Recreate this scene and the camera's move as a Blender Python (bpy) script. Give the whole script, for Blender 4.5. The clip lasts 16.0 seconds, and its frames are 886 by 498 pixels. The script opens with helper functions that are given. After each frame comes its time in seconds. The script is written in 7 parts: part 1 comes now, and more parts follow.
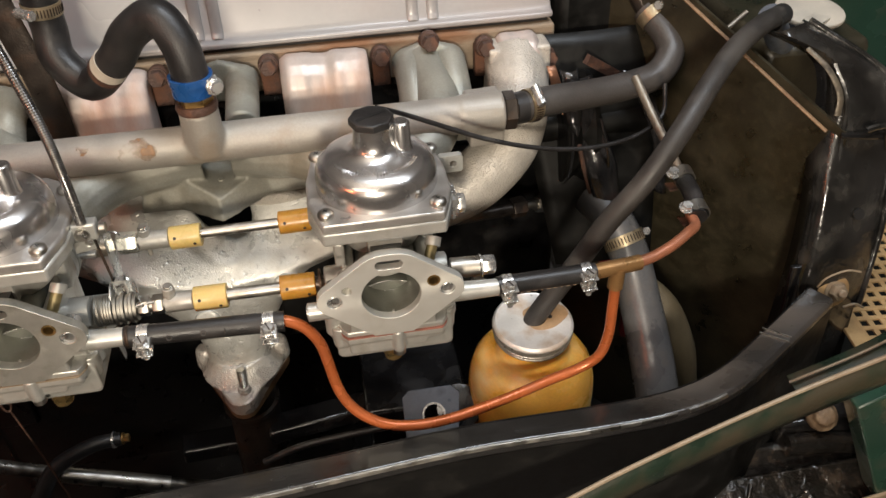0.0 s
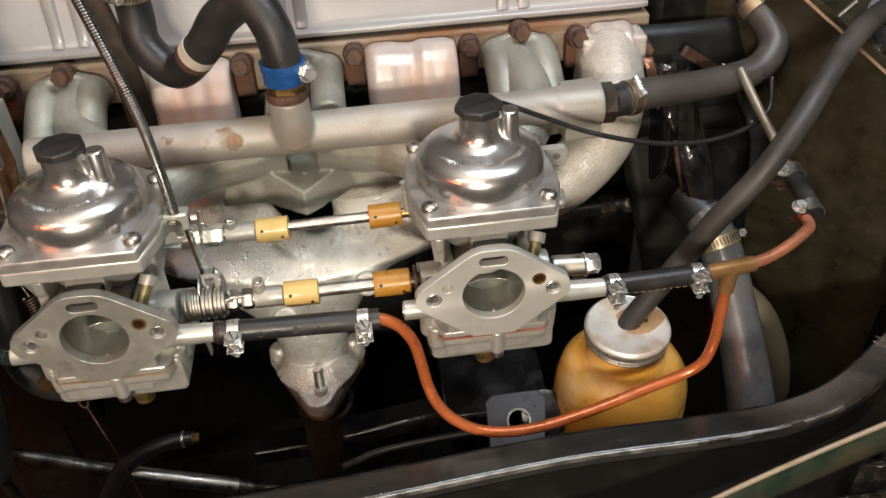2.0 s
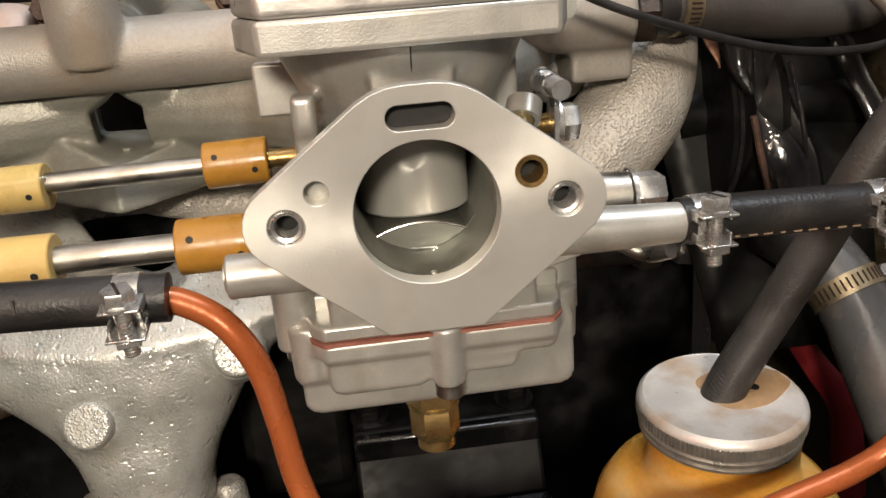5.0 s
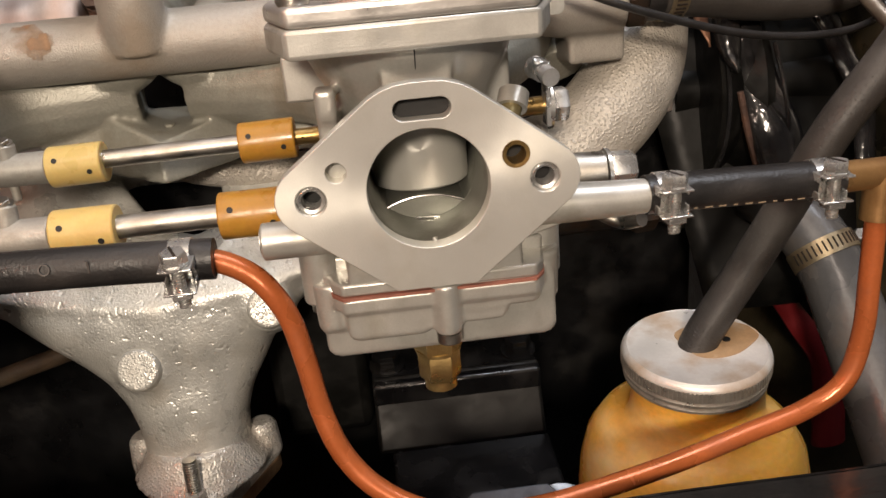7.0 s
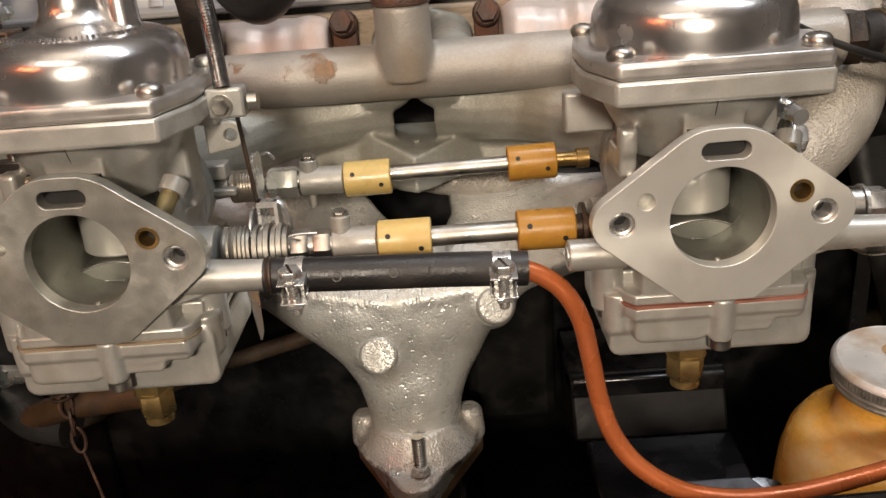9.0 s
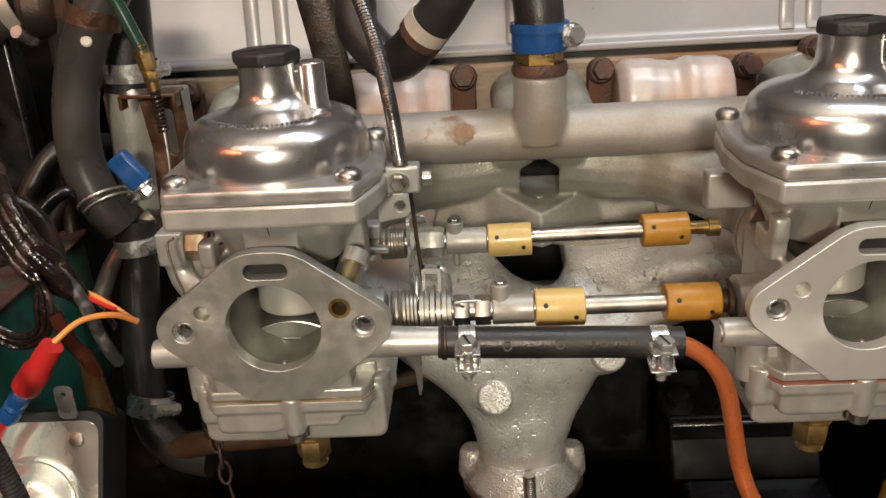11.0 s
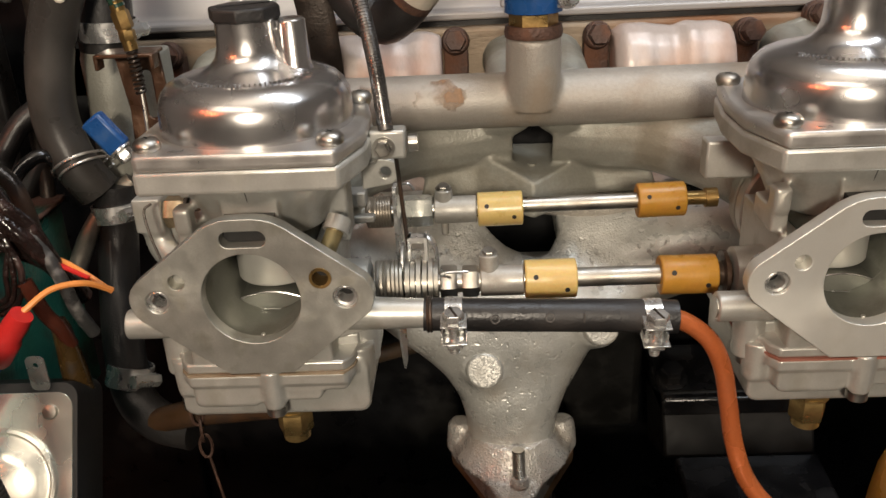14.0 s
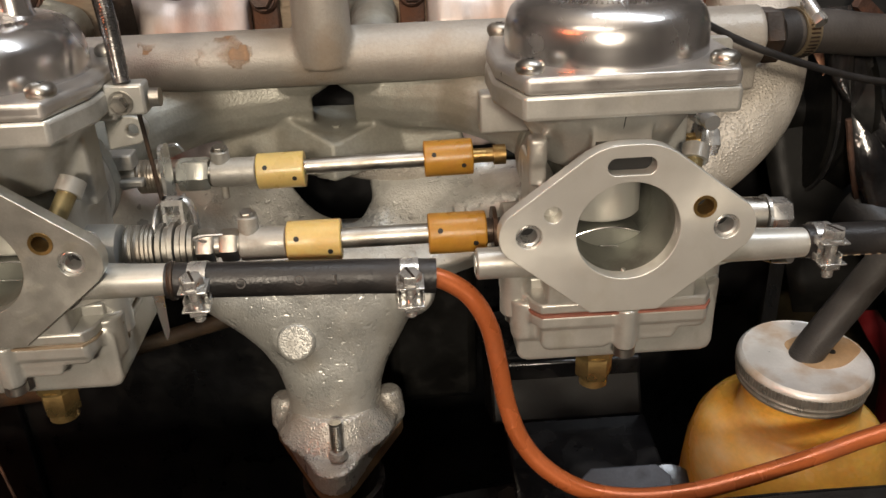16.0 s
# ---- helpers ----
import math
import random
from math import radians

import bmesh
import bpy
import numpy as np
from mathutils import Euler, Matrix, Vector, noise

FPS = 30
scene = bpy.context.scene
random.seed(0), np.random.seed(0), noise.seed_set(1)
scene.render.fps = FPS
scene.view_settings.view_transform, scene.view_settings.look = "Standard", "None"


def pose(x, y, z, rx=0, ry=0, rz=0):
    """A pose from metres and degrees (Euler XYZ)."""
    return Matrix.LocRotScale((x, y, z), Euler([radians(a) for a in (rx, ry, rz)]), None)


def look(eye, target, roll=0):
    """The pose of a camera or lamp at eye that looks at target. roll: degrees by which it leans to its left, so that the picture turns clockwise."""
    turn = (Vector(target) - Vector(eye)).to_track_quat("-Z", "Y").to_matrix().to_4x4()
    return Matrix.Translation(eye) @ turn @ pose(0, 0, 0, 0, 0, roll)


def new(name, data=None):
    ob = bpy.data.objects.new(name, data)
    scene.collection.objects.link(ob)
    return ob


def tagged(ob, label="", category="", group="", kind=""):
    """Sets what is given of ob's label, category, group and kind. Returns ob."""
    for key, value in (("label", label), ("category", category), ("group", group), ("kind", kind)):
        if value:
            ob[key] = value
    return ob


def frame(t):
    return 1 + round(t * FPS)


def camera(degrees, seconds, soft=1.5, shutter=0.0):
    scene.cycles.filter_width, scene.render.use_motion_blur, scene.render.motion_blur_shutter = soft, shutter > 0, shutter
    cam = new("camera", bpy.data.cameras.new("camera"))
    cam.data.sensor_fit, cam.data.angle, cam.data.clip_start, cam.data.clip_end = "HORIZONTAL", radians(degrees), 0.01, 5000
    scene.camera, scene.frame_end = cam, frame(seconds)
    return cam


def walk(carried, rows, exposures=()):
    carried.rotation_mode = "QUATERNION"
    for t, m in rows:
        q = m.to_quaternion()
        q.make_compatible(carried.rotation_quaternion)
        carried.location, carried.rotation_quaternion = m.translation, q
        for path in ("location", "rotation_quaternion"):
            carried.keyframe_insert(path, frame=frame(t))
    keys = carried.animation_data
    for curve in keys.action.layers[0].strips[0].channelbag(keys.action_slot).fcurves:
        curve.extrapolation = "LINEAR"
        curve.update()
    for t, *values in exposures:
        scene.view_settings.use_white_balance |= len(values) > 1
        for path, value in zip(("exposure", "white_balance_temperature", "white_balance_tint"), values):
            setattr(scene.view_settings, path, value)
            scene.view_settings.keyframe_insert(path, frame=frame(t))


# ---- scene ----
cam = camera(55.3, 16.0)
METRES, EYE, TILT, LEAN, TURN = 1.1, 1.214, -38.0, 1.76, -9.47
ROWS = [
    (0.0, 0.0, 0.0, 0.0, 0.0, 0.0, -0.0),
    (0.5, 0.0282, -0.0007, -0.0036, -1.59, -0.32, 0.86),
    (1.0, 0.0264, -0.0056, -0.0052, -1.93, -0.58, 1.14),
    (1.5, 0.0074, -0.0035, -0.0087, -0.87, -0.4, 0.66),
    (2.0, -0.0471, 0.0299, -0.0066, 2.2, 0.36, -0.9),
    (2.5, -0.0587, 0.1226, -0.0737, 5.41, 3.56, -2.71),
    (3.0, -0.0482, 0.2143, -0.1423, 6.16, 10.72, -1.95),
    (3.5, -0.0463, 0.2772, -0.1298, 5.35, 14.34, -0.69),
    (4.0, -0.032, 0.3642, -0.1074, 3.1, 15.61, 0.05),
    (4.5, -0.0241, 0.3663, -0.1098, 2.43, 17.12, 0.18),
    (7.0, -0.0079, 0.314, -0.1273, 4.93, 16.16, -0.06),
    (7.5, 0.005, 0.2844, -0.1335, 6.42, 15.97, -0.73),
    (8.0, 0.0243, 0.269, -0.1426, 7.37, 15.91, -1.33),
    (8.5, -0.0034, 0.261, -0.1461, 8.09, 15.83, -2.29),
    (9.0, -0.0884, 0.252, -0.1362, 8.66, 15.52, -3.53),
    (11.5, -0.1489, 0.2003, -0.1066, 10.05, 15.34, -6.27),
    (12.0, -0.1506, 0.2005, -0.1053, 10.68, 15.39, -6.6),
    (12.5, -0.1617, 0.1983, -0.1071, 11.04, 15.04, -6.83),
    (13.0, -0.1661, 0.2045, -0.1116, 10.79, 14.39, -6.76),
    (13.5, -0.1614, 0.211, -0.1133, 10.08, 13.75, -6.42),
    (14.0, -0.1456, 0.2219, -0.1138, 9.02, 13.29, -5.84),
    (14.5, -0.1293, 0.2302, -0.1125, 7.75, 12.97, -5.04),
    (15.0, -0.1107, 0.2359, -0.1114, 6.41, 12.72, -4.15),
    (15.5, -0.0917, 0.2449, -0.1092, 5.22, 12.46, -3.48),
    (16.0, -0.0754, 0.2505, -0.1114, 4.73, 12.21, -3.44),
]
EDGES = [(4.7, look((0.115, -0.235, 0.870), (0.317, 1.647, 0.224), -4.1)), (6.8, look((0.122, -0.288, 0.907), (0.263, 1.571, 0.183), -5.0)),
         (9.2, look((0.000, -0.332, 0.939), (-0.054, 1.520, 0.188), -4.6)), (11.3, look((-0.041, -0.352, 0.986), (-0.136, 1.503, 0.244), -3.1))]
START = pose(0.110, -0.477, EYE, TILT, LEAN, TURN)
walk(cam, sorted([(t, START @ pose(METRES * x, METRES * y, METRES * z, 90 + pitch, roll, yaw)) for t, x, y, z, yaw, pitch, roll in ROWS] + EDGES, key=lambda row: row[0]),
     exposures=[(0.0, 0.22, 6350, 10), (1.0, 0.25, 6450, 10), (3.0, 0.31, 6050, 9), (4.5, 0.27, 6250, 10), (7.0, 0.24, 6600, 15), (9.0, 0.11, 6500, 13), (11.5, 0.02, 6400, 10), (16.0, 0.0, 6450, 11)])

# ---- world and lights ----
world = bpy.data.worlds.new("world")
world.use_nodes = True
world.node_tree.nodes["Background"].inputs["Color"].default_value = (0.35, 0.33, 0.30, 1)
world.node_tree.nodes["Background"].inputs["Strength"].default_value = 0.05
scene.world = world


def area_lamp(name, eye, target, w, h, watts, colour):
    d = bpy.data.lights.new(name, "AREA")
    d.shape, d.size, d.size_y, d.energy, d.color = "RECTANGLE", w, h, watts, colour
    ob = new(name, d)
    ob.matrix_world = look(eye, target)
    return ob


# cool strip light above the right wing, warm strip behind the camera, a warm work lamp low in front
area_lamp("strip_light_cool", (0.55, -0.10, 2.25), (0.05, 0.15, 0.8), 0.18, 1.2, 14.0, (0.86, 0.93, 1.0))
area_lamp("strip_light_warm", (-0.55, -1.15, 2.1), (0.0, 0.1, 0.8), 1.2, 0.18, 7, (1.0, 0.86, 0.70))
# added fill lamp: washes the ceiling so its bounce brightens the bay
area_lamp("ceiling_fill", (0.0, -0.6, 2.0), (0.0, -0.6, 3.0), 1.4, 0.5, 15, (1.0, 0.89, 0.76))
area_lamp("work_lamp", (-0.06, -1.30, 1.28), (0.03, 0.12, 0.76), 0.20, 0.12, 15.5, (1.0, 0.86, 0.68))
area_lamp("bar_heater", (-1.25, -1.0, 1.65), (-0.1, 0.05, 0.85), 0.55, 0.04, 3.6, (1.0, 0.22, 0.08))


# ---- materials ----
def mat(name, base, rough=0.5, metal=0.0, var=0.15, scale=40, fine=600, bump=0.1, stain=None, stain_amt=0.5, stain_scale=18, stain_lo=0.52,
        stain_hi=0.68, coat=0.0, sss=0.0, rough_var=0.12, spec=0.5, stretch=(1, 1, 1), bump_scale=None, brushed=0.0, lathe_axis="Z", pits=0.0, cut=False, relief=0.001, pebble=0.0):
    """A procedural surface: base colour with two scales of mottling, patches of stain, uneven gloss and a fine relief."""
    m = bpy.data.materials.new(name)
    m.use_nodes = True
    nt = m.node_tree
    b = nt.nodes["Principled BSDF"]
    b.inputs["Metallic"].default_value = metal
    b.inputs["Specular IOR Level"].default_value = spec
    b.inputs["Coat Weight"].default_value = coat
    b.inputs["Coat Roughness"].default_value = 0.15
    if sss:
        b.inputs["Subsurface Weight"].default_value = sss
        b.inputs["Subsurface Radius"].default_value = (0.02, 0.01, 0.004)
        b.inputs["Subsurface Scale"].default_value = 0.3
    tc = nt.nodes.new("ShaderNodeTexCoord")
    mp = nt.nodes.new("ShaderNodeMapping")
    mp.inputs["Scale"].default_value = stretch
    nt.links.new(tc.outputs["Object"], mp.inputs["Vector"])

    def nz(s, detail=4):
        n = nt.nodes.new("ShaderNodeTexNoise")
        n.inputs["Scale"].default_value = s
        n.inputs["Detail"].default_value = detail
        nt.links.new(mp.outputs["Vector"], n.inputs["Vector"])
        return n

    def mix(fac, a, c, mode="MIX"):
        x = nt.nodes.new("ShaderNodeMix")
        x.data_type, x.blend_type = "RGBA", mode
        for sock, v in ((x.inputs[0], fac), (x.inputs[6], a), (x.inputs[7], c)):
            if isinstance(v, bpy.types.NodeSocket):
                nt.links.new(v, sock)
            else:
                sock.default_value = v
        return x.outputs[2]

    def ramp(sock, lo, hi, a=0.0, c=1.0):
        r = nt.nodes.new("ShaderNodeMapRange")
        r.inputs[1].default_value, r.inputs[2].default_value = lo, hi
        r.inputs[3].default_value, r.inputs[4].default_value = a, c
        nt.links.new(sock, r.inputs[0])
        return r.outputs[0]

    big, small = nz(scale), nz(fine, 3)
    dark = tuple(c * (1 - var) for c in base) + (1,)
    light = tuple(min(1, c * (1 + var)) for c in base) + (1,)
    col = mix(ramp(big.outputs["Fac"], 0.3, 0.7), dark, light)
    col = mix(ramp(small.outputs["Fac"], 0.35, 0.65, 0.0, 0.35), col, tuple(c * (1 - var * 1.5) for c in base) + (1,))
    if stain:
        st = nz(stain_scale, 6)
        col = mix(ramp(st.outputs["Fac"], stain_lo, stain_hi, 0.0, stain_amt), col, (*stain, 1))
        rr = ramp(st.outputs["Fac"], stain_lo, stain_hi, 0.0, 0.25 * stain_amt)
        add = nt.nodes.new("ShaderNodeMath")
        add.operation = "ADD"
        nt.links.new(rr, add.inputs[0])
        nt.links.new(ramp(big.outputs["Fac"], 0.3, 0.7, rough - rough_var, rough + rough_var), add.inputs[1])
        nt.links.new(add.outputs[0], b.inputs["Roughness"])
    else:
        nt.links.new(ramp(big.outputs["Fac"], 0.3, 0.7, max(0.02, rough - rough_var), rough + rough_var), b.inputs["Roughness"])
    nt.links.new(col, b.inputs["Base Color"])
    if cut:
        al = nz(45, 5)
        nt.links.new(ramp(al.outputs["Fac"], 0.46, 0.66), b.inputs["Alpha"])
    if brushed:
        b.inputs["Anisotropic"].default_value = brushed
        tg = nt.nodes.new("ShaderNodeTangent")
        tg.direction_type, tg.axis = "RADIAL", lathe_axis
        nt.links.new(tg.outputs[0], b.inputs["Tangent"])
    if bump:
        bp = nt.nodes.new("ShaderNodeBump")
        bp.inputs["Strength"].default_value = bump
        bp.inputs["Distance"].default_value = relief
        src = nz(bump_scale, 3) if bump_scale else small
        if pebble:
            vo = nt.nodes.new("ShaderNodeTexVoronoi")
            vo.feature = "SMOOTH_F1"
            vo.inputs["Scale"].default_value = pebble
            nt.links.new(mp.outputs["Vector"], vo.inputs["Vector"])
            grain = nt.nodes.new("ShaderNodeMath")
            grain.operation = "MULTIPLY_ADD"
            grain.inputs[1].default_value = 0.25
            nt.links.new(src.outputs["Fac"], grain.inputs[0])
            nt.links.new(ramp(vo.outputs["Distance"], 0.05, 0.50, 1.0, 0.0), grain.inputs[2])
            peb = nt.nodes.new("ShaderNodeBump")
            peb.inputs["Strength"].default_value = bump
            peb.inputs["Distance"].default_value = relief
            nt.links.new(grain.outputs[0], peb.inputs["Height"])
            nt.links.new(peb.outputs["Normal"], b.inputs["Normal"])
            return m
        if pits:
            pit = nt.nodes.new("ShaderNodeMath")
            pit.operation = "SUBTRACT"
            nt.links.new(src.outputs["Fac"], pit.inputs[0])
            nt.links.new(ramp(nz(pits, 1).outputs["Fac"], 0.64, 0.76, 0.0, 1.6), pit.inputs[1])
            nt.links.new(pit.outputs[0], bp.inputs["Height"])
        else:
            nt.links.new(src.outputs["Fac"], bp.inputs["Height"])
        nt.links.new(bp.outputs["Normal"], b.inputs["Normal"])
    return m


M_FLANGE = mat("machined_alloy", (0.67, 0.665, 0.62), 0.36, 0.55, 0.04, 60, 1400, 0.05, stain=(0.55, 0.53, 0.46), stain_amt=0.4, stain_scale=45, rough_var=0.05, brushed=0.7, lathe_axis="Y")
M_FLANGE_OLD = mat("dull_machined_alloy", (0.50, 0.495, 0.45), 0.36, 0.75, 0.12, 90, 900, 0.10, stain=(0.27, 0.255, 0.20), stain_amt=0.6, stain_scale=75, rough_var=0.08, brushed=0.4, lathe_axis="Y")
M_CAST = mat("die_cast_alloy", (0.50, 0.495, 0.46), 0.38, 0.55, 0.10, 70, 900, 0.08, bump_scale=1500, stain=(0.26, 0.235, 0.185), stain_amt=0.5, stain_scale=60, rough_var=0.07)
M_POLISH = mat("polished_alloy", (0.61, 0.595, 0.585), 0.23, 0.95, 0.05, 60, 700, 0.02, rough_var=0.03, brushed=0.18, stain=(0.38, 0.355, 0.33), stain_amt=0.3, stain_scale=40)
M_RIM = mat("satin_alloy_rim", (0.55, 0.53, 0.505), 0.38, 0.82, 0.08, 60, 700, 0.06, stain=(0.40, 0.36, 0.31), stain_amt=0.4, stain_scale=45)
M_SHEATH = mat("ribbed_grey_sheath", (0.19, 0.185, 0.18), 0.27, 0.85, 0.3, 60, 700, 0.1, stain=(0.07, 0.06, 0.05), stain_amt=0.6, stain_scale=90)
M_PASSIV = mat("passivated_plating", (0.74, 0.74, 0.66), 0.26, 0.80, 0.06, 30, 500, 0.06, stain=(0.74, 0.60, 0.48), stain_amt=0.45, stain_scale=22)
M_LOOM = mat("oily_brown_loom", (0.014, 0.008, 0.007), 0.22, 0.0, 0.3, 60, 500, 0.8, bump_scale=160, relief=0.002, stain=(0.075, 0.036, 0.030), stain_amt=0.7, stain_scale=70)
M_SILVER = mat("silver_painted_iron", (0.61, 0.605, 0.565), 0.32, 0.38, 0.12, 60, 420, 0.34, bump_scale=650, stain=(0.46, 0.42, 0.355), stain_amt=0.55, stain_scale=34, pits=200, relief=0.0014)
M_SAND = mat("sand_rough_silver", (0.58, 0.56, 0.52), 0.32, 0.38, 0.16, 60, 300, 1.0, bump_scale=900, relief=0.00042, pebble=640, stain=(0.40, 0.34, 0.27), stain_amt=0.5, stain_scale=60)
M_BOSS = mat("pitted_silver_boss", (0.50, 0.49, 0.45), 0.36, 0.36, 0.10, 60, 300, 0.8, bump_scale=900, relief=0.0003, pebble=820, stain=(0.42, 0.38, 0.32), stain_amt=0.4, stain_scale=60)
M_ELBOW = mat("matt_sand_cast_silver", (0.54, 0.50, 0.44), 0.44, 0.25, 0.14, 60, 300, 1.0, bump_scale=900, relief=0.0005, pebble=640, stain=(0.62, 0.60, 0.58), stain_amt=0.6, stain_scale=18)
M_BLOOM = mat("brown_rust_bloom", (0.30, 0.17, 0.085), 0.6, 0.1, 0.2, 60, 500, 0.3, bump_scale=600, cut=True)
M_SHINE = mat("bright_silver_paint", (0.60, 0.52, 0.48), 0.47, 0.35, 0.10, 25, 300, 0.2, bump_scale=520, stain=(0.52, 0.30, 0.20), stain_amt=0.65, stain_scale=14, stain_lo=0.44, stain_hi=0.64, stretch=(1.6, 1, 0.6))
M_PIPE = mat("weathered_cast_pipe", (0.375, 0.35, 0.312), 0.48, 0.32, 0.12, 20, 500, 0.5, bump_scale=1000, relief=0.0007, stain=(0.32, 0.225, 0.135), stain_amt=0.45, stain_scale=11, stain_lo=0.56, stain_hi=0.64)
M_INTAKE = mat("dull_cast_alloy", (0.34, 0.335, 0.29), 0.46, 0.33, 0.18, 22, 500, 0.30, bump_scale=750, relief=0.0010, stain=(0.19, 0.165, 0.12), stain_amt=0.7, stain_scale=20)
M_RUST = mat("rusty_iron", (0.095, 0.052, 0.038), 0.58, 0.25, 0.4, 90, 500, 0.9, bump_scale=420, stain=(0.20, 0.085, 0.045), stain_amt=0.6, stain_scale=80)
M_HEAD = mat("rust_streaked_head", (0.33, 0.255, 0.18), 0.6, 0.3, 0.25, 25, 400, 0.6, bump_scale=300, stain=(0.24, 0.10, 0.04), stain_amt=0.8, stain_scale=22, stretch=(0.4, 1, 1.4))
M_COVER = mat("grey_white_enamel", (0.36, 0.345, 0.34), 0.34, 0.15, 0.05, 6, 200, 0.06, bump_scale=30, coat=0.3, stain=(0.42, 0.33, 0.29), stain_amt=0.3, stain_scale=5)
M_RUBBER = mat("black_rubber", (0.018, 0.017, 0.017), 0.40, 0.0, 0.25, 40, 600, 0.25, bump_scale=700, stain=(0.045, 0.038, 0.034), stain_amt=0.4, stain_scale=35)
M_HOSE = mat("dusty_hose_rubber", (0.060, 0.054, 0.050), 0.42, 0.0, 0.2, 30, 500, 0.25, bump_scale=500, stain=(0.11, 0.095, 0.085), stain_amt=0.5, stain_scale=20)
M_HOSE_PALE = mat("pale_dusty_hose", (0.044, 0.041, 0.038), 0.34, 0.0, 0.25, 30, 500, 0.08, bump_scale=500, stain=(0.075, 0.066, 0.058), stain_amt=0.5, stain_scale=22)
M_BRAID = mat("braided_hose", (0.034, 0.030, 0.027), 0.50, 0.0, 0.25, 40, 700, 0.12, bump_scale=900, stain=(0.085, 0.075, 0.065), stain_amt=0.5)
M_DULLPIPE = mat("dull_plated_pipe", (0.24, 0.21, 0.17), 0.42, 0.6, 0.2, 60, 600, 0.1, stain=(0.15, 0.09, 0.05), stain_amt=0.5, stain_scale=50)
M_DRAIN = mat("brown_drain_rubber", (0.060, 0.030, 0.013), 0.42, 0.0, 0.25, 50, 600, 0.2, stain=(0.02, 0.013, 0.01), stain_amt=0.6, stain_scale=60)
M_COPPERRUST = mat("copper_coloured_rust", (0.30, 0.15, 0.09), 0.38, 0.5, 0.25, 60, 600, 0.3)
M_OLIVE = mat("olive_brass", (0.27, 0.22, 0.11), 0.42, 0.6, 0.15, 80, 600, 0.1)
M_SPRING = mat("dull_spring_steel", (0.34, 0.325, 0.29), 0.42, 0.9, 0.15, 90, 800, 0.1, stain=(0.22, 0.15, 0.09), stain_amt=0.4, stain_scale=60)
# darker copy of the copper: weaker light on the upper pipe is in its colour
M_COPPER_SHADED = mat("shaded_copper", (0.36, 0.135, 0.070), 0.40, 0.3, 0.2, 40, 600, 0.1, stain=(0.20, 0.09, 0.05), stain_amt=0.5, stain_scale=60)
M_GLINT = mat("wet_black_metal", (0.034, 0.033, 0.034), 0.11, 0.5, 0.3, 50, 500, 0.5, bump_scale=90, relief=0.003, coat=0.8, stain=(0.05, 0.03, 0.025), stain_amt=0.6, stain_scale=60)
M_TEE = mat("brown_brass", (0.34, 0.19, 0.075), 0.32, 0.6, 0.15, 70, 700, 0.08, stain=(0.22, 0.11, 0.045), stain_amt=0.5, stain_scale=60)
M_COPPER = mat("copper_pipe", (0.47, 0.125, 0.038), 0.28, 0.3, 0.14, 40, 600, 0.1, stain=(0.33, 0.10, 0.04), stain_amt=0.5, stain_scale=60)
M_BRASS = mat("aged_brass", (0.38, 0.25, 0.095), 0.36, 0.9, 0.2, 90, 800, 0.15, stain=(0.2, 0.11, 0.04), stain_amt=0.6, stain_scale=90)
M_ZINC = mat("bright_zinc", (0.68, 0.68, 0.665), 0.27, 0.85, 0.1, 120, 900, 0.06, stain=(0.48, 0.46, 0.40), stain_amt=0.25, stain_scale=60)
M_STEEL = mat("bare_steel", (0.46, 0.44, 0.40), 0.35, 1.0, 0.12, 80, 900, 0.08, stain=(0.30, 0.25, 0.19), stain_amt=0.4, stain_scale=60)
M_YELLOW = mat("yellow_nylon", (0.62, 0.45, 0.165), 0.34, 0.0, 0.10, 60, 700, 0.08, sss=0.25, stain=(0.45, 0.26, 0.06), stain_amt=0.45, stain_scale=60)
M_AMBER = mat("amber_nylon", (0.46, 0.235, 0.035), 0.34, 0.0, 0.14, 60, 700, 0.08, sss=0.2, stain=(0.30, 0.13, 0.02), stain_amt=0.5, stain_scale=60)
M_MOUNT = mat("dirty_black_mount", (0.006, 0.006, 0.0065), 0.24, 0.0, 0.4, 30, 300, 0.3, bump_scale=110, relief=0.0014, coat=0.3, stain=(0.022, 0.021, 0.020), stain_amt=0.6, stain_scale=38)
M_JAR = mat("aged_yellow_plastic", (0.80, 0.42, 0.075), 0.28, 0.0, 0.22, 14, 300, 0.10, bump_scale=60, sss=0.5, stain=(0.80, 0.62, 0.32), stain_amt=0.85, stain_scale=15, stretch=(1, 1, 1.8))
M_LID = mat("painted_lid", (0.70, 0.67, 0.63), 0.36, 0.35, 0.08, 50, 500, 0.15, stain=(0.40, 0.25, 0.13), stain_amt=0.7, stain_scale=30, stain_lo=0.53, stain_hi=0.66)
M_BLACK = mat("gloss_black_paint", (0.0075, 0.0075, 0.0080), 0.17, 0.0, 0.3, 40, 500, 0.4, bump_scale=110, stain=(0.035, 0.031, 0.027), stain_amt=0.4, stain_scale=35, rough_var=0.08, coat=0.4)
M_SKIRT = mat("dull_knurled_steel", (0.50, 0.475, 0.43), 0.33, 0.75, 0.2, 80, 600, 0.2, stain=(0.28, 0.22, 0.15), stain_amt=0.5, stain_scale=60)
M_JETNUT = mat("yellow_brass_nut", (0.50, 0.36, 0.15), 0.34, 0.85, 0.2, 90, 700, 0.15, stain=(0.26, 0.16, 0.06), stain_amt=0.5, stain_scale=70)
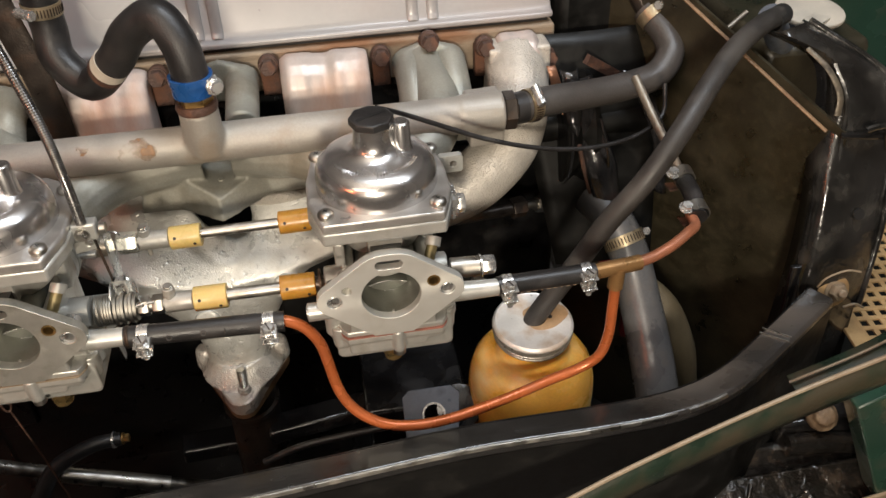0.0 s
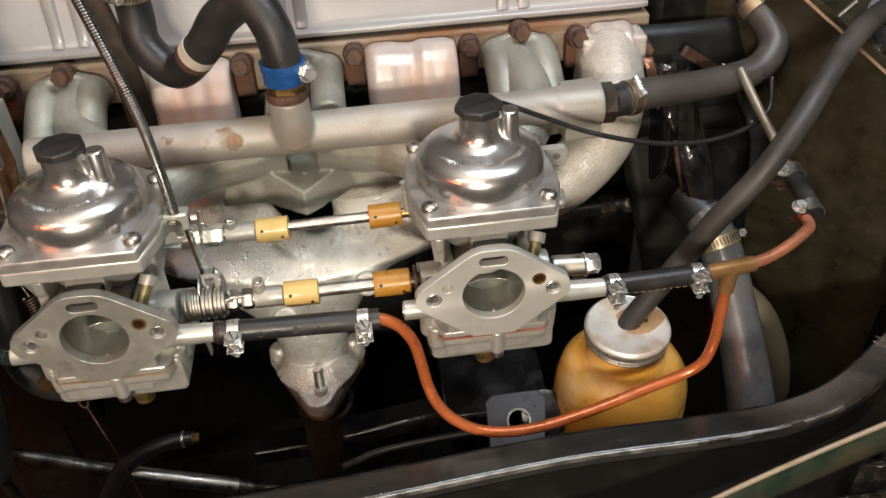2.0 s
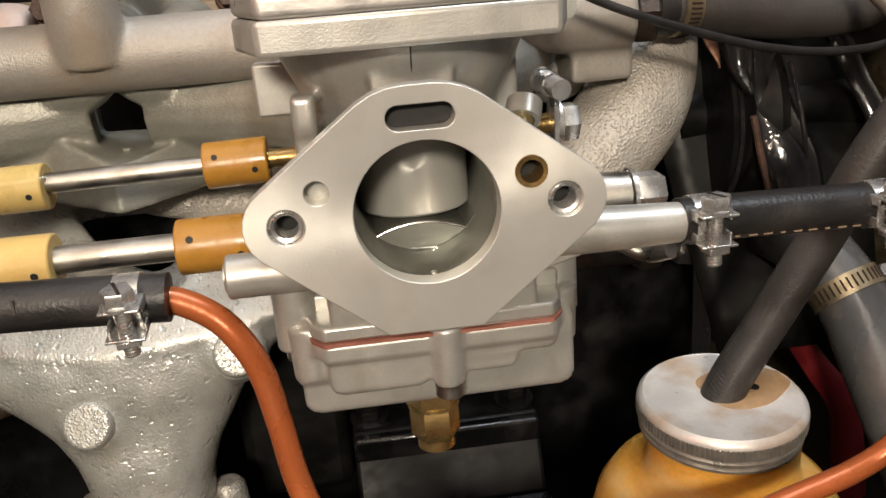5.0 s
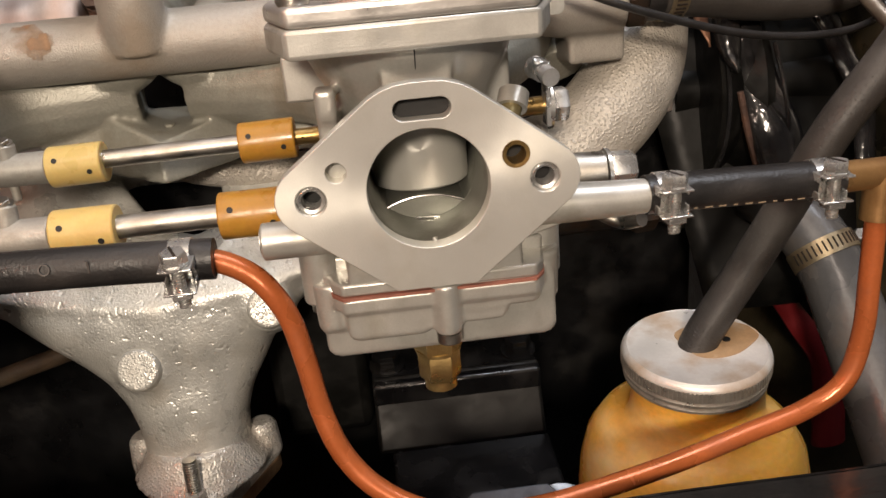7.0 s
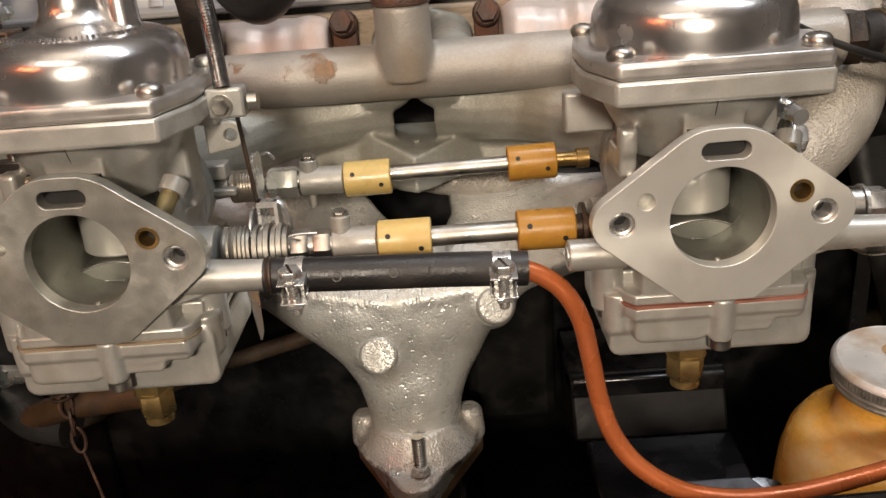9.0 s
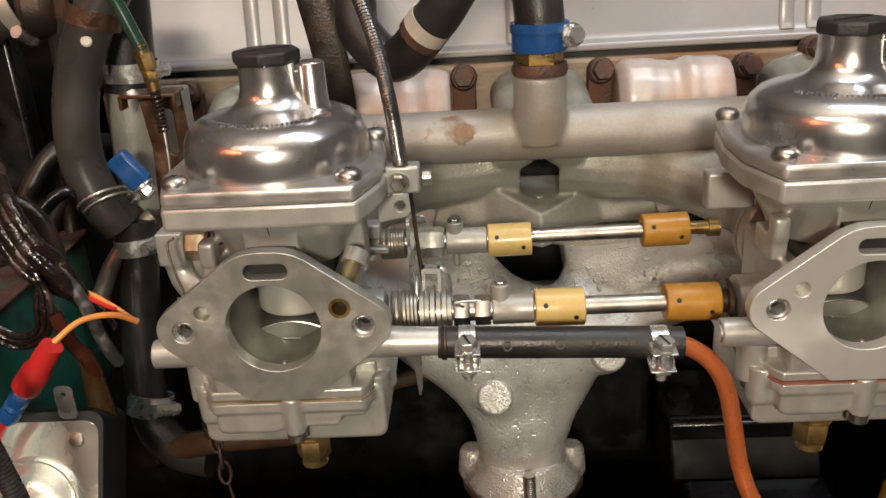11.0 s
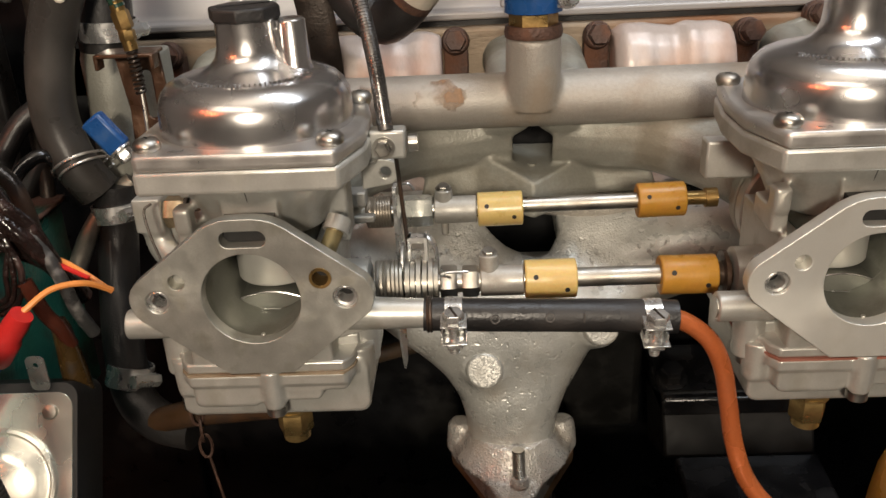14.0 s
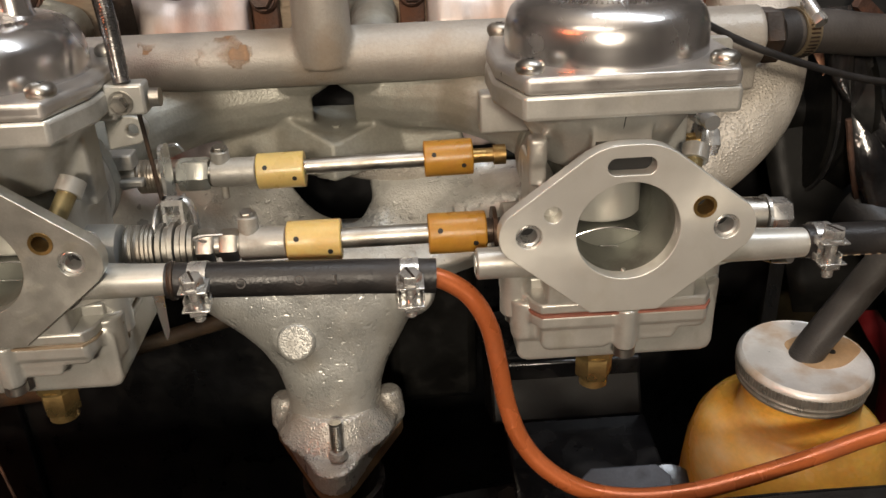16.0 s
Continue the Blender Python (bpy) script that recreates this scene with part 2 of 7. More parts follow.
M_FERRULE = mat("dull_grey_die_cast", (0.40, 0.385, 0.35), 0.46, 0.45, 0.14, 80, 800, 0.15, bump_scale=900, stain=(0.24, 0.21, 0.165), stain_amt=0.6, stain_scale=80)
M_BLOCK = mat("black_engine_paint", (0.005, 0.005, 0.0055), 0.34, 0.0, 0.3, 40, 400, 0.35, bump_scale=60, relief=0.002, coat=0.15, stain=(0.018, 0.017, 0.015), stain_amt=0.6, stain_scale=30)
M_BROWN = mat("dusty_brown_black_panel", (0.029, 0.0240, 0.0135), 0.36, 0.0, 0.45, 30, 700, 0.5, bump_scale=150, coat=0.15, stain=(0.055, 0.043, 0.023), stain_amt=0.35, stain_scale=130)
M_WET = mat("oily_wet_black", (0.010, 0.009, 0.008), 0.15, 0.0, 0.3, 40, 500, 0.9, bump_scale=70, relief=0.006, coat=0.8, stain=(0.055, 0.040, 0.028), stain_amt=0.55, stain_scale=60, rough_var=0.1)
M_RAIL = mat("chipped_black_paint", (0.014, 0.0138, 0.0135), 0.19, 0.0, 0.35, 60, 500, 0.5, bump_scale=80, relief=0.0018, coat=0.6, stain=(0.105, 0.088, 0.072), stain_amt=0.75, stain_scale=13, stain_lo=0.44, stain_hi=0.68, rough_var=0.10, stretch=(0.5, 1, 1))
M_WING = mat("grimy_green_enamel", (0.016, 0.030, 0.019), 0.32, 0.0, 0.3, 25, 400, 0.3, coat=0.1, spec=0.35, stain=(0.050, 0.036, 0.020), stain_amt=0.8, stain_scale=24, stain_lo=0.42, stain_hi=0.62)
M_DARKRUST = mat("dark_oily_rust", (0.075, 0.036, 0.018), 0.34, 0.3, 0.35, 60, 500, 0.6, bump_scale=260, coat=0.3, stain=(0.15, 0.085, 0.05), stain_amt=0.6, stain_scale=70)
M_GREEN = mat("dark_green_enamel", (0.017, 0.050, 0.033), 0.26, 0.0, 0.15, 15, 300, 0.1, coat=0.4, stain=(0.07, 0.055, 0.04), stain_amt=0.5, stain_scale=26)
M_GREENRUST = mat("rust_eaten_green_paint", (0.022, 0.095, 0.070), 0.42, 0.0, 0.2, 20, 400, 0.9, bump_scale=240, relief=0.002, stain=(0.075, 0.032, 0.024), stain_amt=0.95, stain_scale=24, stain_lo=0.42, stain_hi=0.54)
M_TRAY = mat("green_tray_paint", (0.016, 0.100, 0.074), 0.34, 0.0, 0.15, 20, 400, 0.3, coat=0.3, stain=(0.03, 0.02, 0.012), stain_amt=0.8, stain_scale=26, stain_lo=0.54)
M_TAN = mat("tan_painted_grille", (0.41, 0.275, 0.13), 0.5, 0.0, 0.2, 25, 400, 0.3, stain=(0.25, 0.14, 0.06), stain_amt=0.65, stain_scale=20)
M_BLUE = mat("blue_plastic", (0.012, 0.070, 0.235), 0.30, 0.0, 0.12, 60, 600, 0.05, stain=(0.05, 0.12, 0.24), stain_amt=0.4, stain_scale=90)
M_DARKRED = mat("dirty_red_paint", (0.13, 0.008, 0.010), 0.45, 0.0, 0.2, 60, 600, 0.1)
M_RED = mat("red_plastic", (0.52, 0.022, 0.02), 0.36, 0.0, 0.1, 60, 600, 0.05)
M_ORANGE = mat("orange_wire", (0.75, 0.28, 0.07), 0.42, 0.0, 0.1, 80, 600, 0.05)
M_GREYPAINT = mat("grey_blue_paint", (0.10, 0.115, 0.14), 0.36, 0.0, 0.2, 40, 500, 0.2, stain=(0.03, 0.03, 0.03), stain_amt=0.7, stain_scale=45)
M_GREYHOSE = mat("grey_coated_hose", (0.115, 0.115, 0.118), 0.30, 0.2, 0.22, 25, 400, 0.4, bump_scale=120, stain=(0.15, 0.13, 0.11), stain_amt=0.5, stain_scale=45)
M_DARKSTEEL = mat("oily_dark_steel", (0.055, 0.045, 0.038), 0.36, 0.6, 0.3, 60, 600, 0.3, stain=(0.10, 0.05, 0.025), stain_amt=0.6, stain_scale=40)
M_AGED = mat("dull_yellowed_plating", (0.40, 0.33, 0.22), 0.42, 0.8, 0.2, 90, 800, 0.15, stain=(0.22, 0.14, 0.07), stain_amt=0.5, stain_scale=90)
M_OCHRE = mat("ochre_rust", (0.24, 0.145, 0.075), 0.6, 0.1, 0.3, 60, 500, 0.5, bump_scale=300, stain=(0.10, 0.05, 0.03), stain_amt=0.6, stain_scale=40)
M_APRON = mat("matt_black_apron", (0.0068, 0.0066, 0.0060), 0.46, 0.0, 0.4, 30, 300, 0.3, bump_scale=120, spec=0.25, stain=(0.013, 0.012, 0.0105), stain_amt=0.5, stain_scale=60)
M_BARE = mat("scuffed_corner", (0.15, 0.125, 0.09), 0.40, 0.4, 0.3, 90, 500, 0.4, stain=(0.03, 0.026, 0.022), stain_amt=0.9, stain_scale=90)
M_SOOT = mat("sooty_brown_steel", (0.026, 0.018, 0.013), 0.42, 0.0, 0.5, 40, 500, 0.7, bump_scale=200, stain=(0.14, 0.065, 0.034), stain_amt=0.8, stain_scale=34, stain_lo=0.52, stain_hi=0.64)
M_GREASE = mat("greasy_steel", (0.24, 0.225, 0.20), 0.30, 0.8, 0.3, 60, 500, 0.3, bump_scale=160, stain=(0.03, 0.026, 0.022), stain_amt=0.95, stain_scale=40, stain_lo=0.42, stain_hi=0.60)
M_SCUFF = mat("scuffed_black_pressing", (0.012, 0.0115, 0.0105), 0.20, 0.0, 0.35, 30, 500, 0.6, bump_scale=45, relief=0.0045, coat=0.8, stain=(0.085, 0.078, 0.066), stain_amt=0.55, stain_scale=34, stain_lo=0.50, stain_hi=0.76, rough_var=0.12)
M_LIP = mat("bare_dusty_edge", (0.30, 0.235, 0.16), 0.55, 0.1, 0.2, 40, 500, 0.3, stain=(0.16, 0.10, 0.06), stain_amt=0.6, stain_scale=40)
M_WHITE = mat("dirty_white_tape", (0.55, 0.50, 0.42), 0.55, 0.0, 0.1, 60, 500, 0.1)
M_GASKET = mat("red_gasket", (0.30, 0.12, 0.085), 0.55, 0.0, 0.2, 120, 900, 0.1)
# bore metal darkened to carry the shade inside; its mottling is stain
M_THROAT = mat("shaded_stained_bore", (0.25, 0.255, 0.225), 0.46, 0.7, 0.1, 60, 800, 0.06, stain=(0.15, 0.145, 0.115), stain_amt=0.5, stain_scale=50)
# near-black: carries the shade inside slots and holes, also grime and black plastic
M_HOLE = mat("recess_shade_black", (0.010, 0.010, 0.010), 0.6, 0.0, 0.2)
M_BOOT = mat("amber_rubber_boot", (0.050, 0.028, 0.008), 0.22, 0.0, 0.3, 70, 600, 0.15, coat=0.6, stain=(0.016, 0.009, 0.005), stain_amt=0.8, stain_scale=80)
M_WALL = mat("workshop_wall_paint", (0.22, 0.21, 0.20), 0.8, 0.0, 0.15, 3, 60, 0.2)
M_CEIL = mat("pale_bounce_ceiling", (0.72, 0.69, 0.64), 0.85, 0.0, 0.05, 3, 60, 0.1)
M_FLOOR = mat("workshop_concrete", (0.16, 0.15, 0.14), 0.75, 0.0, 0.25, 4, 80, 0.3)


# ---- building helpers ----
Z = Vector((0, 0, 1))


def thing(name, label, category, loc=(0, 0, 0), group="", kind=""):
    ob = new(name)
    ob.location = loc
    ob.empty_display_size = 0.01
    return tagged(ob, label, category, group, kind)


def finish(name, bm, material, smooth=38, bevel=0.0, seg=2):
    bmesh.ops.remove_doubles(bm, verts=bm.verts, dist=1e-6)
    bmesh.ops.recalc_face_normals(bm, faces=bm.faces)
    me = bpy.data.meshes.new(name)
    bm.to_mesh(me)
    bm.free()
    me.materials.append(material)
    me.polygons.foreach_set("use_smooth", [True] * len(me.polygons))
    me.set_sharp_from_angle(angle=radians(smooth))
    ob = new(name, me)
    if bevel:
        md = ob.modifiers.new("bevel", "BEVEL")
        md.width, md.segments, md.limit_method, md.angle_limit = bevel, seg, "ANGLE", radians(40)
    return ob


def part(name, bm, material, parent, label="", bevel=0.0, smooth=38, seg=2):
    ob = finish(name, bm, material, smooth, bevel, seg)
    ob.parent = parent
    if label:
        ob["label"] = label
    return ob


def cast(ob, voxel=0.002, rounds=4):
    """Melts the pieces of a casting into one skin."""
    md = ob.modifiers.new("melt", "REMESH")
    md.mode, md.voxel_size, md.use_smooth_shade = "VOXEL", voxel, True
    sm = ob.modifiers.new("soften", "SMOOTH")
    sm.factor, sm.iterations = 0.5, rounds
    return ob


def frame_to(a, b):
    a, b = Vector(a), Vector(b)
    return Matrix.Translation(a) @ (b - a).to_track_quat("Z", "Y").to_matrix().to_4x4(), (b - a).length


def lathe(bm, prof, a, b=None, n=28, cap=True):
    """Turns a profile of (radius, height) round the line from a towards b."""
    m, _ = frame_to(a, b if b is not None else Vector(a) + Z)
    rings = []
    for r, h in prof:
        rings.append([bm.verts.new(m @ Vector((max(r, 1e-5) * math.cos(2 * math.pi * i / n), max(r, 1e-5) * math.sin(2 * math.pi * i / n), h))) for i in range(n)])
    for p, q in zip(rings, rings[1:]):
        for i in range(n):
            bm.faces.new((p[i], p[(i + 1) % n], q[(i + 1) % n], q[i]))
    if cap:
        bm.faces.new(rings[0][::-1])
        bm.faces.new(rings[-1])
    return bm


def cyl(bm, a, b, r, r2=None, n=24):
    _, L = frame_to(a, b)
    return lathe(bm, [(r, 0), (r if r2 is None else r2, L)], a, b, n)


def ring(bm, a, b, r_out, r_in, n=32):
    _, L = frame_to(a, b)
    lathe(bm, [(r_in, 0), (r_out, 0), (r_out, L), (r_in, L), (r_in, 0)], a, b, n, cap=False)
    return bm


def box(bm, c, s, rot=(0, 0, 0)):
    m = Matrix.LocRotScale(Vector(c), Euler([radians(q) for q in rot]), Vector(s))
    bmesh.ops.create_cube(bm, size=1, matrix=m)
    return bm


def smooth_path(pts, res=8):
    P = [Vector(p) for p in pts]
    if len(P) == 2:
        return [P[0].lerp(P[1], i / res) for i in range(res + 1)]
    out = []
    Q = [2 * P[0] - P[1], *P, 2 * P[-1] - P[-2]]
    for i in range(1, len(Q) - 2):
        p0, p1, p2, p3 = Q[i - 1:i + 3]
        for k in range(res):
            t = k / res
            out.append(0.5 * (2 * p1 + (p2 - p0) * t + (2 * p0 - 5 * p1 + 4 * p2 - p3) * t * t + (3 * p1 - p0 - 3 * p2 + p3) * t ** 3))
    return out + [P[-1]]


def tube(bm, pts, r, n=14, res=8, flat=1.0, up=None):
    """A hose or rod along a smooth path; r a number or a function of 0..1; flat squeezes the section across up."""
    P = smooth_path(pts, res)
    d0 = (P[1] - P[0]).normalized()
    u = Vector(up) if up else (Z if abs(d0.z) < 0.9 else Vector((0, 1, 0)))
    rings = []
    for i, p in enumerate(P):
        d = (P[min(i + 1, len(P) - 1)] - P[max(i - 1, 0)]).normalized()
        if up:
            u = Vector(up)
        u = (u - d * u.dot(d)).normalized()
        v = d.cross(u)
        rr = r(i / (len(P) - 1)) if callable(r) else r
        rings.append([bm.verts.new(p + rr * (flat * math.cos(2 * math.pi * k / n) * u + math.sin(2 * math.pi * k / n) * v)) for k in range(n)])
    for p, q in zip(rings, rings[1:]):
        for k in range(n):
            bm.faces.new((p[k], p[(k + 1) % n], q[(k + 1) % n], q[k]))
    bm.faces.new(rings[0][::-1])
    bm.faces.new(rings[-1])
    return bm


def braid(bm, pts, r, wire, pitch, starts=5, n=5):
    """Two sets of cords wound round a smooth path, one each way."""
    P = smooth_path(pts, 40)
    u, frames, run = Z.copy(), [], 0.0
    for i, p in enumerate(P):
        d = (P[min(i + 1, len(P) - 1)] - P[max(i - 1, 0)]).normalized()
        u = (u - d * u.dot(d)).normalized()
        run += (p - P[i - 1]).length if i else 0.0
        frames.append((p, u.copy(), d.cross(u), run))
    for way in (-1, 1):
        for k in range(starts):
            cord = []
            for p, a, b, q in frames:
                t = 2 * math.pi * (way * q / pitch + k / starts)
                cord.append(p + r * (math.cos(t) * a + math.sin(t) * b))
            tube(bm, cord, wire, n, 1)
    return bm


def coil(bm, a, b, r, wire, turns, n=6, step=14):
    m, L = frame_to(a, b)
    k = int(turns * step)
    pts = [m @ Vector((r * math.cos(2 * math.pi * i / step), r * math.sin(2 * math.pi * i / step), L * i / k)) for i in range(k + 1)]
    return tube(bm, pts, wire, n, 1)


def circle_pts(cx, cy, r, n=32, a0=0.0, a1=360.0):
    full = abs(a1 - a0 - 360) < 1e-6
    k = n if full else n + 1
    return [(cx + r * math.cos(radians(a0 + (a1 - a0) * i / n)), cy + r * math.sin(radians(a0 + (a1 - a0) * i / n))) for i in range(k)]


def hull(pts):
    pts = sorted(set((round(x, 6), round(y, 6)) for x, y in pts))

    def half(seq):
        out = []
        for p in seq:
            while len(out) > 1 and (out[-1][0] - out[-2][0]) * (p[1] - out[-2][1]) - (out[-1][1] - out[-2][1]) * (p[0] - out[-2][0]) <= 0:
                out.pop()
            out.append(p)
        return out[:-1]
    return half(pts) + half(pts[::-1])


def plate(bm, outline, holes, m, t):
    """A flat plate with holes: outline and holes in the plane of m, thickened by t along m's third axis."""
    sub = bmesh.new()
    edges = []
    for loop in (outline, *holes):
        vs = [sub.verts.new((x, y, 0)) for x, y in loop]
        edges += [sub.edges.new((vs[i], vs[(i + 1) % len(vs)])) for i in range(len(vs))]
    bmesh.ops.triangle_fill(sub, use_beauty=True, use_dissolve=False, edges=edges)
    g = bmesh.ops.extrude_face_region(sub, geom=sub.faces[:])
    bmesh.ops.translate(sub, verts=[v for v in g["geom"] if isinstance(v, bmesh.types.BMVert)], vec=(0, 0, t))
    bmesh.ops.transform(sub, matrix=m, verts=sub.verts)
    me = bpy.data.meshes.new("tmp")
    sub.to_mesh(me)
    sub.free()
    bm.from_mesh(me)
    bpy.data.meshes.remove(me)
    return bm


def rounded(w, h, r, n=6, cx=0.0, cy=0.0):
    out = []
    for sx, sy, a in ((1, 1, 0), (-1, 1, 90), (-1, -1, 180), (1, -1, 270)):
        out += circle_pts(cx + sx * (w / 2 - r), cy + sy * (h / 2 - r), r, n, a, a + 90)
    return out


def hexagon(bm, a, b, r, n=6):
    _, L = frame_to(a, b)
    return lathe(bm, [(r * 0.93, 0), (r, L * 0.1), (r, L * 0.85), (r * 0.9, L)], a, b, n)


def bolt_head(bm, a, d, r, h=None):
    """Washer and hexagon head standing on a, towards d."""
    a, d = Vector(a), Vector(d).normalized()
    h = h or r * 0.9
    cyl(bm, a, a + d * r * 0.25, r * 1.35, n=20)
    hexagon(bm, a + d * r * 0.25, a + d * (r * 0.25 + h), r)
    return bm


FACE_Y = Matrix(((1, 0, 0, 0), (0, 0, 1, 0), (0, 1, 0, 0), (0, 0, 0, 1)))  # plane x-z, thickness along +y


def at(x, y, z):
    return Matrix.Translation((x, y, z))



# ---- the workshop that closes the place ----
# unseen shell: the pale ceiling bounces light, the dim walls darken reflections
def setting(name, c, s, material, label):
    bm = box(bmesh.new(), c, s)
    return tagged(finish(name, bm, material), label, "building", kind="structure")


setting("floor", (0, 0, -0.05), (4.4, 4.4, 0.1), M_FLOOR, "dark stained concrete workshop floor under the car")
setting("ceiling", (0, 0, 2.55), (4.4, 4.4, 0.1), M_CEIL, "pale unseen workshop ceiling that bounces light onto the car")
setting("wall_north", (0, 2.15, 1.25), (4.4, 0.1, 2.5), M_WALL, "plain painted workshop wall behind the engine")
setting("wall_south", (0, -2.15, 1.25), (4.4, 0.1, 2.5), M_WALL, "plain painted workshop wall behind the camera")
setting("wall_east", (2.15, 0, 1.25), (0.1, 4.2, 2.5), M_WALL, "plain painted workshop wall ahead of the car")
setting("wall_west", (-2.15, 0, 1.25), (0.1, 4.2, 2.5), M_WALL, "plain painted workshop wall beside the car")

# ---- engine block and head ----
block = thing("engine_block", "black painted iron engine block below the manifolds", "engine", (0, 0.30, 0.20))
bm = bmesh.new()
box(bm, (0.0, 0.137, 0.27), (0.72, 0.25, 0.54))
box(bm, (0.0, 0.108, 0.577), (0.70, 0.20, 0.094))
part("crankcase", bm, M_BLOCK, block, bevel=0.014, seg=4)
bm = bmesh.new()
box(bm, (0.06, -0.025, 0.42), (0.07, 0.05, 0.16))
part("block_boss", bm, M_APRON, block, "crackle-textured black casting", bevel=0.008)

head = thing("cylinder_head", "rust-streaked iron cylinder head under the rocker cover", "engine", (0, 0.30, 0.78))
bm = box(bmesh.new(), (0.0, 0.10, 0.065), (0.688, 0.19, 0.042))
part("casting", bm, M_HEAD, head, bevel=0.003)
bm = box(bmesh.new(), (0.0, 0.11, 0.0885), (0.676, 0.19, 0.005))
part("gasket", bm, M_RUBBER, head, "black oily cork gasket")


def clamp_bolt(x, z, big=True):
    """A rusty manifold clamp: bridge washer and hexagon bolt."""
    b = thing("manifold_bolt", "rust-brown hexagon bolt with a thick clamp washer on the cylinder head", "bolt", (x, 0.288, z), group="manifold bolts")
    bm = bmesh.new()
    if big:
        box(bm, (0, 0.010, -0.016), (0.018, 0.012, 0.032))
    lathe(bm, [(0.0092, 0), (0.0102, 0.002), (0.0102, 0.007), (0.0090, 0.010)], (0, 0.008, 0.0), (0, -0.02, 0.006), 20)
    part("clamp_washer", bm, M_RUST, b, bevel=0.0012)
    bm = bmesh.new()
    lathe(bm, [(0.0086, 0), (0.0086, 0.005)], (0, 0.000, 0.0015), (0, -0.02, 0.006), 20)
    hexagon(bm, (0, -0.004, 0.0025), (0, -0.015, 0.0047), 0.0080)
    part("bolt_head", bm, M_RUST, b)
    return b


for x, z, big in ((-0.258, 0.856, True), (-0.203, 0.864, False), (-0.046, 0.858, True), (0.057, 0.858, True), (0.165, 0.856, True), (0.213, 0.866, False), (0.268, 0.855, True), (0.332, 0.838, False)):
    clamp_bolt(x, z, big)

cover = thing("rocker_cover", "grey-white enamelled pressed steel rocker cover with upright ribs", "engine cover", (0, 0.32, 0.871))
bm = bmesh.new()
sec = [(-0.012, 0.0), (-0.012, 0.0055), (-0.004, 0.007), (0.0, 0.012), (0.010, 0.075), (0.022, 0.092), (0.045, 0.098), (0.15, 0.098), (0.15, 0.0)]
ends = [(-0.42, 1.0), (0.325, 1.0), (0.337, 0.985), (0.343, 0.96)]
rows = [[bm.verts.new((x, 0.06 + (y - 0.06) * s, z * s)) for y, z in sec] for x, s in ends]
for p, q in zip(rows, rows[1:]):
    for i in range(len(sec)):
        bm.faces.new((p[i], p[(i + 1) % len(sec)], q[(i + 1) % len(sec)], q[i]))
bm.faces.new(rows[0])
bm.faces.new(rows[-1])
part("shell", bm, M_COVER, cover, bevel=0.0015)
for x in (-0.209, -0.186, -0.006, 0.012, 0.202, 0.222):
    bm = bmesh.new()
    tube(bm, [(x, -0.0035, 0.0075), (x, 0.001, 0.020), (x, 0.008, 0.075), (x, 0.022, 0.091), (x, 0.050, 0.0975)], 0.0058, 16, 5, flat=0.38, up=(0, -1, 0.15))
    part("rib", bm, M_COVER, cover)

# ---- exhaust manifold ----
exh = thing("exhaust_manifold", "rough silver-painted cast iron exhaust manifold with a flanged outlet", "exhaust manifold", (0, 0.2, 0.70))
def funnel(bm, levels, n=40, power=2.7):
    """Skins flattened-oval sections: each level is (z, x_left, x_right, y_front, y_back)."""
    rings = []
    for z, xl, xr, yf, yb in levels:
        row = []
        for k in range(n):
            c, q = math.cos(2 * math.pi * k / n), math.sin(2 * math.pi * k / n)
            row.append(bm.verts.new(((xl + xr) / 2 + (xr - xl) / 2 * math.copysign(abs(c) ** (2 / power), c), (yf + yb) / 2 + (yb - yf) / 2 * math.copysign(abs(q) ** (2 / power), q), z)))
        rings.append(row)
    for p, q in zip(rings, rings[1:]):
        for k in range(n):
            bm.faces.new((p[k], p[(k + 1) % n], q[(k + 1) % n], q[k]))
    bm.faces.new(rings[0][::-1])
    bm.faces.new(rings[-1])
    return bm


bm = bmesh.new()
# neck that widens smoothly into two shoulders, then the arms
funnel(bm, [(-0.128, -0.046, 0.018, -0.046, 0.014), (-0.112, -0.046, 0.018, -0.043, 0.016), (-0.092, -0.048, 0.020, -0.041, 0.020), (-0.074, -0.053, 0.026, -0.040, 0.024), (-0.058, -0.064, 0.036, -0.037, 0.030),
            (-0.044, -0.079, 0.044, -0.0365, 0.036), (-0.030, -0.098, 0.056, -0.0370, 0.044), (-0.014, -0.118, 0.076, -0.0350, 0.050), (-0.002, -0.128, 0.086, -0.0300, 0.053), (0.008, -0.120, 0.080, -0.0170, 0.053)], 64, 2.3)
tube(bm, [(-0.040, 0.016, -0.036), (-0.075, 0.018, -0.012), (-0.120, 0.022, 0.010), (-0.180, 0.030, 0.036), (-0.27, 0.050, 0.050)], lambda t: 0.034 - 0.006 * t, 20, 8)
tube(bm, [(0.000, 0.018, -0.032), (0.040, 0.022, -0.006), (0.085, 0.020, 0.012), (0.130, 0.014, 0.024), (0.185, 0.010, 0.034)], lambda t: 0.031 - 0.001 * t, 20, 8)
SHOULDER = at(-0.002, -0.0586, -0.0293) @ pose(0, 0, 0, 44, 0, 0)
WINDOW = [(-0.0435, 0.130), (-0.0335, 0.116), (-0.0242, 0.1020), (-0.0126, 0.0890), (0.0070, 0.0800), (0.0160, 0.0830), (0.0241, 0.0984), (0.0210, 0.130)]
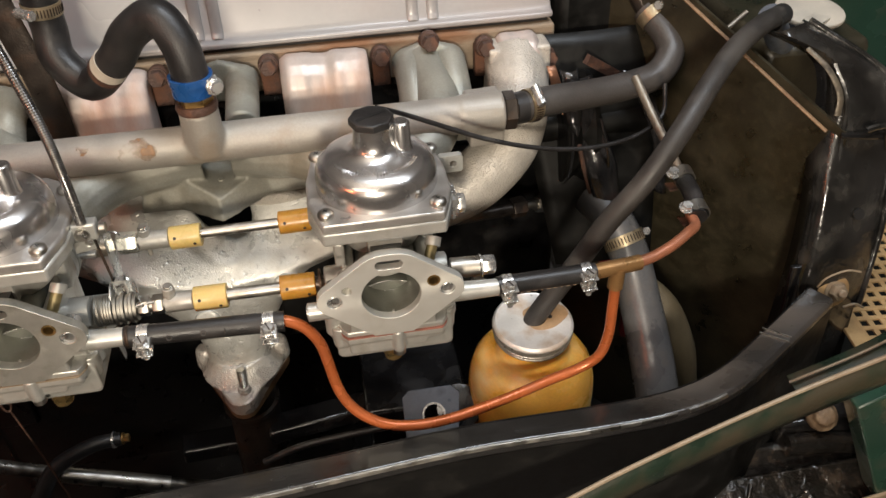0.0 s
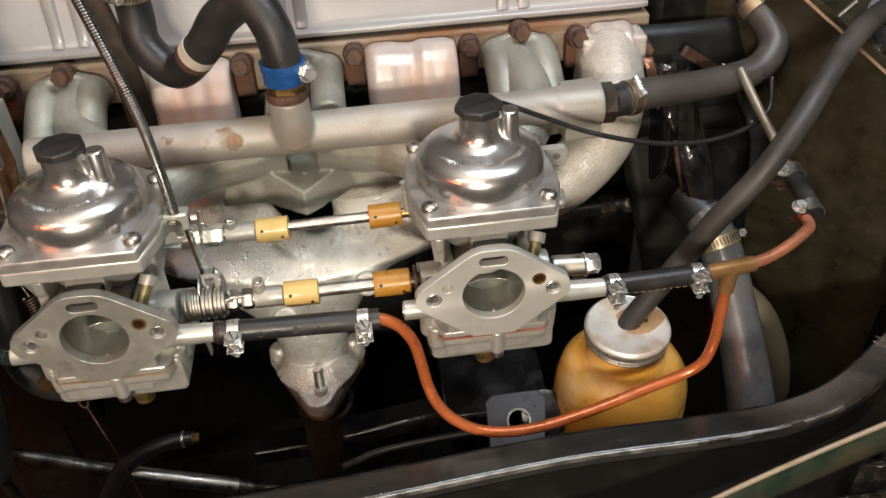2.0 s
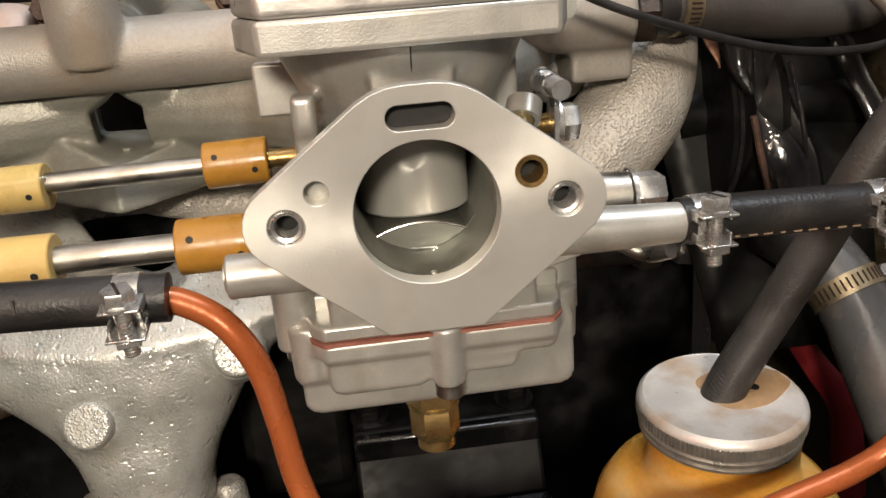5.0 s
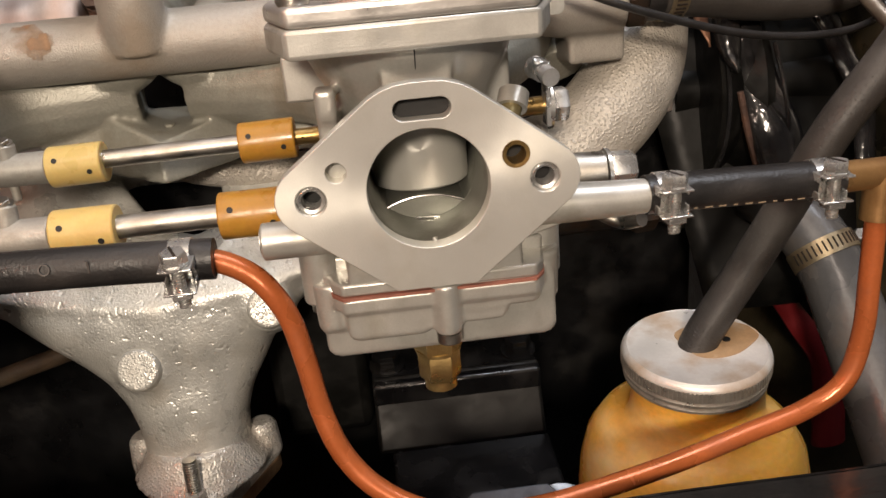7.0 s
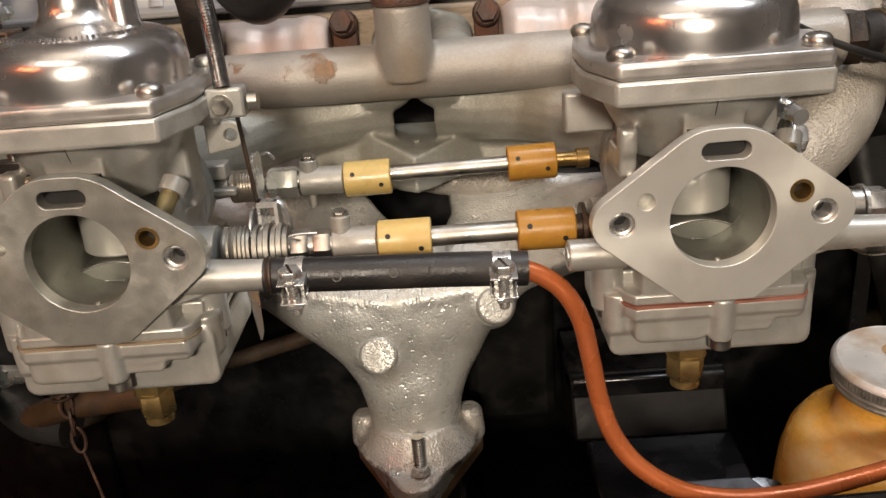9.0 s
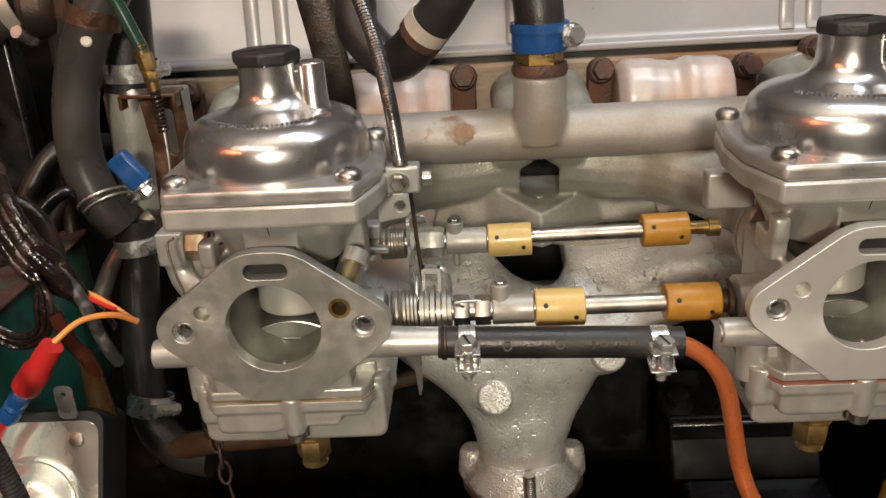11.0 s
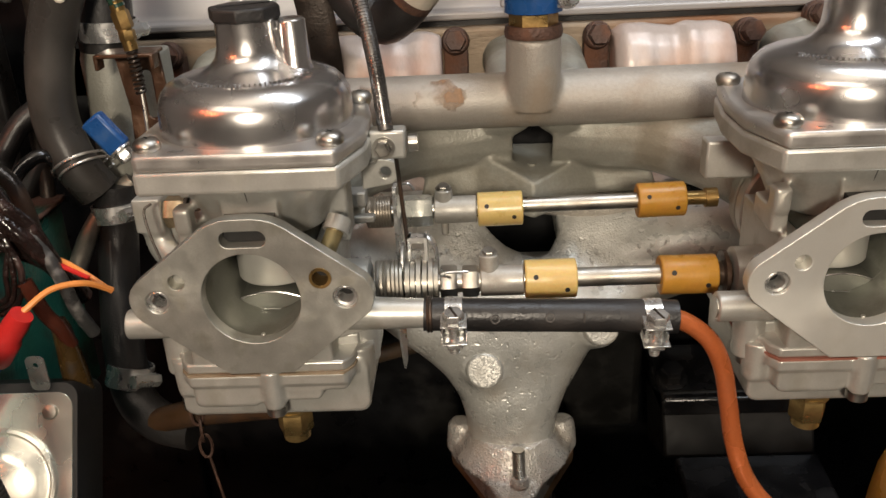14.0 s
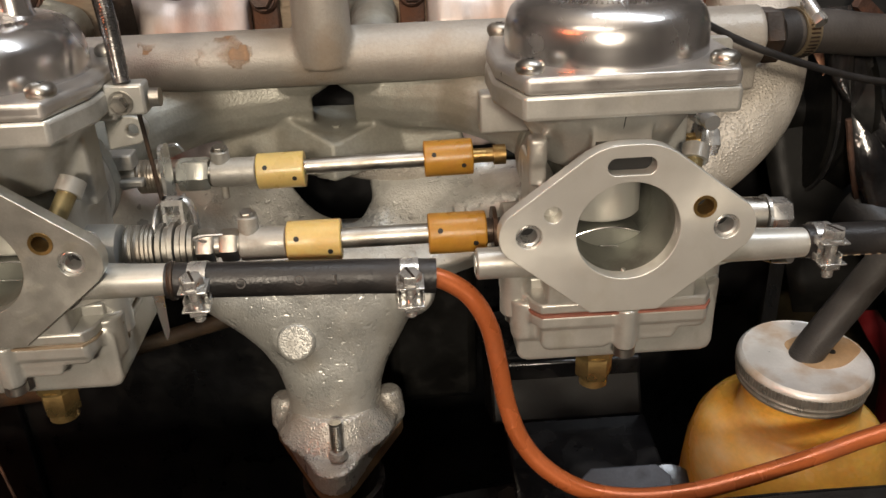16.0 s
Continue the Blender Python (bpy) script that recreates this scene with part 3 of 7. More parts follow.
plate(bm, [(-0.070, 0.040), (-0.020, 0.030), (0.030, 0.036), (0.075, 0.046), (0.140, 0.066), (0.150, 0.120), (0.060, 0.126), (0.030, 0.136), (-0.150, 0.136), (-0.125, 0.052)], [WINDOW], SHOULDER, -0.026)
tube(bm, [SHOULDER @ Vector((x, y, -0.0005)) for x, y in ((-0.034, 0.094), (-0.030, 0.082), (-0.0235, 0.069), (-0.004, 0.0545), (0.0176, 0.061), (0.0255, 0.0734), (0.030, 0.090))], 0.0032, 12, 6)
main = bm
elbow = bmesh.new()
tube(elbow, [(0.165, 0.012, 0.031), (0.200, 0.009, 0.036), (0.242, 0.010, 0.053), (0.278, 0.020, 0.086), (0.293, 0.045, 0.120), (0.298, 0.09, 0.141)], lambda t: 0.0305 - 0.001 * t, 22, 8)
box(elbow, (0.300, 0.085, 0.130), (0.062, 0.03, 0.06))
cast(part("elbow", elbow, M_ELBOW, exh, "sand-rough silver end elbow"), 0.0022, 3)
# outlet flange: three-eared plate
bm = bmesh.new()
plate(bm, hull(circle_pts(-0.014, -0.062, 0.015, 14) + circle_pts(-0.050, -0.004, 0.011, 14) + circle_pts(0.022, -0.004, 0.011, 14)), [], at(0, 0, -0.136) @ pose(0, 0, 0, 4, 0, 0), 0.018)
for x in (-0.052, 0.024):
    lathe(bm, [(0.0115, 0), (0.0100, 0.020), (0.007, 0.024)], (x, -0.004, -0.130), None, 16)
lathe(bm, [(0.044, 0), (0.036, 0.010), (0.029, 0.022)], (-0.014, -0.018, -0.124), None, 24)
cast(part("outlet_flange", bm, M_SAND, exh, "lumpy three-eared outlet flange"), 0.0018, 2)
# fillets of the two bosses
for c, d, r in (((-0.033, -0.036, -0.041), (0, -1, 0.40), 0.0150), ((0.046, -0.032, -0.014), (0.1, -1, 0.4), 0.0140)):
    c, d = Vector(c), Vector(d).normalized()
    lathe(main, [(r * 1.30, -0.018), (r * 1.12, -0.007), (r, 0.001)], c, c + d, 22)
ob = part("casting", main, M_SILVER, exh)
cast(ob, 0.0024, 22)
for c, d, r in (((-0.033, -0.0400, -0.041), (0, -1, 0.40), 0.0125), ((0.0465, -0.0350, -0.013), (0.1, -1, 0.4), 0.0120)):
    bm = bmesh.new()
    c, d = Vector(c), Vector(d).normalized()
    lathe(bm, [(r * 1.15, -0.010), (r * 1.04, -0.002), (r, 0.0015), (r * 0.92, 0.0025)], c, c + d, 26)
    cast(part("boss", bm, M_BOSS, exh, "round rough-cast boss"), 0.0011, 2)
bm = bmesh.new()
cyl(bm, (-0.011, -0.060, -0.130), (-0.0115, -0.0555, -0.096), 0.0042, n=14)
coil(bm, (-0.011, -0.060, -0.128), (-0.0115, -0.0555, -0.097), 0.0041, 0.0006, 20, 4, 12)
part("stud", bm, M_STEEL, exh, "bare threaded steel stud")
part("stud_collar", lathe(bmesh.new(), [(0.0068, 0), (0.0055, 0.005)], (-0.011, -0.060, -0.121), None, 16), M_SAND, exh)
# sand-rough rib between the hole and the inlet branches
bm = bmesh.new()
tube(bm, [(-0.008, 0.040, 0.060), (0.015, 0.030, 0.056), (0.045, 0.028, 0.052), (0.085, 0.034, 0.050)], 0.0105, 14, 6)
cast(part("rib", bm, M_ELBOW, exh, "sand-rough cast rib"), 0.0016, 3)

# bright exhaust ports between the clamps
for x0, x1 in ((-0.150, -0.056), (0.067, 0.152), (0.280, 0.322)):
    ob = thing("exhaust_port", "bright silver-painted exhaust runner with heat-tinted sheen", "exhaust manifold", ((x0 + x1) / 2, 0.272, 0.845), group="exhaust runners")
    w = x1 - x0
    twin = w > 0.05
    prof = [(0.026, 0.021), (0.012, 0.0215), (0.002, 0.0180), (-0.006, 0.011), (-0.012, 0.000), (-0.016, -0.030), (-0.016, -0.090), (0.026, -0.090)]
    bm = bmesh.new()
    rows = []
    for i in range(25):
        u = i / 12 - 1
        sink = 0.0030 * math.exp(-(u / 0.16) ** 2) * twin + 0.0045 * max(0.0, abs(u) - 0.72) ** 2 / 0.078
        sink += 0.0006 * math.sin(7 * u + x0 * 50) + 0.0004 * math.sin(17 * u)
        rows.append([bm.verts.new((u * w / 2, y + (sink if y < 0.02 else 0), z - (sink if z > -0.08 else 0))) for y, z in prof])
    for p, q in zip(rows, rows[1:]):
        for k in range(len(prof)):
            bm.faces.new((p[k], p[(k + 1) % 8], q[(k + 1) % 8], q[k]))
    bm.faces.new(rows[0][::-1])
    bm.faces.new(rows[-1])
    cast(part("runner", bm, M_SHINE, ob), 0.0020, 5)

# ---- intake manifold with its water pipe ----
intake = thing("intake_manifold", "dull cast alloy intake manifold with twin branches and a webbed middle", "intake manifold", (0, 0.187, 0.80))
bm = bmesh.new()
for s, inner in ((-1, -0.014), (1, 0.021)):
    x = 0.138 * s
    tube(bm, [(x, -0.082, -0.002), (x * 0.97, -0.055, 0.0), (x * 0.84, -0.012, 0.003), (x * 0.60, 0.014, 0.010), (x * 0.35, 0.026, 0.011), (inner, 0.032, 0.013)], lambda t: 0.022 + 0.004 * t, 18, 8)
    tube(bm, [(x * 0.30, 0.022, 0.014), (0.0035 + s * 0.015, 0.014, 0.026), (0.0035 + s * 0.006, 0.012, 0.034)], lambda t: 0.014 - 0.002 * t, 14, 5)
    if s > 0:
        tube(bm, [(0.120, -0.040, 0.004), (0.160, -0.024, 0.010), (0.196, -0.004, 0.018), (0.212, 0.040, 0.030), (0.205, 0.105, 0.045)], 0.0205, 20, 8)
    else:
        tube(bm, [(x * 0.84, -0.01, 0.004), (x * 1.1, 0.02, 0.015), (x * 1.40, 0.06, 0.030), (x * 1.42, 0.105, 0.045)], 0.019, 16, 8)
    plate(bm, circle_pts(x, 0, 0.034, 36), [], at(0, -0.092, 0) @ FACE_Y, 0.012)
# folded web under the gap
v = [(-0.066, 0.012, -0.002), (-0.032, 0.010, 0.003), (0.002, -0.012, -0.012), (0.042, 0.022, -0.004), (0.080, 0.022, -0.003)]
top = [bm.verts.new(p) for p in v]
low = [bm.verts.new((p[0] * 1.1, p[1] - 0.004, -0.031 - 0.004 * (i == 2))) for i, p in enumerate(v)]
back = [bm.verts.new((p[0], 0.052, -0.0045)) for p in v]
deep = [bm.verts.new((p[0], 0.056, -0.032)) for p in v]
for i in range(4):
    bm.faces.new((top[i], top[i + 1], low[i + 1], low[i]))
    bm.faces.new((top[i], back[i], back[i + 1], top[i + 1]))
    bm.faces.new((low[i], low[i + 1], deep[i + 1], deep[i]))
    bm.faces.new((back[i], deep[i], deep[i + 1], back[i + 1]))
bm.faces.new((top[0], low[0], deep[0], back[0]))
bm.faces.new((top[4], back[4], deep[4], low[4]))
cast(part("branch_casting", bm, M_INTAKE, intake), 0.0016, 2)
part("web_bolt", bolt_head(bmesh.new(), (0.003, 0.016, -0.0095), (0, -0.1, 1), 0.0030, 0.0015), M_INTAKE, intake)
# paired ports on the head
for x in (-0.203, 0.010, 0.212):
    bm = bmesh.new()
    for d in (-0.0200, 0.0200):
        low_end = (x + d * 1.15, 0.030, 0.000) if abs(x) > 0.1 else (x + d, 0.030, 0.036)
        tube(bm, [(x + d, 0.108, 0.046), (x + d, 0.088, 0.044), (x + d, 0.062, 0.030 if abs(x) > 0.1 else 0.040), low_end], 0.0158, 16, 6)
    plate(bm, hull(circle_pts(x - 0.020, 0.044, 0.017, 16) + circle_pts(x + 0.020, 0.044, 0.017, 16) + circle_pts(x, 0.058, 0.010, 12)), [], at(0, 0.099, 0) @ FACE_Y, 0.010)
    cast(part("port", bm, M_INTAKE, intake), 0.002, 3)

pipe = thing("water_pipe", "weathered cast alloy water pipe with brown stains and an upright outlet", "pipe", (0.0, 0.187, 0.84))
bm = bmesh.new()
cyl(bm, (-0.215, 0, 0), (0.262, 0, 0), 0.0172, n=28)
tube(bm, [(0.002, -0.006, 0.0), (0.002, -0.012, 0.02), (0.002, -0.014, 0.042)], lambda t: 0.0172 - 0.0008 * t, 22, 6)
box(bm, (0.2485, 0.012, -0.011), (0.033, 0.030, 0.046), (0, 0, 4))
cyl(bm, (0.225, 0, 0), (0.264, 0, 0), 0.0185, n=20)
cast(part("casting", bm, M_PIPE, pipe), 0.0018, 3)
bm = bmesh.new()
lathe(bm, [(0.0168, 0), (0.0175, 0.003), (0.0165, 0.007)], (0.002, -0.014, 0.041), None, 28)
part("collar", bm, M_RUST, pipe, "rust-stained collar")
bm = hexagon(bmesh.new(), (0.002, -0.014, 0.047), (0.002, -0.014, 0.056), 0.0145)
part("union_nut", bm, M_BRASS, pipe, "tarnished brass union")
bm = bmesh.new()
hexagon(bm, (0.264, 0, 0), (0.276, 0, 0), 0.0175)
part("end_union", bm, M_DARKSTEEL, pipe, "dark iron union nut")
bm = ring(bmesh.new(), (0.002, -0.0140, 0.0072), (0.002, -0.0157, 0.0080), 0.0080, 0.0070)
part("cast_mark", bm, M_PIPE, pipe)
for x, w, a0, a1 in ((-0.074, 0.036, 25, 95), (-0.104, 0.012, 10, 60), (0.118, 0.026, 60, 130)):
    bm = bmesh.new()
    cells = [[bm.verts.new((x + w * i / 48, -0.01755 * math.sin(radians(a0 + (a1 - a0) * j / 32)), 0.01755 * math.cos(radians(a0 + (a1 - a0) * j / 32)))) for j in range(33)] for i in range(49)]
    for i in range(48):
        for j in range(32):
            u, v = (i - 23.5) / 25, (j - 15.5) / 17
            if u * u + v * v + 0.30 * math.sin(5 * u + 3 * v + x * 90) + 0.12 * math.sin(13 * u - 9 * v) + 0.06 * math.sin(29 * v + 17 * u) < 0.75:
                bm.faces.new((cells[i][j], cells[i + 1][j], cells[i + 1][j + 1], cells[i][j + 1]))
    bmesh.ops.delete(bm, geom=[q for q in bm.verts if not q.link_faces], context="VERTS")
    part("rust_bloom", bm, M_BLOOM, pipe, "flat brown rust patch")


# ---- carburettors ----
def carburettor(x0, right):
    c = thing("carburettor", "die-cast alloy side-draught carburettor with a polished dome and an open intake", "carburettor", (x0, 0, 0.80), group="pair of carburettors")
    # machined mouth
    out = hull(circle_pts(-0.0425, 0, 0.0130, 24) + circle_pts(0.0425, 0, 0.0130, 24) + circle_pts(-0.004, 0.013, 0.0258, 32) + circle_pts(0.004, 0.013, 0.0258, 32) + [(-0.015, -0.0385), (0.015, -0.0385)])
    holes = [circle_pts(0, 0, 0.0224, 56), rounded(0.0205, 0.0076, 0.0037, 8, 0, 0.0293), circle_pts(-0.0325, 0.0096, 0.0037, 20), circle_pts(0.0322, 0.0097, 0.0049, 24),
             circle_pts(-0.0425, 0, 0.0056, 24), circle_pts(0.0425, 0, 0.0056, 24)]
    part("mouth_flange", plate(bmesh.new(), out, holes, FACE_Y, 0.0075), M_FLANGE if right else M_FLANGE_OLD, c, "flat machined alloy flange", bevel=0.0003)
    for s in (-1, 1):
        bm = ring(bmesh.new(), (s * 0.0425, 0.0010, 0), (s * 0.0425, 0.020, 0), 0.0064, 0.0055, 24)
        coil(bm, (s * 0.0425, 0.0014, 0), (s * 0.0425, 0.0105, 0), 0.0046, 0.0011, 5, 6, 24)
        part("threaded_hole", bm, M_ZINC, c, "bright threaded insert")
        part("hole_bottom", cyl(bmesh.new(), (s * 0.0425, 0.0110, 0), (s * 0.0425, 0.0125, 0), 0.0060, n=18), M_HOLE, c)
    part("brass_bush", ring(bmesh.new(), (0.0322, -0.0004, 0.0097), (0.0322, 0.012, 0.0097), 0.0050, 0.0036, 24), M_BRASS, c, "pressed brass bush")
    part("bush_core", cyl(bmesh.new(), (0.0322, 0.0100, 0.0097), (0.0322, 0.012, 0.0097), 0.0037, n=16), M_HOLE, c)
    bm = cyl(bmesh.new(), (-0.0325, 0.007, 0.0096), (-0.0325, 0.020, 0.0096), 0.0055, n=18)
    part("passage_back", bm, M_CAST, c)
    # dark block set in the slot in place of its inner shade
    part("slot_shade", box(bmesh.new(), (0, 0.0132, 0.0295), (0.023, 0.011, 0.0105)), M_HOLE, c)
    # throat
    bm = ring(bmesh.new(), (0, 0.0074, 0), (0, 0.094, 0), 0.0248, 0.0224, 56)
    part("throat", bm, M_THROAT, c)
    bm = lathe(bmesh.new(), [(0.0195, 0), (0.0204, 0.0008), (0.0204, 0.0345)], (0, 0.0580, -0.0122), None, 64)
    part("piston", bm, M_FLANGE, c, "polished alloy piston")
    arch = [(0.0222 * k / 14, -0.0128 - 0.0062 * (k / 14) ** 2) for k in range(-14, 15)]
    floor_arc = [(0.0223 * math.sin(radians(a)), -0.0223 * math.cos(radians(a))) for a in range(58, -59, -8)]
    part("bridge", plate(bmesh.new(), arch + floor_arc, [], at(0, 0.0335, 0) @ FACE_Y, 0.050), M_THROAT, c, "arched jet bridge")
    part("bridge_edge", tube(bmesh.new(), [(x * 0.93, 0.0335, z) for x, z in arch[2:-2:4]], 0.00045, 8, 4), M_POLISH, c, "bright machined edge")
    part("jet_slot", box(bmesh.new(), (0, 0.0322, -0.0215), (0.0095, 0.0006, 0.0005), (0, 3, 0)), M_ZINC, c)
    part("drain_pip", lathe(bmesh.new(), [(0.0011, 0), (0.0010, 0.0007), (0.0, 0.0009)], (0.001, 0.008, -0.0223), None, 10), M_ZINC, c)
    part("throttle_disc", lathe(bmesh.new(), [(0.0222, 0), (0.0222, 0.0014)], (0, 0.080, -0.001), (0, 0.100, 0.006), 40), M_BRASS, c)
    # body casting
    bm = bmesh.new()
    lathe(bm, [(0.0290, 0), (0.0330, 0.010), (0.0385, 0.020), (0.0430, 0.030), (0.0440, 0.0335)], (0, 0.057, 0.0170), None, 44)
    box(bm, (0, 0.026, 0.032), (0.026, 0.016, 0.018))
    box(bm, (0, 0.0385, -0.0312), (0.067, 0.069, 0.0135))
    for q in (-1, 1):
        box(bm, (q * 0.0290, 0.046, -0.010), (0.010, 0.070, 0.044))
        box(bm, (q * 0.0295, 0.030, -0.0270), (0.0080, 0.053, 0.022))
    box(bm, (0.0355, 0.060, 0.028), (0.008, 0.020, 0.044))
    box(bm, (-0.0345, 0.030, 0.029), (0.008, 0.010, 0.012))
    box(bm, (-0.0345, 0.040, 0.018), (0.008, 0.026, 0.012))
    cast(part("body", bm, M_CAST, c), 0.0013, 3)
    part("casting_seam", tube(bmesh.new(), [(0, 0.0138, 0.0480), (0, 0.0175, 0.0400), (0, 0.0205, 0.0360)], 0.0003, 6, 4), M_HOLE, c, "grimy parting line")
    for s in (-1, 1):
        bm = lathe(bmesh.new(), [(0.0075, 0), (0.0075, 0.024)], (s * 0.045, 0.022 if s < 0 else 0.028, -0.048), None, 20)
        box(bm, (s * 0.036, 0.024, -0.0335), (0.016, 0.010, 0.008))
        part("bowl_lug", bm, M_CAST, c, bevel=0.0012)
    seat = [(-0.0365, 0.0022), (0.0375, 0.0022), (0.0415, 0.0080), (0.0430, 0.0160), (0.0500, 0.0210), (0.0500, 0.090), (-0.0490, 0.090), (-0.0490, 0.0170), (-0.0420, 0.0130), (-0.0405, 0.0070)]
    part("bowl_gasket", plate(bmesh.new(), seat, [], at(0.0005, -0.0006, -0.0412), 0.0011), M_GASKET if right else M_LIP, c, "thin paper gasket")
    part("bowl_cover", plate(bmesh.new(), seat, [], at(0.0005, 0.0006, -0.0400), 0.0050), M_CAST, c, bevel=0.0010)
    bm = bmesh.new()
    plate(bm, seat, [], at(0.0005, 0.0, -0.0470), 0.0056)
    plate(bm, rounded(0.0330, 0.0190, 0.0040), [], at(-0.0195, 0.0035, -0.0500) @ FACE_Y, 0.040)
    plate(bm, rounded(0.0190, 0.0170, 0.0040), [], at(0.0170, 0.0040, -0.0485) @ FACE_Y, 0.040)
    plate(bm, rounded(0.0330, 0.0120, 0.0040), [], at(0.0235, 0.0035, -0.0455) @ FACE_Y, 0.040)
    plate(bm, rounded(0.0930, 0.0300, 0.0050), [], at(0.0010, 0.0135, -0.0555) @ FACE_Y, 0.072)
    lathe(bm, [(0.0052, 0), (0.0056, 0.021)], (0.003, 0.0050, -0.0600), None, 20)
    lathe(bm, [(0.0070, 0), (0.0078, 0.020)], (-0.041, 0.018, -0.058), None, 20)
    lathe(bm, [(0.0070, 0), (0.0078, 0.020)], (0.043, 0.022, -0.056), None, 20)
    cast(part("float_bowl", bm, M_CAST, c, "die-cast float bowl with pressed-out pockets"), 0.0011, 2)
    for p in ((0.003, 0.0055, -0.060), (-0.045, 0.022, -0.048), (0.045, 0.028, -0.048)):
        part("bowl_screw", lathe(bmesh.new(), [(0.0045, -0.0045), (0.005, -0.004), (0.005, 0.0)], p, None, 16), M_STEEL, c)
    bm = bmesh.new()
    hexagon(bm, (0, 0.048, -0.090), (0, 0.048, -0.0665), 0.0112)
    hexagon(bm, (0, 0.048, -0.104), (0, 0.048, -0.090), 0.0096)
    lathe(bm, [(0.0102, 0), (0.0102, 0.0016)], (0, 0.048, -0.0905), None, 20)
    ring(bm, (0, 0.048, -0.1085), (0, 0.048, -0.103), 0.0074, 0.0048, 20)
    part("jet_nut", bm, M_JETNUT, c, "tarnished brass hexagon nut")
    # suction chamber
    rim = [(-0.0445, 0.0045), (0.0445, 0.0045), (0.0535, 0.034), (0.0535, 0.066), (0.048, 0.100), (0.026, 0.116), (-0.026, 0.116), (-0.048, 0.100), (-0.0535, 0.066), (-0.0535, 0.034)]
    part("chamber_seat", plate(bmesh.new(), rim, [], at(0, 0, 0.0490), 0.0102), M_CAST, c, bevel=0.0016, seg=2)
    part("chamber_rim", plate(bmesh.new(), [(x * 0.99, 0.057 + (y - 0.057) * 0.985) for x, y in rim], [], at(0, 0, 0.0594), 0.0072), M_RIM, c, bevel=0.0024, seg=4)
    bm = bmesh.new()
    lathe(bm, [(0.0457, 0), (0.0454, 0.004), (0.0453, 0.0095), (0.0446, 0.0145), (0.0428, 0.0188), (0.0395, 0.0222), (0.0350, 0.0243), (0.0295, 0.0258), (0.0235, 0.0273), (0.0190, 0.0294), (0.0162, 0.0325), (0.0147, 0.0368), (0.0142, 0.0430), (0.0141, 0.0490)],
          (0, 0.057, 0.0655), None, 64)
    part("dome", bm, M_POLISH, c, "mirror-polished alloy dome", smooth=60)
    bm = lathe(bmesh.new(), [(0.0092, 0.0), (0.0074, 0.005), (0.0069, 0.0235), (0.0060, 0.0250)], (0.0205, 0.057, 0.0895), None, 24)
    box(bm, (0.0135, 0.057, 0.1010), (0.012, 0.009, 0.020))
    part("vent_stub", bm, M_POLISH, c, bevel=0.001)
    bm = bmesh.new()
    lathe(bm, [(0.0150, 0), (0.0166, 0.001), (0.0166, 0.0056), (0.0155, 0.0066)], (0, 0.057, 0.1142), None, 8)
    part("damper_cap", bm, M_RUBBER, c, "black plastic damper cap", bevel=0.0006)
    part("cap_slot", box(bmesh.new(), (0, 0.057, 0.1208), (0.024, 0.0024, 0.0008), (0, 0, 28)), M_HOLE, c)
    bm = bmesh.new()
    for k in range(34):
        a = radians(205 + k * 4.0)
        box(bm, (0.0315 * math.cos(a), 0.057 + 0.0315 * math.sin(a), 0.0911), (0.0006 if k % 3 else 0.0012, 0.0026, 0.0012), (0, 0, math.degrees(a) - 90))
    part("raised_print", bm, M_POLISH, c, "ring of small raised marks")
    for px, py in ((-0.0402, 0.0165), (0.0402, 0.0165), (-0.0430, 0.0960), (0.0450, 0.0900)):
        bm = lathe(bmesh.new(), [(0.0042, -0.004), (0.0058, -0.001), (0.0062, 0.0), (0.0060, 0.0018), (0.0045, 0.0034), (0.0020, 0.0040)], (px, py, 0.0680), None, 24)
        s = part("screw", bm, M_STEEL, c, "cross-head steel screw")
        bm = bmesh.new()
        box(bm, (px, py, 0.0716), (0.0042, 0.0009, 0.0009), (0, 0, 35))
        box(bm, (px, py, 0.0716), (0.0009, 0.0042, 0.0009), (0, 0, 35))
        part("screw_cross", bm, M_HOLE, s)
    # fuel stubs
    bm = bmesh.new()
    tube(bm, [(0.040, 0.013, -0.0145), (0.060, 0.012, -0.0152), (0.088, 0.012, -0.0158)], lambda t: 0.0084 - 0.0018 * t, 18, 4)
    box(bm, (0.047, 0.012, -0.019), (0.034, 0.006, 0.008), (0, -16, 0))
    part("fuel_stub", bm, M_CAST, c, bevel=0.0008)
    part("blank_stub", tube(bmesh.new(), [(-0.038, 0.014, -0.018), (-0.064, 0.014, -0.018)], 0.0072, 18, 3), M_CAST, c, bevel=0.0008)
    part("stub_bore", cyl(bmesh.new(), (-0.0635, 0.014, -0.018), (-0.0646, 0.014, -0.018), 0.0050, n=16), M_STEEL, c)
    # spindle bosses and the small olive tube behind the mouth
    for s in (-1, 1):
        part("spindle_boss", lathe(bmesh.new(), [(0.0125, 0), (0.0118, 0.018), (0.0095, 0.019)], (s * 0.030, 0.045, -0.0145), (s * 0.060, 0.045, -0.0148), 24), M_CAST, c)
        if s > 0:
            part("choke_boss", cyl(bmesh.new(), (0.018, 0.104, -0.003), (0.0395, 0.114, -0.0035), 0.0062, n=20), M_CAST, c, bevel=0.0006)
    part("olive_tube", tube(bmesh.new(), [(0.030, 0.018, 0.008), (0.0365, 0.030, 0.0215)], 0.0042, 16, 3), M_OLIVE, c, "olive brass tube")
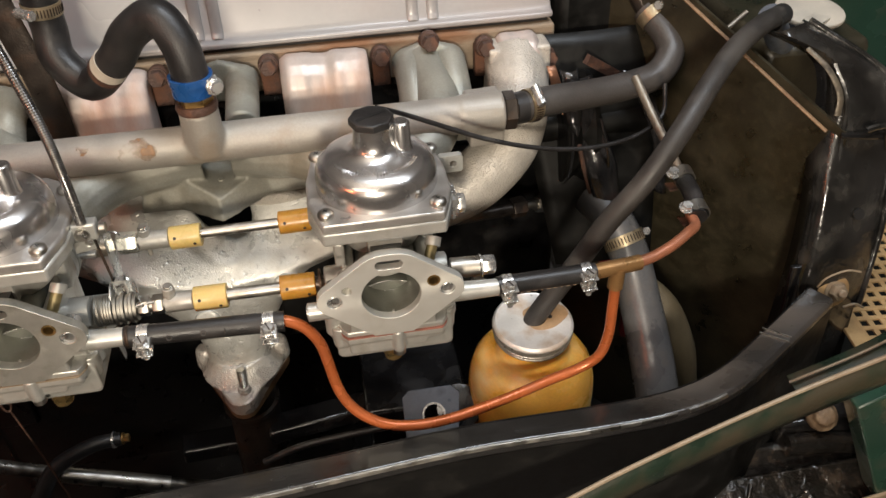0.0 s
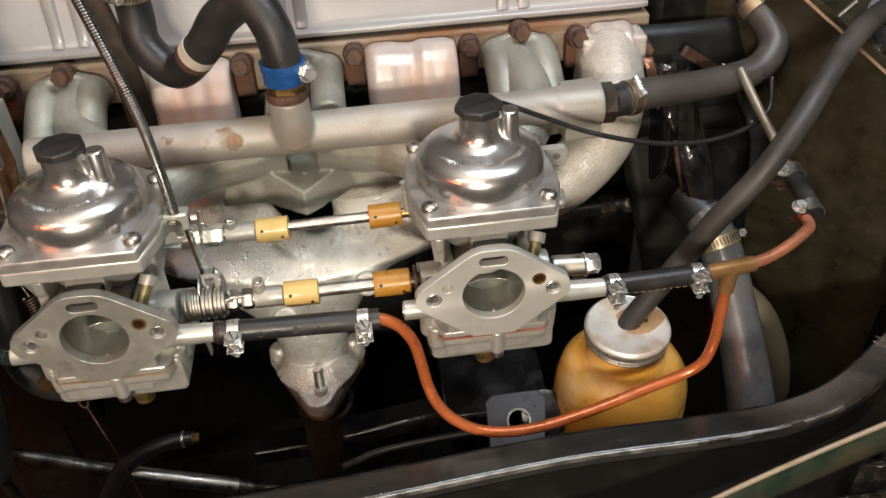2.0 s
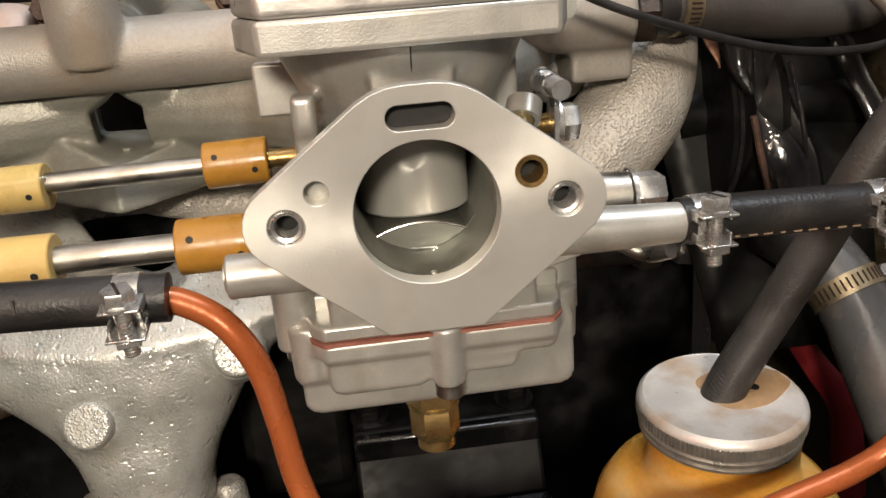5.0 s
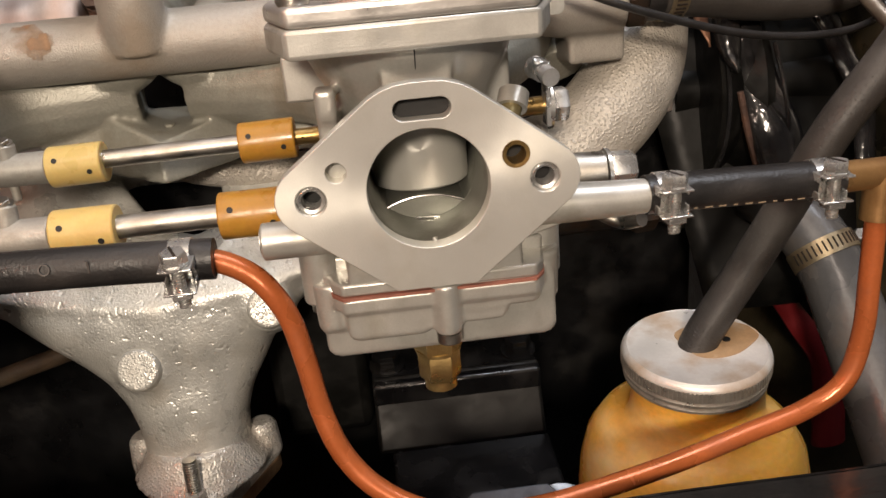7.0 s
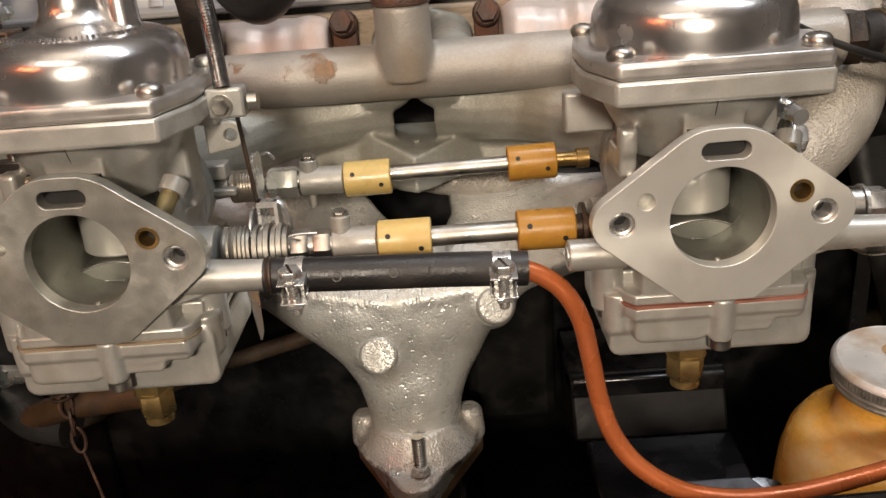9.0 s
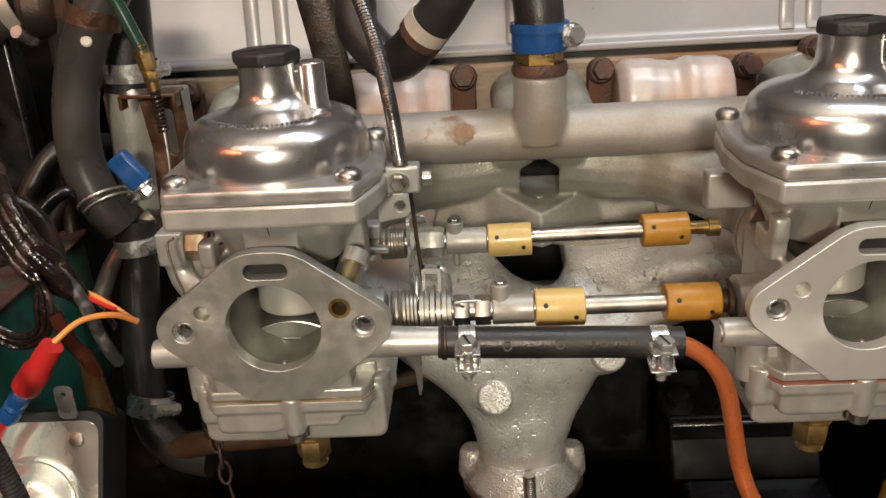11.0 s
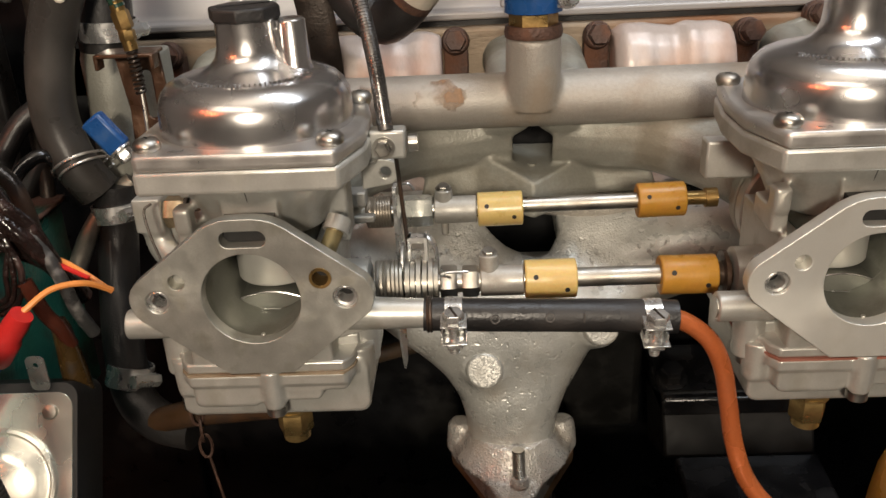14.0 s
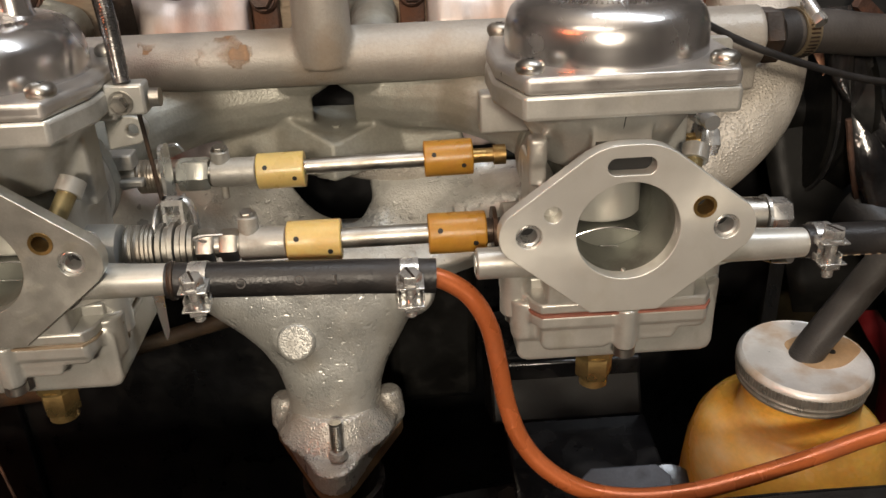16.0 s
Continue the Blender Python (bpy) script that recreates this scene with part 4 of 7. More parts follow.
    part("tube_boss", ring(bmesh.new(), (0.036, 0.0285, 0.0200), (0.038, 0.033, 0.0250), 0.0060, 0.0042, 20), M_CAST, c)
    # rear mounting lug and insulator
    part("rear_lug", box(bmesh.new(), (-0.0420, 0.088, 0.030), (0.0250, 0.012, 0.020)), M_CAST, c, bevel=0.0012)
    bm = bmesh.new()
    plate(bm, circle_pts(0, 0, 0.034, 36), [circle_pts(0, 0, 0.0224, 40)], at(0, 0.084, 0) @ FACE_Y, 0.010)
    part("rear_flange", bm, M_CAST, c, bevel=0.0016)
    if right:
        bm = bmesh.new()
        cyl(bm, (0.050, 0.036, -0.0105), (0.074, 0.035, -0.0110), 0.0082, n=22)
        part("plug_body", bm, M_STEEL, c, bevel=0.0006)
        bm = bmesh.new()
        cyl(bm, (0.074, 0.035, -0.0110), (0.0755, 0.035, -0.0110), 0.0092, n=22)
        hexagon(bm, (0.0755, 0.035, -0.0110), (0.086, 0.035, -0.0112), 0.0078)
        part("plug_nut", bm, M_ZINC, c, "zinc hexagon plug")
        bm = plate(bmesh.new(), rounded(0.020, 0.015, 0.003), [circle_pts(0.002, 0, 0.003, 12)], at(0.061, 0.086, 0.054) @ FACE_Y, 0.006)
        part("cable_lug", bm, M_CAST, c, bevel=0.0008)
        bm = bmesh.new()
        lathe(bm, [(0.0055, 0), (0.0055, 0.003)], (0.0595, 0.100, 0.022), (0.066, 0.080, 0.020), 14)
        coil(bm, (0.0595, 0.100, 0.022), (0.061, 0.088, 0.0215), 0.0042, 0.0008, 5, 5, 12)
        cyl(bm, (0.0600, 0.096, 0.022), (0.0625, 0.079, 0.0205), 0.0042, n=14)
        part("idle_screw", bm, M_ZINC, c)
        bm = box(bmesh.new(), (0.0640, 0.098, 0.010), (0.0024, 0.010, 0.030))
        part("lever", bm, M_ZINC, c, bevel=0.0004)
        bm = bmesh.new()
        cyl(bm, (0.040, 0.104, 0.003), (0.0635, 0.104, 0.003), 0.0045, n=14)
        part("brass_pivot", bm, M_BRASS, c)
        bm = bmesh.new()
        bolt_head(bm, (0.0648, 0.104, 0.003), (1, 0, 0), 0.0085, 0.008)
        part("pivot_nut", bm, M_ZINC, c)
        bm = tube(bmesh.new(), [(0.070, 0.045, -0.030), (0.082, 0.040, -0.036), (0.088, 0.030, -0.032)], 0.0032, 10, 5)
        part("bowl_lever", bm, M_STEEL, c)
    else:
        bm = box(bmesh.new(), (-0.0830, 0.113, 0.001), (0.016, 0.016, 0.021))
        tube(bm, [(-0.083, 0.113, -0.006), (-0.078, 0.108, -0.020), (-0.060, 0.095, -0.030), (-0.040, 0.080, -0.030)], 0.0085, 14, 6, flat=0.7)
        cast(part("lever_boss", bm, M_CAST, c), 0.0014, 2)
        part("lever_nut", hexagon(bmesh.new(), (-0.0745, 0.113, 0.001), (-0.0630, 0.113, 0.001), 0.0095), M_AGED, c, "yellowed hexagon nut")
        for x in (-0.0620, -0.0585):
            part("washer", cyl(bmesh.new(), (x, 0.113, 0.001), (x + 0.002, 0.113, 0.001), 0.0105, n=24), M_DARKSTEEL, c)
        part("spindle_stub", cyl(bmesh.new(), (-0.0565, 0.113, 0.001), (-0.030, 0.100, 0.003), 0.0085, n=20), M_DARKSTEEL, c)
        # block that holds the flexible cable
        bm = box(bmesh.new(), (0.0612, 0.055, 0.0545), (0.0175, 0.011, 0.0140))
        box(bm, (0.050, 0.060, 0.050), (0.010, 0.012, 0.012))
        part("cable_block", bm, M_CAST, c, bevel=0.0014)
        bm = bmesh.new()
        bolt_head(bm, (0.0595, 0.0495, 0.0535), (0, -1, 0), 0.0040, 0.003)
        cyl(bm, (0.0712, 0.055, 0.054), (0.0755, 0.055, 0.054), 0.0042, n=14)
        part("block_screw", bm, M_STEEL, c)
        bm = bmesh.new()
        plate(bm, hull(circle_pts(0.058, 0.037, 0.0070, 16) + [(0.046, 0.028), (0.046, 0.045)]), [circle_pts(0.058, 0.037, 0.0028, 12)], at(0, 0.062, 0) @ FACE_Y, 0.005)
        part("eye_lug", bm, M_CAST, c, bevel=0.0008)
        bm = bmesh.new()
        plate(bm, circle_pts(0.0, 0.0, 0.014, 28), [circle_pts(0, 0, 0.0055, 16)], at(0.0640, 0.055, -0.012) @ pose(0, 0, 0, 0, 90, 0), 0.0016)
        part("lever_plate", bm, M_ZINC, c, bevel=0.0004)
    return c


CX = 0.1378
carburettor(CX, True)
carburettor(-CX, False)


# ---- linkages between the carburettors ----
def coupler(name, a, b, r, material, parent, label):
    bm = bmesh.new()
    a, b = Vector(a), Vector(b)
    cyl(bm, a, b, r, n=28)
    ob = part(name, bm, material, parent, label, bevel=0.0008)
    L = (b - a).length
    for f, ang in ((0.20, -60), (0.80, -100), (0.80, 60)):
        p = a.lerp(b, f) + Vector((0, r * math.sin(radians(ang)) * 0.995, r * math.cos(radians(ang)) * 0.995)) * 1.0
        q = p + Vector((0, math.sin(radians(ang)), math.cos(radians(ang)))) * 0.0003
        part("pin_hole", cyl(bmesh.new(), p, q, 0.0013, n=10), M_HOLE, ob)
    return ob


low = thing("throttle_link", "steel throttle spindle link with two yellow nylon couplings and return springs", "linkage", (0, 0.045, 0.784))
R1 = 0.0098
part("rod", cyl(bmesh.new(), (-0.085, 0, 0.0), (0.098, 0, 0.0005), 0.0049, n=20), M_STEEL, low, "bright steel rod")
coupler("coupling", (-0.0125, 0, 0), (0.0130, 0, 0), R1, M_YELLOW, low, "yellow nylon coupling")
coupler("coupling", (0.0540, 0, 0), (0.0815, 0, 0), R1, M_AMBER, low, "amber nylon coupling")
bm = bmesh.new()
cyl(bm, (-0.0345, 0, 0), (-0.0130, 0, 0), 0.0078, n=22)
cyl(bm, (-0.0300, 0, 0.004), (-0.0300, 0.001, 0.0140), 0.0048, n=18)
part("ferrule", bm, M_FERRULE, low, "cast alloy ferrule with a clamp screw", bevel=0.0007)
part("ferrule_screw", bolt_head(bmesh.new(), (-0.0300, 0.001, 0.0140), (0, -0.3, 1), 0.0032, 0.002), M_STEEL, low)
bm = bmesh.new()
hexagon(bm, (-0.0545, 0, 0), (-0.0460, 0, 0), 0.0085)
hexagon(bm, (-0.0435, 0, 0), (-0.0352, 0, 0), 0.0080)
cyl(bm, (-0.047, 0, 0), (-0.034, 0, 0), 0.0056, n=18)
part("nut", bm, M_STEEL, low, "steel lock nut")
part("spring", coil(bmesh.new(), (-0.0860, 0, 0), (-0.0725, 0, 0), 0.0110, 0.0012, 7, 6, 18), M_SPRING, low, "coiled return spring")
for x, r in ((-0.0715, 0.0122), (-0.0690, 0.0105), (-0.0660, 0.0125), (-0.0630, 0.0108), (-0.0600, 0.0122), (-0.0575, 0.0105)):
    part("washer", lathe(bmesh.new(), [(r, 0), (r, 0.0022)], (x, 0, 0), (x + 0.01, 0, 0), 28), M_SPRING, low, "plated washer")
bm = bmesh.new()
for x in (-0.0705, -0.0622):
    plate(bm, [(-0.006, -0.001), (0.006, -0.001), (0.0045, 0.021), (-0.0045, 0.021)], [], at(x, 0.012, 0) @ pose(0, 0, 0, 90, 0, 90), 0.0016)
box(bm, (-0.0656, 0.011, 0.0195), (0.0098, 0.006, 0.0030))
box(bm, (-0.0656, 0.012, 0.0105), (0.0098, 0.003, 0.0040))
tube(bm, [(-0.0615, 0.013, 0.0205), (-0.0585, 0.012, 0.0180), (-0.0562, 0.011, 0.0110), (-0.0562, 0.010, 0.0030)], 0.0022, 10, 6, flat=0.45)
part("fork_lever", bm, M_ZINC, low, "plated forked lever")
bm = bmesh.new()
plate(bm, [(-0.003, 0), (0.004, 0), (0.003, -0.030), (0.001, -0.034)], [], at(-0.0755, -0.010, -0.010) @ pose(0, 0, 0, 90, 0, 55), 0.0013)
part("stop_lever", bm, M_ZINC, low)
bm = bmesh.new()
ring(bm, (0.0845, 0, 0), (0.0865, 0, 0), 0.0115, 0.005)
cyl(bm, (0.080, 0, 0), (0.092, 0, 0), 0.0062, n=18)
part("end_collar", bm, M_DARKSTEEL, low)
bm = tube(bmesh.new(), [(-0.0490, -0.0085, 0.006), (-0.0535, -0.010, 0.0085), (-0.0495, -0.0095, 0.0095), (-0.0405, -0.008, 0.009)], 0.0007, 6, 4)
part("split_pin", bm, M_ZINC, low)

upp = thing("choke_link", "steel choke spindle link with two yellow nylon couplings", "linkage", (0, 0.115, 0.7965))
part("rod", cyl(bmesh.new(), (-0.092, 0, -0.001), (0.058, 0, 0.0008), 0.0044, n=20), M_STEEL, upp, "bright steel rod")
coupler("coupling", (-0.0345, 0, -0.0016), (-0.0090, 0, -0.0012), 0.0098, M_YELLOW, upp, "yellow nylon coupling")
coupler("coupling", (0.0555, 0, 0.0005), (0.0820, 0, 0.0010), 0.0098, M_AMBER, upp, "amber nylon coupling")
bm = bmesh.new()
cyl(bm, (-0.0590, 0, -0.001), (-0.0350, 0, -0.001), 0.0078, n=22)
cyl(bm, (-0.0535, 0, -0.004), (-0.0535, 0, 0.0115), 0.0050, n=18)
cyl(bm, (-0.0535, 0, -0.016), (-0.0535, 0, 0.0), 0.0022, n=12)
part("ferrule", bm, M_FERRULE, upp, "cast alloy ferrule with a clamp screw", bevel=0.0007)
part("ferrule_screw", bolt_head(bmesh.new(), (-0.0535, 0, 0.0115), (0, -0.3, 1), 0.0034, 0.002), M_STEEL, upp)
part("long_nut", hexagon(bmesh.new(), (-0.0765, 0, -0.001), (-0.0600, 0, -0.001), 0.0092), M_PASSIV, upp, "long plated hexagon nut")
part("spring", coil(bmesh.new(), (-0.0975, 0, -0.001), (-0.0835, 0, -0.001), 0.0082, 0.0011, 9, 6, 18), M_DULLPIPE, upp, "dark coiled spring")
bm = plate(bmesh.new(), rounded(0.0125, 0.046, 0.004), [], at(-0.0800, -0.014, -0.0020) @ pose(0, 0, 0, 90, 0, 84), 0.0019)
part("choke_lever", bm, M_ZINC, upp, "upright plated lever", bevel=0.0004)
part("cotter_wire", tube(bmesh.new(), [(-0.0760, -0.012, 0.0195), (-0.0720, -0.013, 0.0200), (-0.0690, -0.013, 0.0165)], 0.0008, 6, 5), M_ZINC, upp)
bm = box(bmesh.new(), (-0.1040, -0.006, 0.0110), (0.0150, 0.012, 0.0085))
box(bm, (-0.1020, -0.009, 0.0), (0.0200, 0.010, 0.0040))
part("pivot_fork", bm, M_FERRULE, upp, "cast alloy pivot fork", bevel=0.0010)
bm = bmesh.new()
cyl(bm, (0.0820, 0, 0.001), (0.1000, 0, 0.001), 0.0040, n=18)
cyl(bm, (0.0935, 0, 0.001), (0.1000, 0, 0.001), 0.0055, n=18)
part("brass_end", bm, M_BRASS, upp, "brass spindle end")


# ---- fuel line ----
def pipe_clip(c, r, tilt=0.0, group="fuel pipe clips", screw_low=0.020, d=(1, 0, 0)):
    """A plated strap clip with its pinch bolt hanging below the hose."""
    b = thing("pipe_clip", "bright zinc pinch clip round a rubber fuel hose", "hose clip", c, group=group)
    b.matrix_basis = Matrix.Translation(c) @ Vector(d).to_track_quat("X", "Z").to_matrix().to_4x4() @ pose(0, 0, 0, tilt, 0, 0)
    strap = [(r, -0.0040), (r + 0.0006, -0.0040), (r + 0.0006, 0.0040), (r, 0.0040), (r, -0.0040)]
    part("strap", lathe(bmesh.new(), strap, (0, 0, 0), (1, 0, 0), 36, cap=False), M_ZINC, b)
    f = -r - 0.0040
    for z, tip in ((0.0052, 1), (-0.0048, -1)):
        bm = box(bmesh.new(), (0, f + 0.0008, z), (0.0120, 0.0104, 0.0009))
        for q in (-1, 1):
            box(bm, (q * 0.0056, f + 0.0030, z - tip * 0.0016), (0.0008, 0.0056, 0.0028))
        part("ear", bm, M_ZINC, b, bevel=0.0003)
    bm = bmesh.new()
    cyl(bm, (0, f, 0.0057), (0, f, 0.0064), 0.0052, n=20)
    hexagon(bm, (0, f, 0.0064), (0, f, 0.0112), 0.0050)
    cyl(bm, (0, f, -0.0120), (0, f, 0.006), 0.0019, n=14)
    coil(bm, (0, f, -0.0120), (0, f, 0.0048), 0.0020, 0.0005, 15, 5, 12)
    bolt = part("pinch_bolt", bm, M_ZINC, b)
    part("slot", box(bmesh.new(), (0, f, 0.0111), (0.0010, 0.0080, 0.0008), (0, 0, 25)), M_DARKSTEEL, bolt)
    part("square_nut", box(bmesh.new(), (0, f, -0.0068), (0.0072, 0.0068, 0.0026), (0, 0, 8)), M_ZINC, b, bevel=0.0005)
    return b


h1 = thing("fuel_hose", "short black rubber fuel hose with moulded marks between the carburettors", "hose", (0, 0.012, 0.782))
bm = tube(bmesh.new(), [(-0.0615, 0, 0.0018), (-0.030, 0, 0.0003), (0.020, 0, -0.0016), (0.0555, 0, -0.0036)], 0.0079, 20, 6)
part("hose_body", bm, M_RUBBER, h1)
for x in (-0.0285, -0.0035):
    part("moulded_mark", ring(bmesh.new(), (x, -0.0075, 0.0020), (x, -0.0083, 0.0022), 0.0022, 0.0016, 16), M_HOSE, h1)
part("moulded_mark", box(bmesh.new(), (0.0120, -0.0079, 0.0014), (0.0008, 0.0006, 0.0046)), M_HOSE, h1)
part("wire_wrap", coil(bmesh.new(), (-0.0600, 0, 0.0016), (-0.0575, 0, 0.0015), 0.0080, 0.0008, 2, 6, 20), M_DARKSTEEL, h1)
pipe_clip((-0.0475, 0.012, 0.7828), 0.0080, 10)
pipe_clip((0.0440, 0.012, 0.7788), 0.0080, 10)
h2 = thing("fuel_hose", "short black rubber fuel hose with white maker's bars", "hose", (0.26, 0.0125, 0.786))
bm = tube(bmesh.new(), [(-0.039, 0.0, -0.0015), (0.0, 0.0030, -0.0032), (0.042, 0.0065, -0.0057)], 0.0077, 20, 6)
part("hose_body", bm, M_RUBBER, h2)
bm = bmesh.new()
for i in range(9):
    box(bm, (-0.020 + i * 0.0055, -0.0026 + (i - 3.6) * 0.00045, -0.0087 - (i - 3.6) * 0.00030), (0.0030 if i % 3 else 0.0016, 0.0004, 0.0006), (-45, 0, 0))
part("worn_print", bm, M_LIP, h2, "worn white print")
pipe_clip((0.2290, 0.0132, 0.7843), 0.0078)
pipe_clip((0.2940, 0.0184, 0.7810), 0.0078)

cop = thing("copper_fuel_pipe", "bent orange-brown copper fuel pipe with a brass T-piece", "pipe", (0.2, 0.0, 0.70))
CPATH = [(0.0480, 0.0140, 0.7775), (0.0570, 0.0150, 0.7755), (0.0670, 0.0145, 0.7695), (0.0739, 0.0130, 0.7618), (0.0797, 0.0130, 0.7485), (0.0833, 0.0112, 0.73), (0.0867, 0.0074, 0.7097), (0.0932, 0.0029, 0.6911),
         (0.1055, -0.0021, 0.6762), (0.1247, -0.0067, 0.6656), (0.1489, -0.0081, 0.6609), (0.1769, -0.0065, 0.6607), (0.2076, -0.0011, 0.6626), (0.239, 0.0063, 0.6648), (0.2689, 0.0127, 0.6691), (0.2946, 0.0160, 0.6747),
         (0.3124, 0.0165, 0.6865), (0.3195, 0.0180, 0.7084), (0.3212, 0.0200, 0.7355), (0.3216, 0.0208, 0.7680)]
part("pipe", tube(bmesh.new(), [(x - 0.2, y, z - 0.70) for x, y, z in CPATH], 0.0045, 18, 8), M_COPPER, cop)
bm = bmesh.new()
cyl(bm, (0.098, 0.0185, 0.0807), (0.1424, 0.0261, 0.0781), 0.0064, n=24)
cyl(bm, (0.1226, 0.0220, 0.0790), (0.1212, 0.0204, 0.0600), 0.0065, n=24)
part("tee", bm, M_TEE, cop, "brass T-piece")
bm = tube(bmesh.new(), [(0.1400, 0.0257, 0.0782), (0.1560, 0.0300, 0.0792), (0.174, 0.037, 0.0822), (0.192, 0.048, 0.0850), (0.203, 0.060, 0.0820), (0.2065, 0.078, 0.0800)], 0.0046, 16, 8)
part("upper_pipe", bm, M_COPPER_SHADED, cop)


# ---- inner wing rail and body panels ----
def sweep(bm, section, path):
    """Sweeps a closed section of (outward, up) along a level path; outward is to the path's right."""
    P = [Vector(p) for p in path]
    rows = []
    for i, p in enumerate(P):
        d = (P[min(i + 1, len(P) - 1)] - P[max(i - 1, 0)])
        d.z = 0
        d.normalize()
        n = Vector((d.y, -d.x, 0))
        rows.append([bm.verts.new(p + n * a + Z * h) for a, h in section])
    for p, q in zip(rows, rows[1:]):
        for i in range(len(section)):
            bm.faces.new((p[i], p[(i + 1) % len(section)], q[(i + 1) % len(section)], q[i]))
    bm.faces.new(rows[0])
    bm.faces.new(rows[-1][::-1])
    return bm


RAIL = smooth_path([(-0.62, -0.075, 0.676), (-0.30, -0.062, 0.676), (0.0, -0.046, 0.677), (0.18, -0.032, 0.678), (0.30, -0.031, 0.678), (0.365, -0.026, 0.678), (0.416, -0.009, 0.678), (0.476, 0.029, 0.678), (0.520, 0.058, 0.680), (0.538, 0.070, 0.681)], 6)
rail = thing("inner_wing_rail", "chipped gloss black inner wing edge folded along the engine bay", "car body", (0, 0, 0))
bm = sweep(bmesh.new(), [(0.0, 0.0), (0.0215, 0.0), (0.0245, -0.003), (0.0247, -0.010), (0.0222, -0.010), (0.0220, -0.006), (0.0185, -0.003), (0.0, -0.003)], RAIL)
part("folded_edge", bm, M_RAIL, rail, bevel=0.0008)
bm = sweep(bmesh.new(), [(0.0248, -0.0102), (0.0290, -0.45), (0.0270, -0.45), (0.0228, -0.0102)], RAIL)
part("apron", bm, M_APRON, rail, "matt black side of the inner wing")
bm = sweep(bmesh.new(), [(-0.001, 0.0), (0.0, 0.0), (0.0, -0.018), (-0.001, -0.018)], RAIL)
part("turned_lip", bm, M_BLACK, rail)
# bright strips on the folded edge: wear, with the edge's highlight put in
rng = random.Random(7)
edge = [p for p in RAIL if -0.35 < p.x < 0.42]
i = 0
while i < len(edge) - 3:
    k = rng.randint(3, 9)
    w = rng.uniform(0.0005, 0.0013)
    bm = sweep(bmesh.new(), [(0.0236 - w, 0.0004), (0.0242, 0.0002), (0.0252, -0.0026), (0.0246, -0.0034)], edge[i:i + k + 1])
    part("edge_highlight", bm, M_STEEL, rail, "bright metal strip for the edge's wear and highlight")
    i += k + (rng.random() < 0.35)
for x, y in ((0.4665, 0.022), (0.4715, 0.027)):
    part("saw_cut", box(bmesh.new(), (x + 0.009, y - 0.006, 0.6785), (0.0010, 0.026, 0.0012), (0, 0, 50)), M_STEEL, rail, "bright saw cut")

panel = thing("radiator_side_panel", "dusty brown-black steel panel beside the radiator", "car body", (0.5, 0.2, 0.3))
bm = bmesh.new()
a, b = Vector((-0.115, 0.145, 0)), Vector((0.070, -0.0758, 0))
n = Vector((0.77, 0.64, 0)) * 0.004
lo, hi = -0.1, (0.664, 0.512)
vs = [bm.verts.new(p) for p in (a + Z * lo, b + Z * lo, b + Z * hi[1], a + Z * hi[0], a + n + Z * lo, b + n + Z * lo, b + n + Z * hi[1], a + n + Z * hi[0])]
for f in ((0, 1, 2, 3), (7, 6, 5, 4), (0, 4, 5, 1), (1, 5, 6, 2), (2, 6, 7, 3), (3, 7, 4, 0)):
    bm.faces.new([vs[i] for i in f])
part("sheet", bm, M_BROWN, panel)
bm = tube(bmesh.new(), [a + Z * hi[0] - n, b + Z * hi[1] - n + Vector((-0.012, 0.012, 0))], 0.0026, 10, 3, flat=0.5)
part("stay_rod", bm, M_OCHRE, panel, "rusty flat stay along the top edge")

post = thing("wing_support", "dented gloss black pressed steel wing support with a washered bolt", "car body", (0.57, 0.1, 0.66))
bm = bmesh.new()
inner = [(0.532, 0.078, 0.57), (0.539, 0.082, 0.690), (0.548, 0.1, 0.753), (0.556, 0.12, 0.789), (0.562, 0.135, 0.816), (0.5635, 0.142, 0.846), (0.556, 0.158, 0.872), (0.520, 0.190, 0.888)]
outer = [(0.598, 0.078, 0.56), (0.606, 0.080, 0.650), (0.621, 0.1, 0.700), (0.627, 0.117, 0.752), (0.637, 0.13, 0.790), (0.636, 0.142, 0.822), (0.611, 0.158, 0.856), (0.550, 0.195, 0.892)]
I, O = smooth_path(inner, 4), smooth_path(outer, 4)
off = Vector((-0.57, -0.1, -0.66))
cols = []
for p, q in zip(I, O):
    row = []
    for t, lift in ((-0.03, 0.030), (0.0, 0.004), (0.06, 0.0), (0.5, -0.001), (0.90, 0.0), (0.97, 0.006), (1.0, 0.010), (1.06, 0.012)):
        row.append(bm.verts.new(p.lerp(q, t) + Vector((0, lift, -lift * 0.3)) + off))
    cols.append(row)
for p, q in zip(cols, cols[1:]):
    for i in range(len(p) - 1):
        bm.faces.new((p[i], p[i + 1], q[i + 1], q[i]))
ob = part("pressing", bm, M_SCUFF, post, smooth=60)
md = ob.modifiers.new("thick", "SOLIDIFY")
md.thickness = 0.0016
bm = lathe(bmesh.new(), [(0.0165, 0), (0.0165, 0.002), (0.012, 0.003)], (0.0, -0.021, 0.004), (0.0, -0.06, 0.016), 26)
w = part("washer", bm, M_TAN, post, "rusty pale washer")
bm = bolt_head(bmesh.new(), (0.001, -0.023, 0.005), (0.05, -1, 0.45), 0.0085, 0.008)
lathe(bm, [(0.0042, 0), (0.0042, 0.006), (0.003, 0.007)], (0.0014, -0.0302, 0.0082), (0.003, -0.062, 0.0226), 14)
part("bolt", bm, M_LIP, post, "dusty rusted nut and stud")
